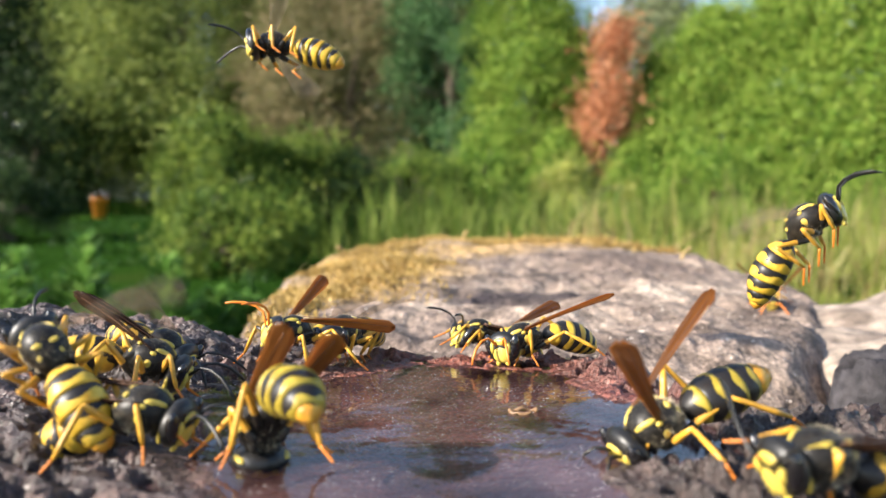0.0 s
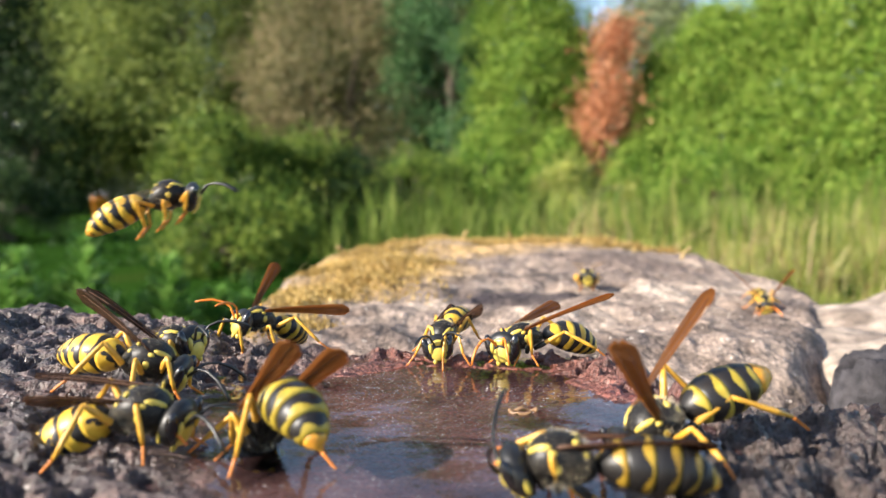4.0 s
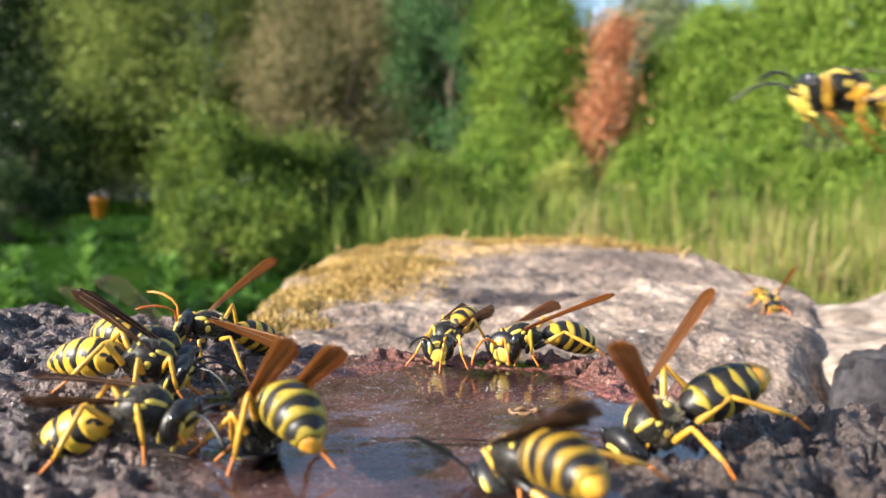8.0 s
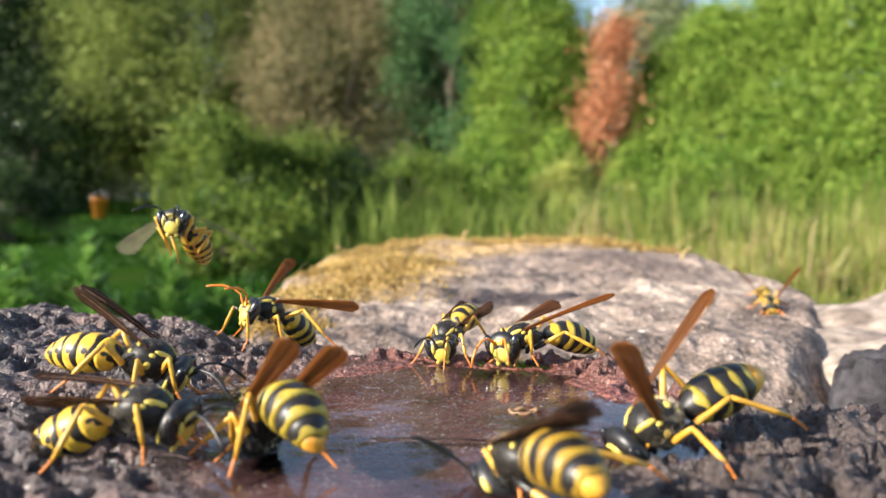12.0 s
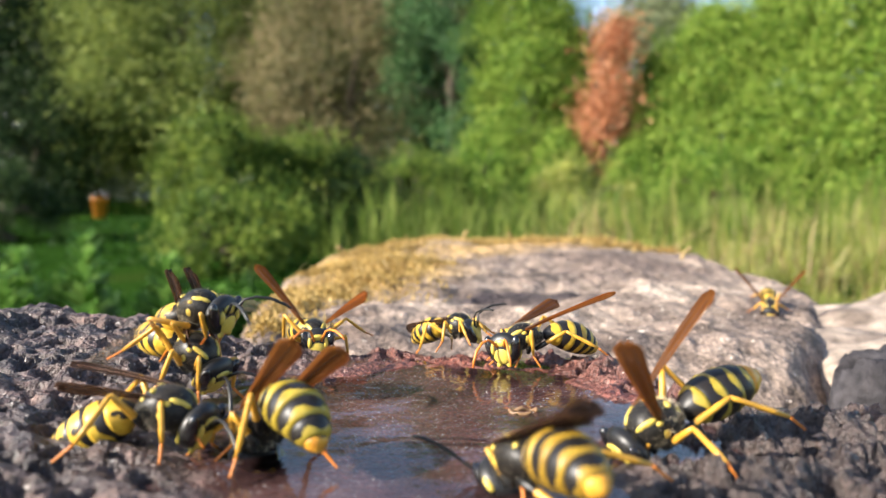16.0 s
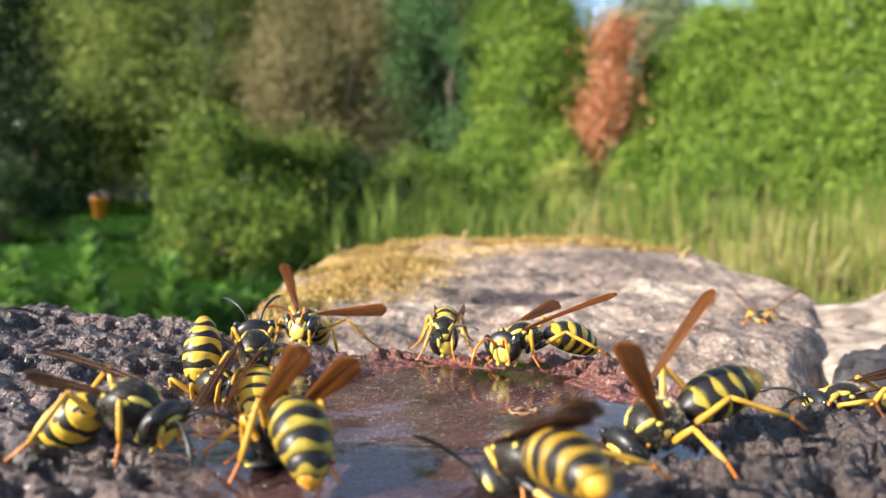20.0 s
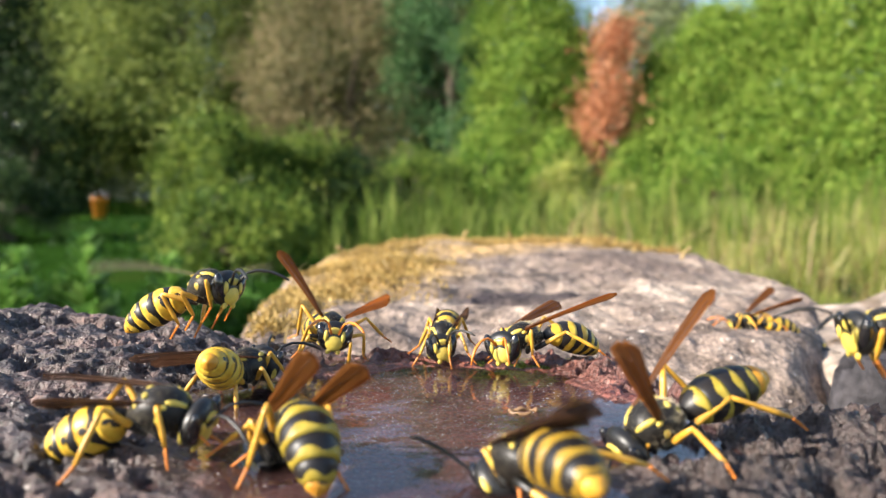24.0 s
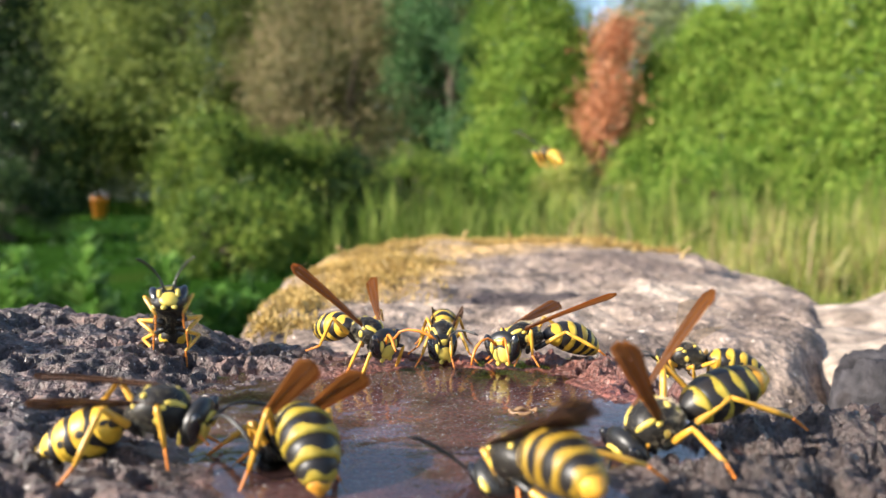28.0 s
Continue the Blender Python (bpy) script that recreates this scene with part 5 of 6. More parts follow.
    walk(C_wings[0], [
        (0, wing_pose(1, -51.7, 115.4, 9.0)),
        (8, wing_pose(1, -51.7, 115.4, 9.0)),
        (15, wing_pose(1, -51.7, 115.4, 9.0)),
        (18, wing_pose(1, -51.7, 115.4, 9.0)),
        (24, wing_pose(1, -51.7, 115.4, 9.0)),
        (28, wing_pose(1, -51.7, 115.4, 9.0)),
    ])
    walk(C_wings[1], [
        (0, wing_pose(-1, -13.1, 37.6, -3.0)),
        (8, wing_pose(-1, -13.1, 37.6, -3.0)),
        (15, wing_pose(-1, -13.1, 37.6, -6.0)),
        (18, wing_pose(-1, -13.1, 37.6, -6.0)),
        (24, wing_pose(-1, -13.1, 37.6, -6.0)),
        (28, wing_pose(-1, -13.1, 37.6, -6.0)),
    ])
    walk(D, [
        (0, pose(0.00926, 0.08376, 0.33280, 0.3, 10.5, -159.8)),
        (12, pose(0.00924, 0.08358, 0.33284, -0.2, 10.7, -160.2)),
        (15, pose(0.00921, 0.08279, 0.33295, -0.2, 12.1, -158.4)),
        (19, pose(0.00911, 0.08202, 0.33317, -0.1, 10.1, -159.1)),
        (28, pose(0.00914, 0.08229, 0.33311, 0.2, 10.0, -159.8)),
    ])
    walk(D_tail, [
        (0, pose(-0.0022, 0, -0.0005, 0.0, -4.4, 1.7)),
        (12, pose(-0.0022, 0, -0.0005, 0.0, -4.7, 2.2)),
        (15, pose(-0.0022, 0, -0.0005, 0.0, -6.4, 1.5)),
        (19, pose(-0.0022, 0, -0.0005, 0.0, -5.2, 0.3)),
        (28, pose(-0.0022, 0, -0.0005, 0.0, -4.8, 0.3)),
    ])
    walk(D_wings[0], [
        (0, wing_pose(1, 26.4, 13.9, 36.0)),
        (12, wing_pose(1, 26.4, 13.9, 36.0)),
        (15, wing_pose(1, 26.4, 13.9, 36.0)),
        (19, wing_pose(1, 26.4, 13.9, 36.0)),
        (28, wing_pose(1, 26.4, 13.9, 36.0)),
    ])
    walk(D_wings[1], [
        (0, wing_pose(-1, 32.1, -2.0, 39.0)),
        (12, wing_pose(-1, 32.1, -2.0, 39.0)),
        (15, wing_pose(-1, 32.1, -2.0, 39.0)),
        (19, wing_pose(-1, 32.1, -2.0, 39.0)),
        (28, wing_pose(-1, 32.1, -2.0, 39.0)),
    ])
    walk(E, [
        (0, pose(0.00457, 0.08932, 0.33222, 0.1, -6.6, -164.2)),
        (0.6, pose(0.00111, 0.08811, 0.33251, -0.1, -2.0, -156.2)),
        (1, pose(-0.00072, 0.08775, 0.33246, -1.0, -1.0, -140.9)),
        (2, pose(0.00011, 0.08488, 0.33291, -0.4, 21.8, -115.2)),
        (6, pose(0.00003, 0.08609, 0.33262, -0.1, 16.3, -107.9)),
        (8, pose(0.00040, 0.08428, 0.33290, -1.8, 20.0, -117.3)),
        (11, pose(0.00065, 0.08558, 0.33278, -0.4, 22.4, -116.0)),
        (12, pose(0.00063, 0.08554, 0.33279, -0.3, 22.3, -115.1)),
        (15, pose(0.00137, 0.09101, 0.33256, 1.7, 4.3, -54.1)),
        (17, pose(0.00212, 0.09158, 0.33262, 1.1, -8.4, -44.4)),
        (18, pose(0.00100, 0.08999, 0.33259, -0.6, 6.0, -73.4)),
        (19, pose(0.00029, 0.08914, 0.33264, -0.5, 13.7, -88.3)),
        (24, pose(0.00002, 0.08554, 0.33268, -0.4, 15.3, -95.7)),
        (28, pose(-0.00004, 0.08616, 0.33256, 0.1, 16.1, -91.1)),
    ])
    walk(E_tail, [
        (0, pose(-0.0022, 0, -0.0005, 0.0, -0.0, 0.0)),
        (0.6, pose(-0.0022, 0, -0.0005, 0.0, -0.0, 0.0)),
        (1, pose(-0.0022, 0, -0.0005, 0.0, -1.1, 6.3)),
        (2, pose(-0.0022, 0, -0.0005, 0.0, -0.0, 0.0)),
        (6, pose(-0.0022, 0, -0.0005, 0.0, -0.0, 0.0)),
        (8, pose(-0.0022, 0, -0.0005, 0.0, -0.0, 0.0)),
        (11, pose(-0.0022, 0, -0.0005, 0.0, -0.0, 0.0)),
        (12, pose(-0.0022, 0, -0.0005, 0.0, -0.0, 0.0)),
        (15, pose(-0.0022, 0, -0.0005, 0.0, -0.0, 0.0)),
        (17, pose(-0.0022, 0, -0.0005, 0.0, -0.0, 0.0)),
        (18, pose(-0.0022, 0, -0.0005, 0.0, -0.0, 0.0)),
        (19, pose(-0.0022, 0, -0.0005, 0.0, -0.0, 0.0)),
        (24, pose(-0.0022, 0, -0.0005, 0.0, -0.0, 0.0)),
        (28, pose(-0.0022, 0, -0.0005, 0.0, -0.0, 0.0)),
    ])
    walk(E_wings[0], [
        (0, wing_pose(1, 8.4, -12.4, 51.0)),
        (0.6, wing_pose(1, 8.4, -12.4, 54.0)),
        (1, wing_pose(1, 8.4, -12.4, 63.0)),
        (2, wing_pose(1, 8.4, -12.4, 90.0)),
        (6, wing_pose(1, 8.4, -12.4, 90.0)),
        (8, wing_pose(1, 8.4, -12.4, 90.0)),
        (11, wing_pose(1, 8.4, -12.4, 90.0)),
        (12, wing_pose(1, 8.4, -12.4, 90.0)),
        (15, wing_pose(1, 8.4, -12.4, 90.0)),
        (17, wing_pose(1, 8.4, -12.4, 90.0)),
        (18, wing_pose(1, 8.4, -12.4, 90.0)),
        (19, wing_pose(1, 8.4, -12.4, 90.0)),
        (24, wing_pose(1, 8.4, -12.4, 90.0)),
        (28, wing_pose(1, 8.4, -12.4, 90.0)),
    ])
    walk(E_wings[1], [
        (0, wing_pose(-1, -0.3, -12.8, 36.0)),
        (0.6, wing_pose(-1, -0.3, -12.8, 36.0)),
        (1, wing_pose(-1, -0.3, -12.8, 48.0)),
        (2, wing_pose(-1, -0.3, -12.8, 48.0)),
        (6, wing_pose(-1, -0.3, -12.8, 48.0)),
        (8, wing_pose(-1, -0.3, -12.8, 48.0)),
        (11, wing_pose(-1, -0.3, -12.8, 48.0)),
        (12, wing_pose(-1, -0.3, -12.8, 48.0)),
        (15, wing_pose(-1, -0.3, -12.8, 72.0)),
        (17, wing_pose(-1, -0.3, -12.8, 57.0)),
        (18, wing_pose(-1, -0.3, -12.8, 57.0)),
        (19, wing_pose(-1, -0.3, -12.8, 57.0)),
        (24, wing_pose(-1, -0.3, -12.8, 57.0)),
        (28, wing_pose(-1, -0.3, -12.8, 57.0)),
    ])
    walk(F, [
        (0, pose(-0.02635, 0.06522, 0.33452, -2.0, 16.7, 5.4)),
        (1, pose(-0.02567, 0.06350, 0.33495, -5.2, 14.5, -2.6)),
        (3, pose(-0.02587, 0.06400, 0.33482, 3.3, 15.7, -1.0)),
        (6, pose(-0.02708, 0.06701, 0.33408, 1.6, 17.0, 9.0)),
        (8, pose(-0.02633, 0.06515, 0.33453, 2.3, 16.7, 6.5)),
        (9, pose(-0.02630, 0.06506, 0.33456, -0.7, 15.9, 3.0)),
        (12, pose(-0.02627, 0.06500, 0.33457, 4.7, 17.7, 5.6)),
        (15, pose(-0.02747, 0.06679, 0.33325, 0.1, 2.1, -3.9)),
        (16, pose(-0.02260, 0.06650, 0.33485, 2.4, 26.2, -28.6)),
        (17, pose(-0.01818, 0.07277, 0.33558, 5.7, -43.2, 126.4)),
        (18, pose(-0.02218, 0.06800, 0.33382, -0.1, -29.1, 123.6)),
        (19, pose(-0.01764, 0.06393, 0.33256, -4.1, 28.0, -74.6)),
        (20, pose(-0.01886, 0.07308, 0.33350, 0.1, -36.4, 106.7)),
        (21, pose(-0.01616, 0.06206, 0.33316, 3.9, -31.9, 99.0)),
        (24, pose(-0.01975, 0.07240, 0.33202, 5.7, -8.9, 62.8)),
        (25, pose(-0.02542, 0.07100, 0.33542, 2.7, -30.3, 134.6)),
        (26, pose(-0.02872, 0.07000, 0.33408, -0.3, 0.7, -197.7)),
        (27, pose(-0.04022, 0.07800, 0.33401, -3.0, 22.6, -187.1)),
        (27.6, pose(-0.04828, 0.07728, 0.33395, -0.3, 16.0, -185.9)),
        (28, pose(-0.05750, 0.07831, 0.33374, 0.0, 16.3, -185.8)),
    ])
    walk(F_tail, [
        (0, pose(-0.0022, 0, -0.0005, 0.0, -8.7, -11.2)),
        (1, pose(-0.0022, 0, -0.0005, 0.0, -7.1, -5.3)),
        (3, pose(-0.0022, 0, -0.0005, 0.0, -10.2, -24.0)),
        (6, pose(-0.0022, 0, -0.0005, 0.0, -10.6, -28.8)),
        (8, pose(-0.0022, 0, -0.0005, 0.0, -14.5, -24.1)),
        (9, pose(-0.0022, 0, -0.0005, 0.0, -10.4, -18.5)),
        (12, pose(-0.0022, 0, -0.0005, 0.0, -10.1, -20.5)),
        (15, pose(-0.0022, 0, -0.0005, 0.0, 15.1, -7.2)),
        (16, pose(-0.0022, 0, -0.0005, 0.0, -20.1, -17.1)),
        (17, pose(-0.0022, 0, -0.0005, 0.0, 24.5, -51.4)),
        (18, pose(-0.0022, 0, -0.0005, 0.0, 28.9, -2.7)),
        (19, pose(-0.0022, 0, -0.0005, 0.0, -11.9, 1.2)),
        (20, pose(-0.0022, 0, -0.0005, 0.0, 27.5, -2.8)),
        (21, pose(-0.0022, 0, -0.0005, 0.0, 33.2, -3.9)),
        (24, pose(-0.0022, 0, -0.0005, 0.0, 47.2, 28.0)),
        (25, pose(-0.0022, 0, -0.0005, 0.0, 27.4, -18.5)),
        (26, pose(-0.0022, 0, -0.0005, 0.0, 6.9, -27.7)),
        (27, pose(-0.0022, 0, -0.0005, 0.0, -10.6, -2.0)),
        (27.6, pose(-0.0022, 0, -0.0005, 0.0, 0.9, -9.8)),
        (28, pose(-0.0022, 0, -0.0005, 0.0, 0.8, -11.0)),
    ])
    walk(F_wings[0], [
        (0, wing_pose(1, 23.6, 10.5, 6.0)),
        (1, wing_pose(1, 23.6, 10.5, 6.0)),
        (3, wing_pose(1, 23.6, 10.5, -3.0)),
        (6, wing_pose(1, 23.6, 10.5, 3.0)),
        (8, wing_pose(1, 23.6, 10.5, 3.0)),
        (9, wing_pose(1, 23.6, 10.5, 3.0)),
        (12, wing_pose(1, 23.6, 10.5, 0.0)),
        (15, wing_pose(1, 23.6, 10.5, 6.0)),
        (16, wing_pose(1, 23.6, 10.5, -24.0)),
        (17, wing_pose(1, 23.6, 10.5, -69.0)),
        (18, wing_pose(1, 23.6, 10.5, -33.0)),
        (19, wing_pose(1, 23.6, 10.5, -75.0)),
        (20, wing_pose(1, 23.6, 10.5, -33.0)),
        (21, wing_pose(1, 23.6, 10.5, 6.0)),
        (24, wing_pose(1, 23.6, 10.5, 6.0)),
        (25, wing_pose(1, 23.6, 10.5, 0.0)),
        (26, wing_pose(1, 23.6, 10.5, -57.0)),
        (27, wing_pose(1, 23.6, 10.5, -63.0)),
        (27.6, wing_pose(1, 23.6, 10.5, -72.0)),
        (28, wing_pose(1, 23.6, 10.5, -87.0)),
    ])
    walk(F_wings[1], [
        (0, wing_pose(-1, -25.5, 11.8, 54.0)),
        (1, wing_pose(-1, -25.5, 11.8, 60.0)),
        (3, wing_pose(-1, -25.5, 11.8, 66.0)),
        (6, wing_pose(-1, -25.5, 11.8, 54.0)),
        (8, wing_pose(-1, -25.5, 11.8, 57.0)),
        (9, wing_pose(-1, -25.5, 11.8, 57.0)),
        (12, wing_pose(-1, -25.5, 11.8, 60.0)),
        (15, wing_pose(-1, -25.5, 11.8, 69.0)),
        (16, wing_pose(-1, -25.5, 11.8, 30.0)),
        (17, wing_pose(-1, -25.5, 11.8, 69.0)),
        (18, wing_pose(-1, -25.5, 11.8, 30.0)),
        (19, wing_pose(-1, -25.5, 11.8, 81.0)),
        (20, wing_pose(-1, -25.5, 11.8, 90.0)),
        (21, wing_pose(-1, -25.5, 11.8, 54.0)),
        (24, wing_pose(-1, -25.5, 11.8, 54.0)),
        (25, wing_pose(-1, -25.5, 11.8, 48.0)),
        (26, wing_pose(-1, -25.5, 11.8, 60.0)),
        (27, wing_pose(-1, -25.5, 11.8, 66.0)),
        (27.6, wing_pose(-1, -25.5, 11.8, 75.0)),
        (28, wing_pose(-1, -25.5, 11.8, 90.0)),
    ])
    walk(G, [
        (0, pose(-0.01622, 0.08003, 0.33430, 4.2, -16.6, -140.7)),
        (1, pose(-0.01995, 0.08976, 0.33347, 0.0, -6.3, -154.1)),
        (2, pose(-0.02085, 0.08213, 0.33440, -2.4, 2.0, -172.5)),
        (3, pose(-0.02225, 0.09088, 0.33343, 3.8, -2.7, -130.5)),
        (6, pose(-0.02300, 0.08998, 0.33508, -5.0, -18.4, -135.5)),
        (7, pose(-0.02250, 0.08025, 0.33591, -8.0, 5.9, -141.4)),
        (8, pose(-0.02584, 0.08078, 0.33468, -12.0, -12.1, -159.6)),
        (9, pose(-0.02183, 0.09223, 0.33496, -10.3, -36.1, -114.8)),
        (10, pose(-0.02200, 0.08938, 0.33521, -5.5, -20.5, -127.5)),
        (11, pose(-0.02121, 0.08632, 0.33562, -1.2, -24.1, -137.4)),
        (12, pose(-0.02149, 0.09033, 0.33486, 0.6, -14.6, -134.4)),
        (15, pose(-0.01721, 0.08996, 0.33294, -2.4, 5.3, -78.5)),
        (16, pose(-0.01589, 0.09000, 0.33221, 0.4, 8.4, -71.4)),
        (17, pose(-0.01601, 0.09000, 0.33215, 1.2, 10.3, -73.5)),
        (18, pose(-0.01680, 0.09000, 0.33246, -0.8, -11.2, -96.0)),
        (19, pose(-0.01690, 0.09000, 0.33219, -2.5, -17.8, -100.8)),
        (20, pose(-0.01697, 0.09161, 0.33307, -3.5, -8.0, -99.6)),
        (21, pose(-0.01717, 0.08956, 0.33338, -2.9, -17.3, -129.6)),
        (24, pose(-0.01295, 0.08500, 0.33385, -7.1, 5.3, -73.9)),
        (25, pose(-0.01252, 0.08500, 0.33417, -8.8, 5.3, -41.4)),
        (26, pose(-0.01039, 0.08533, 0.33382, -2.8, 14.2, -42.2)),
        (27, pose(-0.00911, 0.08040, 0.33403, 3.4, 18.8, -35.5)),
        (28, pose(-0.00851, 0.08193, 0.33383, 6.0, 14.9, -35.2)),
    ])
    walk(G_tail, [
        (0, pose(-0.0022, 0, -0.0005, 0.0, 15.7, 29.0)),
        (1, pose(-0.0022, 0, -0.0005, 0.0, 2.1, 22.2)),
        (2, pose(-0.0022, 0, -0.0005, 0.0, -1.3, 8.6)),
        (3, pose(-0.0022, 0, -0.0005, 0.0, -3.9, 13.8)),
        (6, pose(-0.0022, 0, -0.0005, 0.0, -14.8, 21.1)),
        (7, pose(-0.0022, 0, -0.0005, 0.0, -20.2, 23.6)),
        (8, pose(-0.0022, 0, -0.0005, 0.0, -4.1, 27.0)),
        (9, pose(-0.0022, 0, -0.0005, 0.0, 3.1, 21.9)),
        (10, pose(-0.0022, 0, -0.0005, 0.0, -13.9, 12.2)),
        (11, pose(-0.0022, 0, -0.0005, 0.0, -9.9, 9.4)),
        (12, pose(-0.0022, 0, -0.0005, 0.0, -17.4, 12.6)),
        (15, pose(-0.0022, 0, -0.0005, 0.0, -15.7, 12.4)),
        (16, pose(-0.0022, 0, -0.0005, 0.0, -15.7, 12.4)),
        (17, pose(-0.0022, 0, -0.0005, 0.0, -15.7, 12.4)),
        (18, pose(-0.0022, 0, -0.0005, 0.0, -15.7, 12.4)),
        (19, pose(-0.0022, 0, -0.0005, 0.0, -15.7, 12.4)),
        (20, pose(-0.0022, 0, -0.0005, 0.0, -15.7, 12.4)),
        (21, pose(-0.0022, 0, -0.0005, 0.0, -15.7, 12.4)),
        (24, pose(-0.0022, 0, -0.0005, 0.0, -15.7, 12.4)),
        (25, pose(-0.0022, 0, -0.0005, 0.0, -15.7, 12.4)),
        (26, pose(-0.0022, 0, -0.0005, 0.0, -9.7, -13.5)),
        (27, pose(-0.0022, 0, -0.0005, 0.0, -18.4, -14.6)),
        (28, pose(-0.0022, 0, -0.0005, 0.0, -14.5, -9.5)),
    ])
    walk(G_wings[0], [
        (0, wing_pose(1, 42.3, 5.5, 51.0)),
        (1, wing_pose(1, 42.3, 5.5, 69.0)),
        (2, wing_pose(1, 42.3, 5.5, 81.0)),
        (3, wing_pose(1, 42.3, 5.5, 57.0)),
        (6, wing_pose(1, 42.3, 5.5, 57.0)),
        (7, wing_pose(1, 42.3, 5.5, 75.0)),
        (8, wing_pose(1, 42.3, 5.5, 90.0)),
        (9, wing_pose(1, 42.3, 5.5, 90.0)),
        (10, wing_pose(1, 42.3, 5.5, 54.0)),
        (11, wing_pose(1, 42.3, 5.5, 51.0)),
        (12, wing_pose(1, 42.3, 5.5, 51.0)),
        (15, wing_pose(1, 42.3, 5.5, 90.0)),
        (16, wing_pose(1, 42.3, 5.5, 90.0)),
        (17, wing_pose(1, 42.3, 5.5, 90.0)),
        (18, wing_pose(1, 42.3, 5.5, 90.0)),
        (19, wing_pose(1, 42.3, 5.5, 90.0)),
        (20, wing_pose(1, 42.3, 5.5, 90.0)),
        (21, wing_pose(1, 42.3, 5.5, 54.0)),
        (24, wing_pose(1, 42.3, 5.5, 90.0)),
        (25, wing_pose(1, 42.3, 5.5, 90.0)),
        (26, wing_pose(1, 42.3, 5.5, 42.0)),
        (27, wing_pose(1, 42.3, 5.5, 42.0)),
        (28, wing_pose(1, 42.3, 5.5, 42.0)),
    ])
    walk(G_wings[1], [
        (0, wing_pose(-1, 37.2, 35.6, 39.0)),
        (1, wing_pose(-1, 37.2, 35.6, 18.0)),
        (2, wing_pose(-1, 37.2, 35.6, 21.0)),
        (3, wing_pose(-1, 37.2, 35.6, 21.0)),
        (6, wing_pose(-1, 37.2, 35.6, 21.0)),
        (7, wing_pose(-1, 37.2, 35.6, 0.0)),
        (8, wing_pose(-1, 37.2, 35.6, 6.0)),
        (9, wing_pose(-1, 37.2, 35.6, 6.0)),
        (10, wing_pose(-1, 37.2, 35.6, 6.0)),
        (11, wing_pose(-1, 37.2, 35.6, 15.0)),
        (12, wing_pose(-1, 37.2, 35.6, 15.0)),
        (15, wing_pose(-1, 37.2, 35.6, -6.0)),
        (16, wing_pose(-1, 37.2, 35.6, -6.0)),
        (17, wing_pose(-1, 37.2, 35.6, -3.0)),
        (18, wing_pose(-1, 37.2, 35.6, -12.0)),
        (19, wing_pose(-1, 37.2, 35.6, -12.0)),
        (20, wing_pose(-1, 37.2, 35.6, -12.0)),
        (21, wing_pose(-1, 37.2, 35.6, -3.0)),
        (24, wing_pose(-1, 37.2, 35.6, -12.0)),
        (25, wing_pose(-1, 37.2, 35.6, -33.0)),
        (26, wing_pose(-1, 37.2, 35.6, -24.0)),
        (27, wing_pose(-1, 37.2, 35.6, -24.0)),
        (28, wing_pose(-1, 37.2, 35.6, -24.0)),
    ])
    walk(H, [
        (0, pose(0.02303, 0.04375, 0.33348, -0.8, -10.0, 195.4)),
        (1, pose(0.01680, 0.04286, 0.33340, -0.3, -11.7, 206.5)),
        (2, pose(0.01182, 0.04066, 0.33372, -2.9, 4.8, 135.0)),
        (3, pose(0.01122, 0.04262, 0.33317, -3.8, -9.3, 201.1)),
        (3.5, pose(0.00877, 0.04458, 0.33267, -2.9, -4.9, 191.0)),
        (6, pose(0.00601, 0.04758, 0.33231, -0.6, 30.2, 109.4)),
        (7, pose(0.00485, 0.04720, 0.33215, -0.6, 30.2, 110.5)),
        (15, pose(0.00496, 0.04720, 0.33215, -0.6, 30.2, 110.4)),
        (17, pose(0.00516, 0.04729, 0.33219, -0.6, 30.2, 110.2)),
        (24, pose(0.00485, 0.04720, 0.33215, -0.6, 30.2, 110.5)),
        (28, pose(0.00477, 0.04720, 0.33215, -0.6, 30.2, 110.6)),
    ])
    walk(H_tail, [
        (0, pose(-0.0022, 0, -0.0005, 0.0, -1.6, 0.6)),
        (1, pose(-0.0022, 0, -0.0005, 0.0, 9.3, 1.5)),
        (2, pose(-0.0022, 0, -0.0005, 0.0, -1.6, 0.6)),
        (3, pose(-0.0022, 0, -0.0005, 0.0, 12.3, 5.7)),
        (3.5, pose(-0.0022, 0, -0.0005, 0.0, 12.0, 9.7)),
        (6, pose(-0.0022, 0, -0.0005, 0.0, -1.3, -1.1)),
        (7, pose(-0.0022, 0, -0.0005, 0.0, -1.0, -1.0)),
        (15, pose(-0.0022, 0, -0.0005, 0.0, -1.0, -1.0)),
        (17, pose(-0.0022, 0, -0.0005, 0.0, -1.1, -1.0)),
        (24, pose(-0.0022, 0, -0.0005, 0.0, -1.0, -1.0)),
        (28, pose(-0.0022, 0, -0.0005, 0.0, -1.0, -1.0)),
    ])
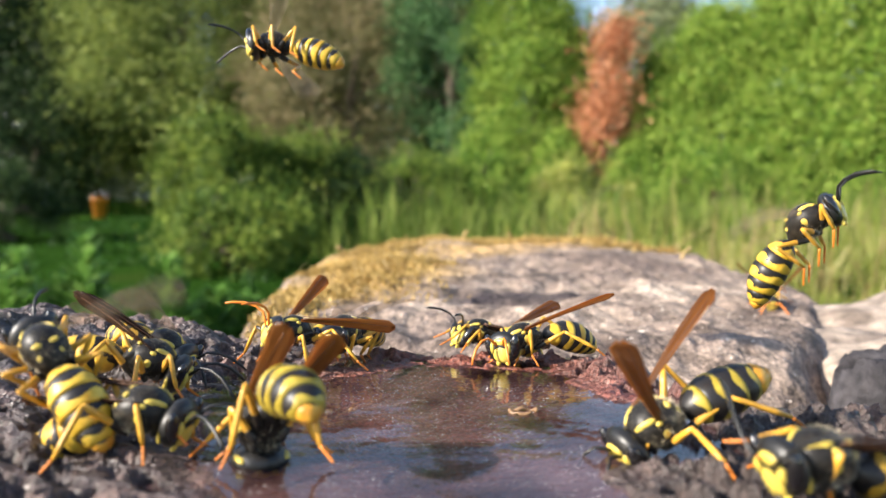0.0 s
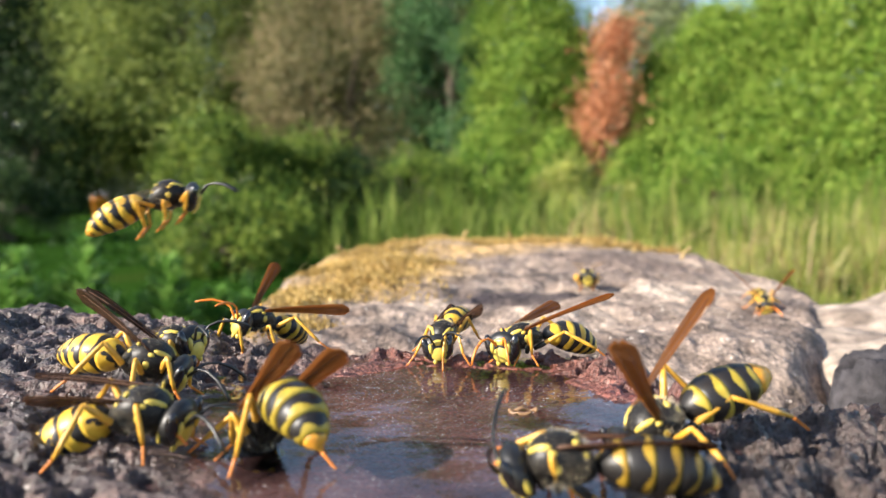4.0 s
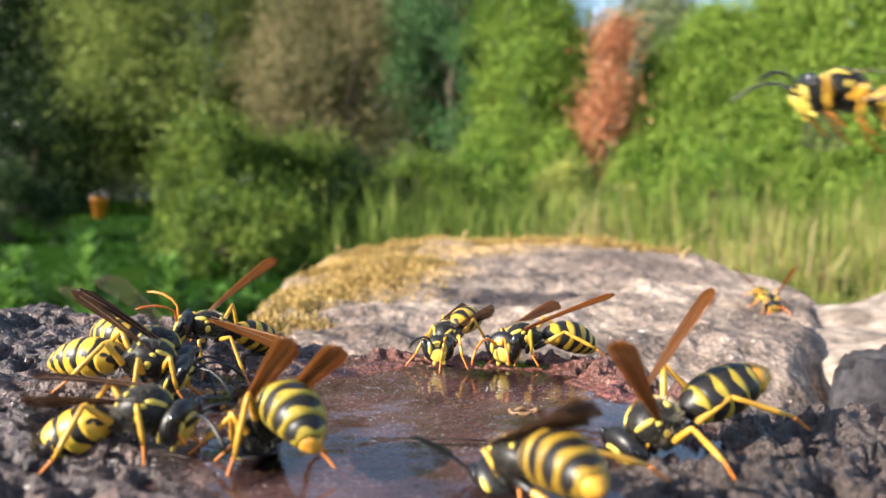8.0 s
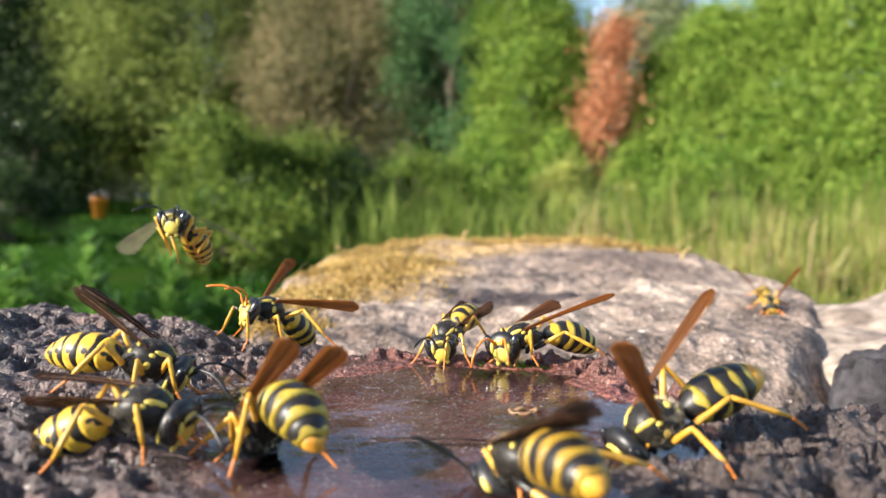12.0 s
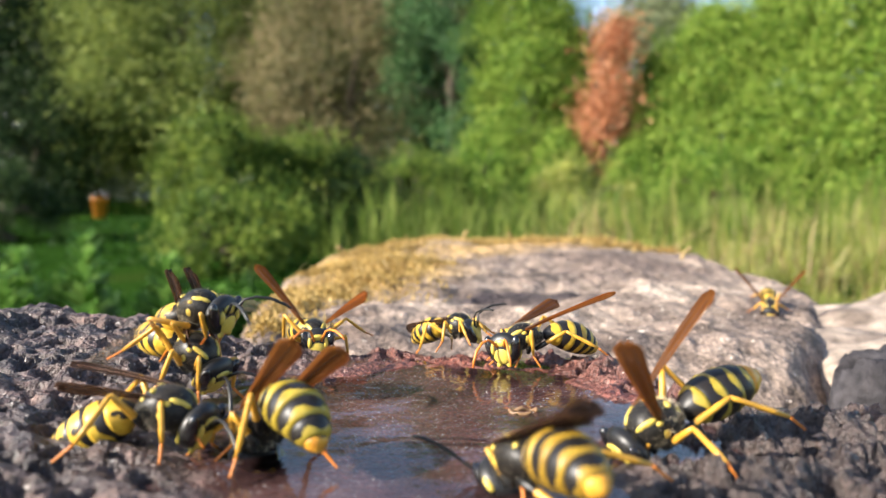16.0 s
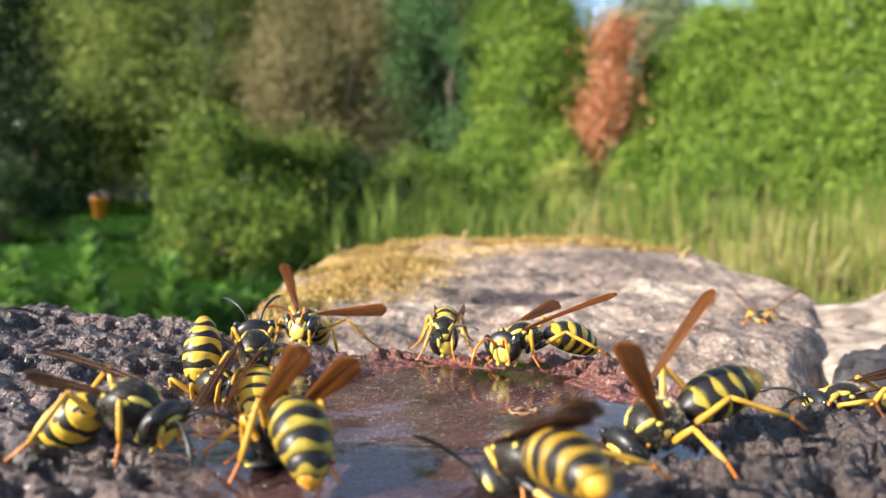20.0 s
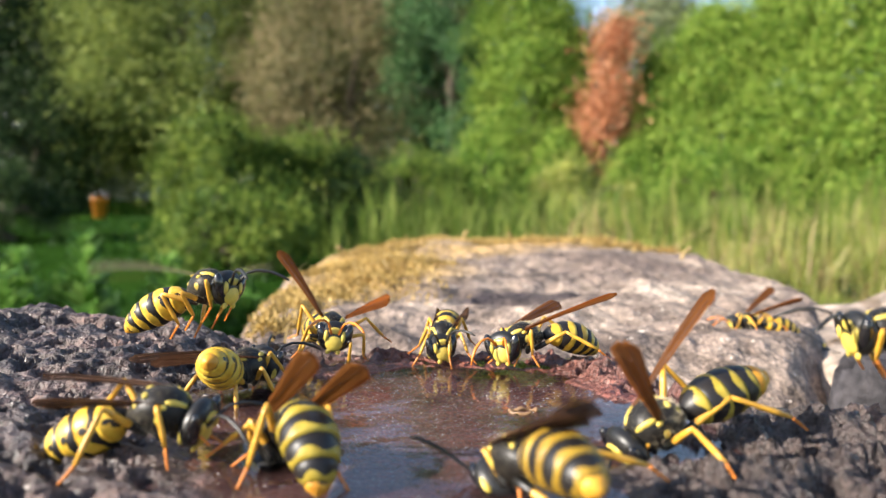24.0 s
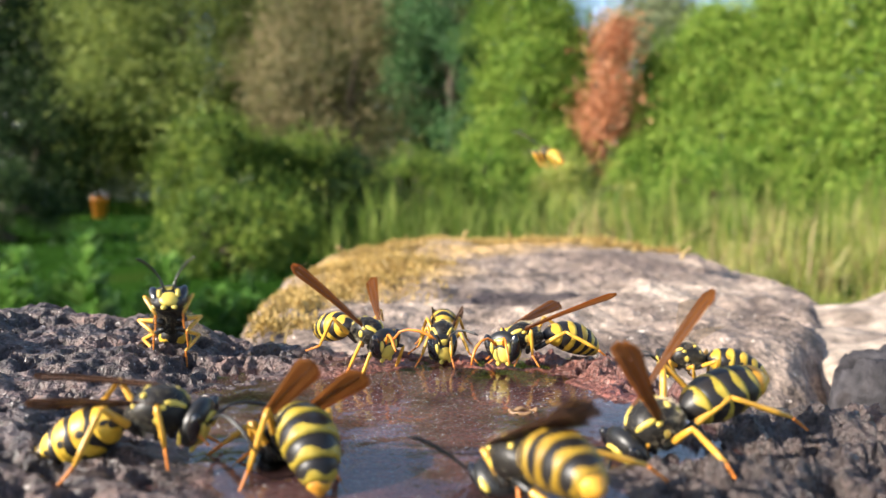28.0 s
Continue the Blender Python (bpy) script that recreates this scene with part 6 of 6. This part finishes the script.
    walk(H_wings[0], [
        (0, wing_pose(1, -11.9, -2.9, 51.0)),
        (1, wing_pose(1, -11.9, -2.9, 60.0)),
        (2, wing_pose(1, -11.9, -2.9, 42.0)),
        (3, wing_pose(1, -11.9, -2.9, 54.0)),
        (3.5, wing_pose(1, -11.9, -2.9, 48.0)),
        (6, wing_pose(1, -7.5, -4.5, 24.0)),
        (7, wing_pose(1, -7.5, -4.5, 24.0)),
        (15, wing_pose(1, -7.5, -4.5, 24.0)),
        (17, wing_pose(1, -7.5, -4.5, 24.0)),
        (24, wing_pose(1, -7.5, -4.5, 24.0)),
        (28, wing_pose(1, -7.5, -4.5, 24.0)),
    ])
    walk(H_wings[1], [
        (0, wing_pose(-1, -2.1, -3.8, 21.0)),
        (1, wing_pose(-1, -2.1, -3.8, 21.0)),
        (2, wing_pose(-1, -2.1, -3.8, -3.0)),
        (3, wing_pose(-1, -2.1, -3.8, 9.0)),
        (3.5, wing_pose(-1, -2.1, -3.8, 3.0)),
        (6, wing_pose(-1, -4.2, -0.8, -33.0)),
        (7, wing_pose(-1, -4.2, -0.8, -36.0)),
        (15, wing_pose(-1, -4.2, -0.8, -36.0)),
        (17, wing_pose(-1, -4.2, -0.8, -36.0)),
        (24, wing_pose(-1, -4.2, -0.8, -36.0)),
        (28, wing_pose(-1, -4.2, -0.8, -36.0)),
    ])
    walk(I, [
        (0, pose(0.07659, 0.17044, 0.32439, 0, 14, -108)),
        (1, pose(0.07593, 0.17044, 0.32439, 0, 14, -100)),
        (2, pose(0.07487, 0.17030, 0.32330, 0, 14, -80)),
        (3, pose(0.07461, 0.17030, 0.32330, 0, 14, -105)),
        (6, pose(0.07619, 0.17037, 0.32370, 0, 14, -95)),
        (17, pose(0.07309, 0.16329, 0.32310, 0, 24, -113)),
        (19, pose(0.06731, 0.15127, 0.32330, 0, 22, -116)),
        (20, pose(0.06535, 0.15026, 0.32308, 0, -0, -120)),
        (21, pose(0.06157, 0.14328, 0.32365, 0, -0, -150)),
        (24, pose(0.05888, 0.14032, 0.32420, 0, -0, 175)),
        (26.5, pose(0.05855, 0.14032, 0.32420, 0, -0, 175)),
        (26.7, pose(0.06427, 0.15325, 0.32278, 0, -0, 160)),
        (27, pose(0.07066, 0.19890, 0.32863, 0, -10, 110)),
        (27.4, pose(0.03642, 0.22122, 0.35505, 0, -10, 90)),
        (27.8, pose(-0.03102, 0.22979, 0.45585, 0, -10, 90)),
        (28, pose(-0.03102, 0.22979, 0.45585, 0, -10, 90)),
    ])
    walk(FLYERS["F1"][0], [
        (0, pose(-0.02215, 0.09892, 0.36852, 45, -4, 180)),
        (0.2, pose(-0.02502, 0.10384, 0.36730, 40, -8, 180)),
        (0.4, pose(-0.02715, 0.10955, 0.36361, 30, -5, 175)),
        (0.6, pose(-0.02815, 0.11299, 0.35685, 20, -5, 165)),
        (0.8, pose(-0.02845, 0.11642, 0.35001, 10, -10, 130)),
        (1, pose(-0.03173, 0.14998, 0.34336, 15, -25, 75)),
        (1.2, pose(-0.02146, 0.12492, 0.34371, 0, -15, 50)),
        (1.4, pose(-0.01554, 0.13001, 0.34464, 0, -10, 25)),
        (1.6, pose(-0.00678, 0.13005, 0.34504, 0, -10, 10)),
        (2, pose(0.01089, 0.12801, 0.34463, 0, -8, 0)),
        (2.2, pose(0.01803, 0.13980, 0.34167, 0, -0, 0)),
        (2.5, pose(0.02858, 0.16442, 0.33615, 0, -0, 10)),
        (2.8, pose(0.06698, 0.18871, 0.32679, 0, -0, 20)),
        (3.2, pose(0.09407, 0.18889, 0.32882, 0, -0, 10)),
        (3.4, pose(0.10153, 0.17908, 0.33159, 0, -0, 5)),
        (3.7, pose(0.11680, 0.14937, 0.33626, 0, -0, 5)),
        (5.3, pose(0.08514, 0.11347, 0.32717, 0, -0, 80)),
        (5.7, pose(0.06928, 0.11347, 0.32717, 0, -0, 160)),
        (6, pose(0.06619, 0.11340, 0.32629, 0, -0, -115)),
        (6.8, pose(0.05681, 0.10327, 0.32515, 0, -0, -130)),
        (7, pose(0.06365, 0.10361, 0.32916, 0, -0, 180)),
        (7.5, pose(0.08955, 0.11347, 0.32717, 0, -0, 120)),
        (10.6, pose(0.08514, 0.11355, 0.32805, 0, -0, 180)),
        (11, pose(0.06285, 0.10376, 0.33092, 0, -0, -140)),
        (11.6, pose(0.08955, 0.11370, 0.32981, 0, -0, 150)),
        (16, pose(0.09836, 0.12236, 0.43168, 0, -0, 90)),
        (18, pose(-0.09841, 0.10640, 0.42102, 0, -0, 60)),
        (19.8, pose(-0.06736, 0.08404, 0.33507, 0, -0, 0)),
        (20.4, pose(-0.03544, 0.08406, 0.33533, 0, -5, -10)),
        (20.6, pose(-0.03291, 0.08716, 0.33643, 0, -5, -30)),
        (20.8, pose(-0.03708, 0.10739, 0.33829, 0, -10, -55)),
        (21, pose(-0.03834, 0.11783, 0.34298, 0, -10, -75)),
        (21.3, pose(-0.03605, 0.12039, 0.34946, 0, -10, -70)),
        (21.5, pose(-0.03394, 0.12043, 0.35001, 0, -10, -65)),
        (22.2, pose(-0.01027, 0.10478, 0.40193, 0, -20, -30)),
        (23.3, pose(0.08565, 0.11061, 0.35252, 0, -0, -60)),
        (24, pose(0.07346, 0.14281, 0.31812, 0, -0, -92)),
        (24.6, pose(0.08955, 0.11370, 0.32981, 0, -0, -20)),
        (28, pose(0.08955, 0.11370, 0.32981, 0, -0, -20)),
    ])
    walk(FLYERS["F2"][0], [
        (0, pose(0.03635, 0.07395, 0.34633, 0, -45, -35)),
        (0.25, pose(0.04288, 0.07427, 0.35000, 0, -45, -30)),
        (0.5, pose(0.06613, 0.07465, 0.35452, 0, -30, -20)),
        (3.7, pose(0.17873, 0.20176, 0.36223, 0, -0, 60)),
        (4.6, pose(0.04485, 0.21979, 0.33825, 0, -0, 60)),
        (5.5, pose(0.04628, 0.16592, 0.35379, 0, -10, 20)),
        (5.8, pose(0.06035, 0.15610, 0.35640, 0, -15, 15)),
        (6, pose(0.06967, 0.15117, 0.35745, 0, -15, 15)),
        (6.4, pose(0.08058, 0.14125, 0.35877, 0, -12, 10)),
        (6.8, pose(0.11119, 0.13131, 0.35993, 0, -10, 0)),
        (7.6, pose(0.04277, 0.05070, 0.35611, 0, -0, 80)),
        (7.9, pose(0.03127, 0.05072, 0.35630, 0, -0, 150)),
        (8, pose(0.03246, 0.06088, 0.35779, 10, -4, 178)),
        (8.2, pose(0.02318, 0.07339, 0.36331, 10, -0, 180)),
        (8.4, pose(0.01069, 0.08562, 0.36553, 20, -5, 180)),
        (8.6, pose(-0.00270, 0.09978, 0.36677, 30, -18, 180)),
        (8.8, pose(-0.01393, 0.11703, 0.36897, 45, -32, 178)),
        (9, pose(-0.01739, 0.12420, 0.37069, 45, -30, 178)),
        (9.2, pose(-0.01483, 0.12611, 0.36951, 40, -28, 182)),
        (9.4, pose(-0.00817, 0.12591, 0.36724, 30, -20, 190)),
        (9.6, pose(-0.00345, 0.12678, 0.36566, 15, -8, 200)),
        (9.8, pose(0.00199, 0.11948, 0.36244, 5, -0, 208)),
        (10, pose(0.01366, 0.16684, 0.36462, 0, -0, 214)),
        (10.5, pose(0.05132, 0.18059, 0.34932, 0, -0, 250)),
        (10.8, pose(0.09657, 0.20888, 0.32788, 0, -0, 262)),
        (11, pose(0.13170, 0.23775, 0.31336, 0, -0, 265)),
        (12, pose(0.17974, 0.21951, 0.33489, 0, -0, 220)),
        (21, pose(0.08987, 0.11040, 0.35000, 0, -0, 200)),
        (21.3, pose(0.06373, 0.11044, 0.35051, 0, -0, 190)),
        (21.5, pose(0.05347, 0.10825, 0.34836, 0, -0, 175)),
        (22.3, pose(0.05601, 0.10477, 0.34279, 0, -0, 190)),
        (23.4, pose(0.05126, 0.08013, 0.34817, 0, -10, 185)),
        (23.6, pose(0.04077, 0.06594, 0.34647, 0, -10, 185)),
        (23.8, pose(0.03637, 0.05963, 0.34313, 0, -10, 185)),
        (24, pose(0.03516, 0.05725, 0.33871, 0, -10, 185)),
        (24.2, pose(0.03512, 0.06303, 0.33593, 0, -5, 190)),
        (24.4, pose(0.03675, 0.07097, 0.33488, 0, -0, 195)),
        (24.6, pose(0.03746, 0.07926, 0.33791, 0, 5, 205)),
        (24.8, pose(0.03966, 0.08759, 0.34140, 0, -0, 212)),
        (25, pose(0.04236, 0.09364, 0.34175, 0, -5, 215)),
        (25.2, pose(0.04261, 0.09948, 0.33962, 0, -5, 210)),
        (25.4, pose(0.04289, 0.10521, 0.33624, 0, -0, 205)),
        (25.6, pose(0.04030, 0.10893, 0.33270, 0, -0, 200)),
        (25.8, pose(0.03485, 0.11107, 0.33427, 0, -5, 185)),
        (26, pose(0.03285, 0.11349, 0.33912, 0, -8, 175)),
        (26.2, pose(0.02894, 0.11814, 0.34658, 0, -10, 170)),
        (26.4, pose(0.02737, 0.12463, 0.35209, 0, -15, 160)),
        (26.6, pose(0.02351, 0.13079, 0.35378, 0, -10, 145)),
        (26.8, pose(0.02256, 0.16097, 0.35465, 0, -5, 120)),
        (27.2, pose(0.02330, 0.20018, 0.34359, 0, -0, 60)),
        (27.5, pose(0.04767, 0.20020, 0.34390, 0, -0, 30)),
        (28, pose(0.02774, 0.20150, 0.35917, 0, -0, 110)),
    ])
    walk(FLYERS["F3"][0], [
        (0, pose(-0.03090, 0.05644, 0.33745, -21.9, -24.5, 138.6)),
        (0.2, pose(-0.03013, 0.05254, 0.34144, -8, -38, 110)),
        (0.4, pose(-0.02958, 0.04777, 0.34524, 0, -35, 60)),
        (0.6, pose(-0.02976, 0.04792, 0.34707, 0, -32, 20)),
        (1, pose(-0.03265, 0.05403, 0.34802, 0, -22, -20)),
        (1.5, pose(-0.02846, 0.05197, 0.34742, 0, -12, 0)),
        (2, pose(-0.02807, 0.05763, 0.34301, -11.4, -23.6, -18.6)),
        (2.5, pose(-0.03591, 0.06754, 0.34169, 0, -50, 0)),
        (3, pose(-0.03851, 0.07947, 0.34550, -8, -14.6, -7.8)),
        (3.5, pose(-0.03727, 0.08409, 0.34744, 0, -5, 0)),
        (4.3, pose(-0.01821, 0.09062, 0.35344, 0, -10, 20)),
        (5.3, pose(0.10086, 0.10380, 0.39048, 0, -10, 40)),
        (24.9, pose(0.09077, 0.09401, 0.39330, 0, -0, 100)),
        (25.3, pose(0.04249, 0.09371, 0.38987, 0, -0, 120)),
        (25.8, pose(0.03042, 0.08400, 0.37004, 0, -0, 180)),
        (26, pose(0.01800, 0.09161, 0.36512, 0, 4, -128)),
        (26.2, pose(0.00987, 0.09308, 0.35886, 0, 2, -128)),
        (26.4, pose(0.00441, 0.09673, 0.35455, 0, -0, -130)),
        (26.6, pose(0.00317, 0.09434, 0.35000, 0, -0, -118)),
        (26.8, pose(0.00553, 0.08820, 0.34866, 0, -4, -110)),
        (27, pose(0.01200, 0.08227, 0.34969, 0, -6, -108)),
        (27.2, pose(0.01939, 0.06851, 0.35312, 0, -8, -125)),
        (27.4, pose(0.02483, 0.05478, 0.35685, 0, -8, -180)),
        (27.5, pose(0.02579, 0.04883, 0.35777, 0, -20, 165)),
        (27.8, pose(0.04021, 0.04636, 0.36409, 0, -20, 120)),
        (28, pose(0.04021, 0.04636, 0.36409, 0, -20, 120)),
    ])
    walk(FLYERS["F4"][0], [
        (0, pose(-0.01120, 0.08291, 0.33365, 0, -0, -110)),
        (1, pose(-0.01249, 0.08290, 0.33345, 0, -0, -80)),
        (1.6, pose(-0.01313, 0.08102, 0.33497, 0, -20, -75)),
        (2, pose(-0.01459, 0.07745, 0.34018, 0, -62, -62)),
        (2.5, pose(-0.01575, 0.08620, 0.34869, 0, -35, -80)),
        (3, pose(-0.01665, 0.11399, 0.36865, 0, -42, -35)),
        (3.4, pose(-0.00722, 0.07914, 0.38366, 0, -35, -40)),
        (5, pose(0.09767, 0.09518, 0.40705, 0, -0, 20)),
        (25.3, pose(0.09767, 0.08933, 0.33832, 0, -0, 100)),
        (25.7, pose(0.08043, 0.08898, 0.33420, 0, -0, 170)),
        (26, pose(0.05766, 0.08822, 0.32526, 0, -0, 168)),
        (26.2, pose(0.04939, 0.08833, 0.32650, 0, -0, 168)),
        (26.4, pose(0.04491, 0.08958, 0.32943, 0, -0, 170)),
        (26.6, pose(0.04188, 0.09074, 0.33132, 0, 8, 170)),
        (26.8, pose(0.03999, 0.09180, 0.33197, 0, 12, 172)),
        (27, pose(0.03815, 0.09375, 0.33129, 0, 14, 172)),
        (27.2, pose(0.03590, 0.09473, 0.33094, 0, 10, 172)),
        (27.5, pose(0.03149, 0.09474, 0.33109, 0, 8, 172)),
        (28, pose(0.03105, 0.09251, 0.32847, 0, 5, 172)),
    ])
    walk(FLYERS["J"][0], [
        (0, pose(0.09624, 0.12836, 0.32519, 0, -0, 180)),
        (1.2, pose(0.09624, 0.12844, 0.32618, 0, -0, 180)),
        (1.4, pose(0.07433, 0.12856, 0.32757, 0, -0, 180)),
        (1.6, pose(0.06596, 0.13061, 0.32803, 0, -0, 178)),
        (2, pose(0.04717, 0.13680, 0.32998, 0, -0, 175)),
        (2.2, pose(0.03765, 0.13715, 0.33420, 0, -0, 172)),
        (2.4, pose(0.02266, 0.13164, 0.34013, 0, -5, 172)),
        (2.6, pose(0.00706, 0.12798, 0.34434, 0, -5, 172)),
        (3, pose(-0.02721, 0.12521, 0.34714, 0, -0, 175)),
        (3.2, pose(-0.04254, 0.12527, 0.34791, 0, -0, 178)),
        (3.6, pose(-0.09510, 0.12043, 0.35001, 0, -0, 180)),
        (28, pose(-0.09510, 0.12043, 0.35001, 0, -0, 180)),
    ])
    walk(FLYERS["K"][0], [
        (0, pose(0.09624, 0.12785, 0.31923, 0, -0, -140)),
        (1.5, pose(0.09126, 0.12785, 0.31923, 0, -0, -150)),
        (2, pose(0.03738, 0.12643, 0.32606, 0, -0, -100)),
        (2.2, pose(0.03559, 0.13368, 0.32877, 0, -0, -110)),
        (2.4, pose(0.03265, 0.14893, 0.33099, 0, -0, -105)),
        (2.6, pose(0.03364, 0.16388, 0.32985, 0, -0, -100)),
        (3, pose(0.03561, 0.17677, 0.32799, 0, -0, -95)),
        (3.5, pose(0.03630, 0.18377, 0.32769, 0, -0, -95)),
        (5.3, pose(0.03488, 0.18399, 0.33023, 0, -0, -150)),
        (5.6, pose(0.01150, 0.14935, 0.33603, 0, -0, -175)),
        (5.8, pose(-0.00207, 0.13444, 0.33763, 0, -0, -170)),
        (6, pose(-0.01113, 0.12157, 0.33976, 0, -0, -165)),
        (6.2, pose(-0.01885, 0.11580, 0.34274, 0, -0, -155)),
        (6.4, pose(-0.02335, 0.11192, 0.34436, 0, -0, -145)),
        (6.6, pose(-0.02616, 0.10808, 0.34638, 0, -0, -125)),
        (7, pose(-0.02860, 0.10614, 0.34709, 0, 3, -120)),
        (7.2, pose(-0.03096, 0.10206, 0.34642, 0, -0, -165)),
        (7.4, pose(-0.03801, 0.10004, 0.34619, 0, -4, -172)),
        (7.5, pose(-0.04476, 0.10010, 0.34695, 0, -8, -175)),
        (7.8, pose(-0.07925, 0.10023, 0.34848, 0, -0, -175)),
        (28, pose(-0.07925, 0.10023, 0.34848, 0, -0, -175)),
    ])
    walk(FLYERS["M"][0], [
        (0, pose(-0.02779, 0.07199, 0.33419, 3.9, 13.0, -20.9)),
        (1, pose(-0.02807, 0.07322, 0.33394, 0.5, 13.8, -12.2)),
        (2, pose(-0.02911, 0.07395, 0.33448, 3.9, 10.9, -27.7)),
        (3, pose(-0.02886, 0.07529, 0.33404, 1.3, -33.4, -29.5)),
        (6, pose(-0.02625, 0.07400, 0.33382, 2.7, 23.0, -13.8)),
        (7, pose(-0.02639, 0.07388, 0.33379, 2.8, 23.2, -12.2)),
        (8, pose(-0.02732, 0.06950, 0.33488, 2.8, 22.5, -6.4)),
        (9, pose(-0.03729, 0.07607, 0.33647, -1.6, 6.0, -195.5)),
        (10, pose(-0.03633, 0.07882, 0.34076, -0.4, -21.9, -3.8)),
        (10.2, pose(-0.03816, 0.08575, 0.34344, 0, -40, 0)),
        (10.5, pose(-0.03624, 0.09202, 0.34628, 0, -30, -35)),
        (10.8, pose(-0.03650, 0.09811, 0.34716, 0, -20, -65)),
        (11, pose(-0.03201, 0.09214, 0.34776, 0, -32, -78)),
        (11.2, pose(-0.03184, 0.09422, 0.34857, 0, -30, -79)),
        (11.5, pose(-0.03167, 0.09724, 0.34867, 0, -26, -83)),
        (12, pose(-0.03541, 0.09993, 0.34496, 0, -20, -94)),
        (12.5, pose(-0.03710, 0.09788, 0.34439, 0, -18, -92)),
        (13.5, pose(-0.03703, 0.07956, 0.34145, 0, -20, -30)),
        (14.5, pose(-0.03766, 0.07323, 0.33785, 0, -20, -20)),
        (15, pose(-0.03934, 0.07703, 0.33722, 2.7, 6.0, -193.7)),
        (16, pose(-0.02234, 0.06679, 0.33886, 4.6, -4.9, -23.7)),
        (17, pose(-0.02726, 0.07523, 0.33209, 2.7, 8.6, 16.7)),
        (18, pose(-0.02564, 0.07530, 0.33456, -5.1, -7.2, -29.4)),
        (19, pose(-0.02026, 0.06937, 0.33222, -6.4, -32.1, -33.6)),
        (20, pose(-0.02260, 0.07188, 0.33038, -23.7, -1.6, -22.4)),
        (21, pose(-0.01959, 0.06671, 0.32990, 4.2, 4.0, -41.3)),
        (24, pose(-0.02378, 0.07368, 0.33991, -7.6, -14.2, -25.6)),
        (25, pose(-0.02898, 0.07905, 0.33744, 1.9, -26.7, 82.9)),
        (26, pose(-0.02570, 0.07833, 0.33669, 5.1, -30.1, 91.8)),
        (27, pose(-0.02646, 0.08956, 0.33369, -0.6, 60.1, 81.9)),
        (28, pose(-0.03103, 0.08296, 0.33549, 2.0, -64.9, -73.0)),
    ])
    walk(FLYERS["M"][2], [
        (0, pose(-0.0022, 0, -0.0005, 0, -2.7, -22.3)),
        (1, pose(-0.0022, 0, -0.0005, 0, -6.0, 0.0)),
        (2, pose(-0.0022, 0, -0.0005, 0, -3.7, -18.7)),
        (3, pose(-0.0022, 0, -0.0005, 0, -6.0, 0.0)),
        (6, pose(-0.0022, 0, -0.0005, 0, -17.0, -25.0)),
        (7, pose(-0.0022, 0, -0.0005, 0, -16.6, -28.7)),
        (8, pose(-0.0022, 0, -0.0005, 0, -11.4, -33.1)),
        (9, pose(-0.0022, 0, -0.0005, 0, -6.0, 0.0)),
        (10, pose(-0.0022, 0, -0.0005, 0, -1.4, -12.4)),
        (10.6, pose(-0.0022, 0, -0.0005, 0, -6, 0)),
        (13.5, pose(-0.0022, 0, -0.0005, 0, -6, 0)),
        (15, pose(-0.0022, 0, -0.0005, 0, -5.3, -27.7)),
        (16, pose(-0.0022, 0, -0.0005, 0, -14.9, -31.7)),
        (17, pose(-0.0022, 0, -0.0005, 0, 92.0, 1.8)),
        (18, pose(-0.0022, 0, -0.0005, 0, 8.3, 14.9)),
        (19, pose(-0.0022, 0, -0.0005, 0, 49.9, 30.4)),
        (20, pose(-0.0022, 0, -0.0005, 0, 87.5, -26.8)),
        (21, pose(-0.0022, 0, -0.0005, 0, 7.3, -10.0)),
        (24, pose(-0.0022, 0, -0.0005, 0, -3.2, 19.5)),
        (25, pose(-0.0022, 0, -0.0005, 0, 42.4, 6.0)),
        (26, pose(-0.0022, 0, -0.0005, 0, 20.7, 1.6)),
        (27, pose(-0.0022, 0, -0.0005, 0, 12.9, 8.7)),
        (28, pose(-0.0022, 0, -0.0005, 0, 40.6, -6.0)),
    ])
    walk(L, [
        (0, pose(0.05229, 0.06261, 0.33094, 0, -0, 180)),
        (17.5, pose(0.04738, 0.06261, 0.33094, 0, -0, 180)),
        (18.6, pose(0.04229, 0.06456, 0.33025, 0, -0, 180)),
        (19, pose(0.03976, 0.06456, 0.33025, 0, -0, 180)),
        (20, pose(0.03731, 0.06656, 0.33017, 0, -0, 182)),
        (21, pose(0.03305, 0.06861, 0.33065, 0, -0, 178)),
        (21.5, pose(0.03337, 0.06757, 0.33024, 0, -0, 182)),
        (22.3, pose(0.05637, 0.06786, 0.33367, 0, -0, 182)),
        (28, pose(0.05637, 0.06786, 0.33367, 0, -0, 182)),
    ])
    beat(FLYERS["F1"][3], [(0, 3.7), (5.3, 7.5), (10.6, 11.6), (19.8, 24.6)])
    beat(FLYERS["F2"][3], [(0, 0.6), (5, 6.6), (7.7, 12), (21, 28)])
    beat(FLYERS["F3"][3], [(0, 5.3), (25.3, 27.8)])
    beat(FLYERS["F4"][3], [(1.6, 3.4), (25.7, 28)])
    beat(FLYERS["J"][3], [(1.2, 3.6)])
    beat(FLYERS["K"][3], [(1.5, 3.2), (5.3, 7.8)])
    beat(FLYERS["M"][3], [(8.3, 14.5), (15.8, 16.3), (23.8, 24.3), (25.8, 26.2)])


motions()
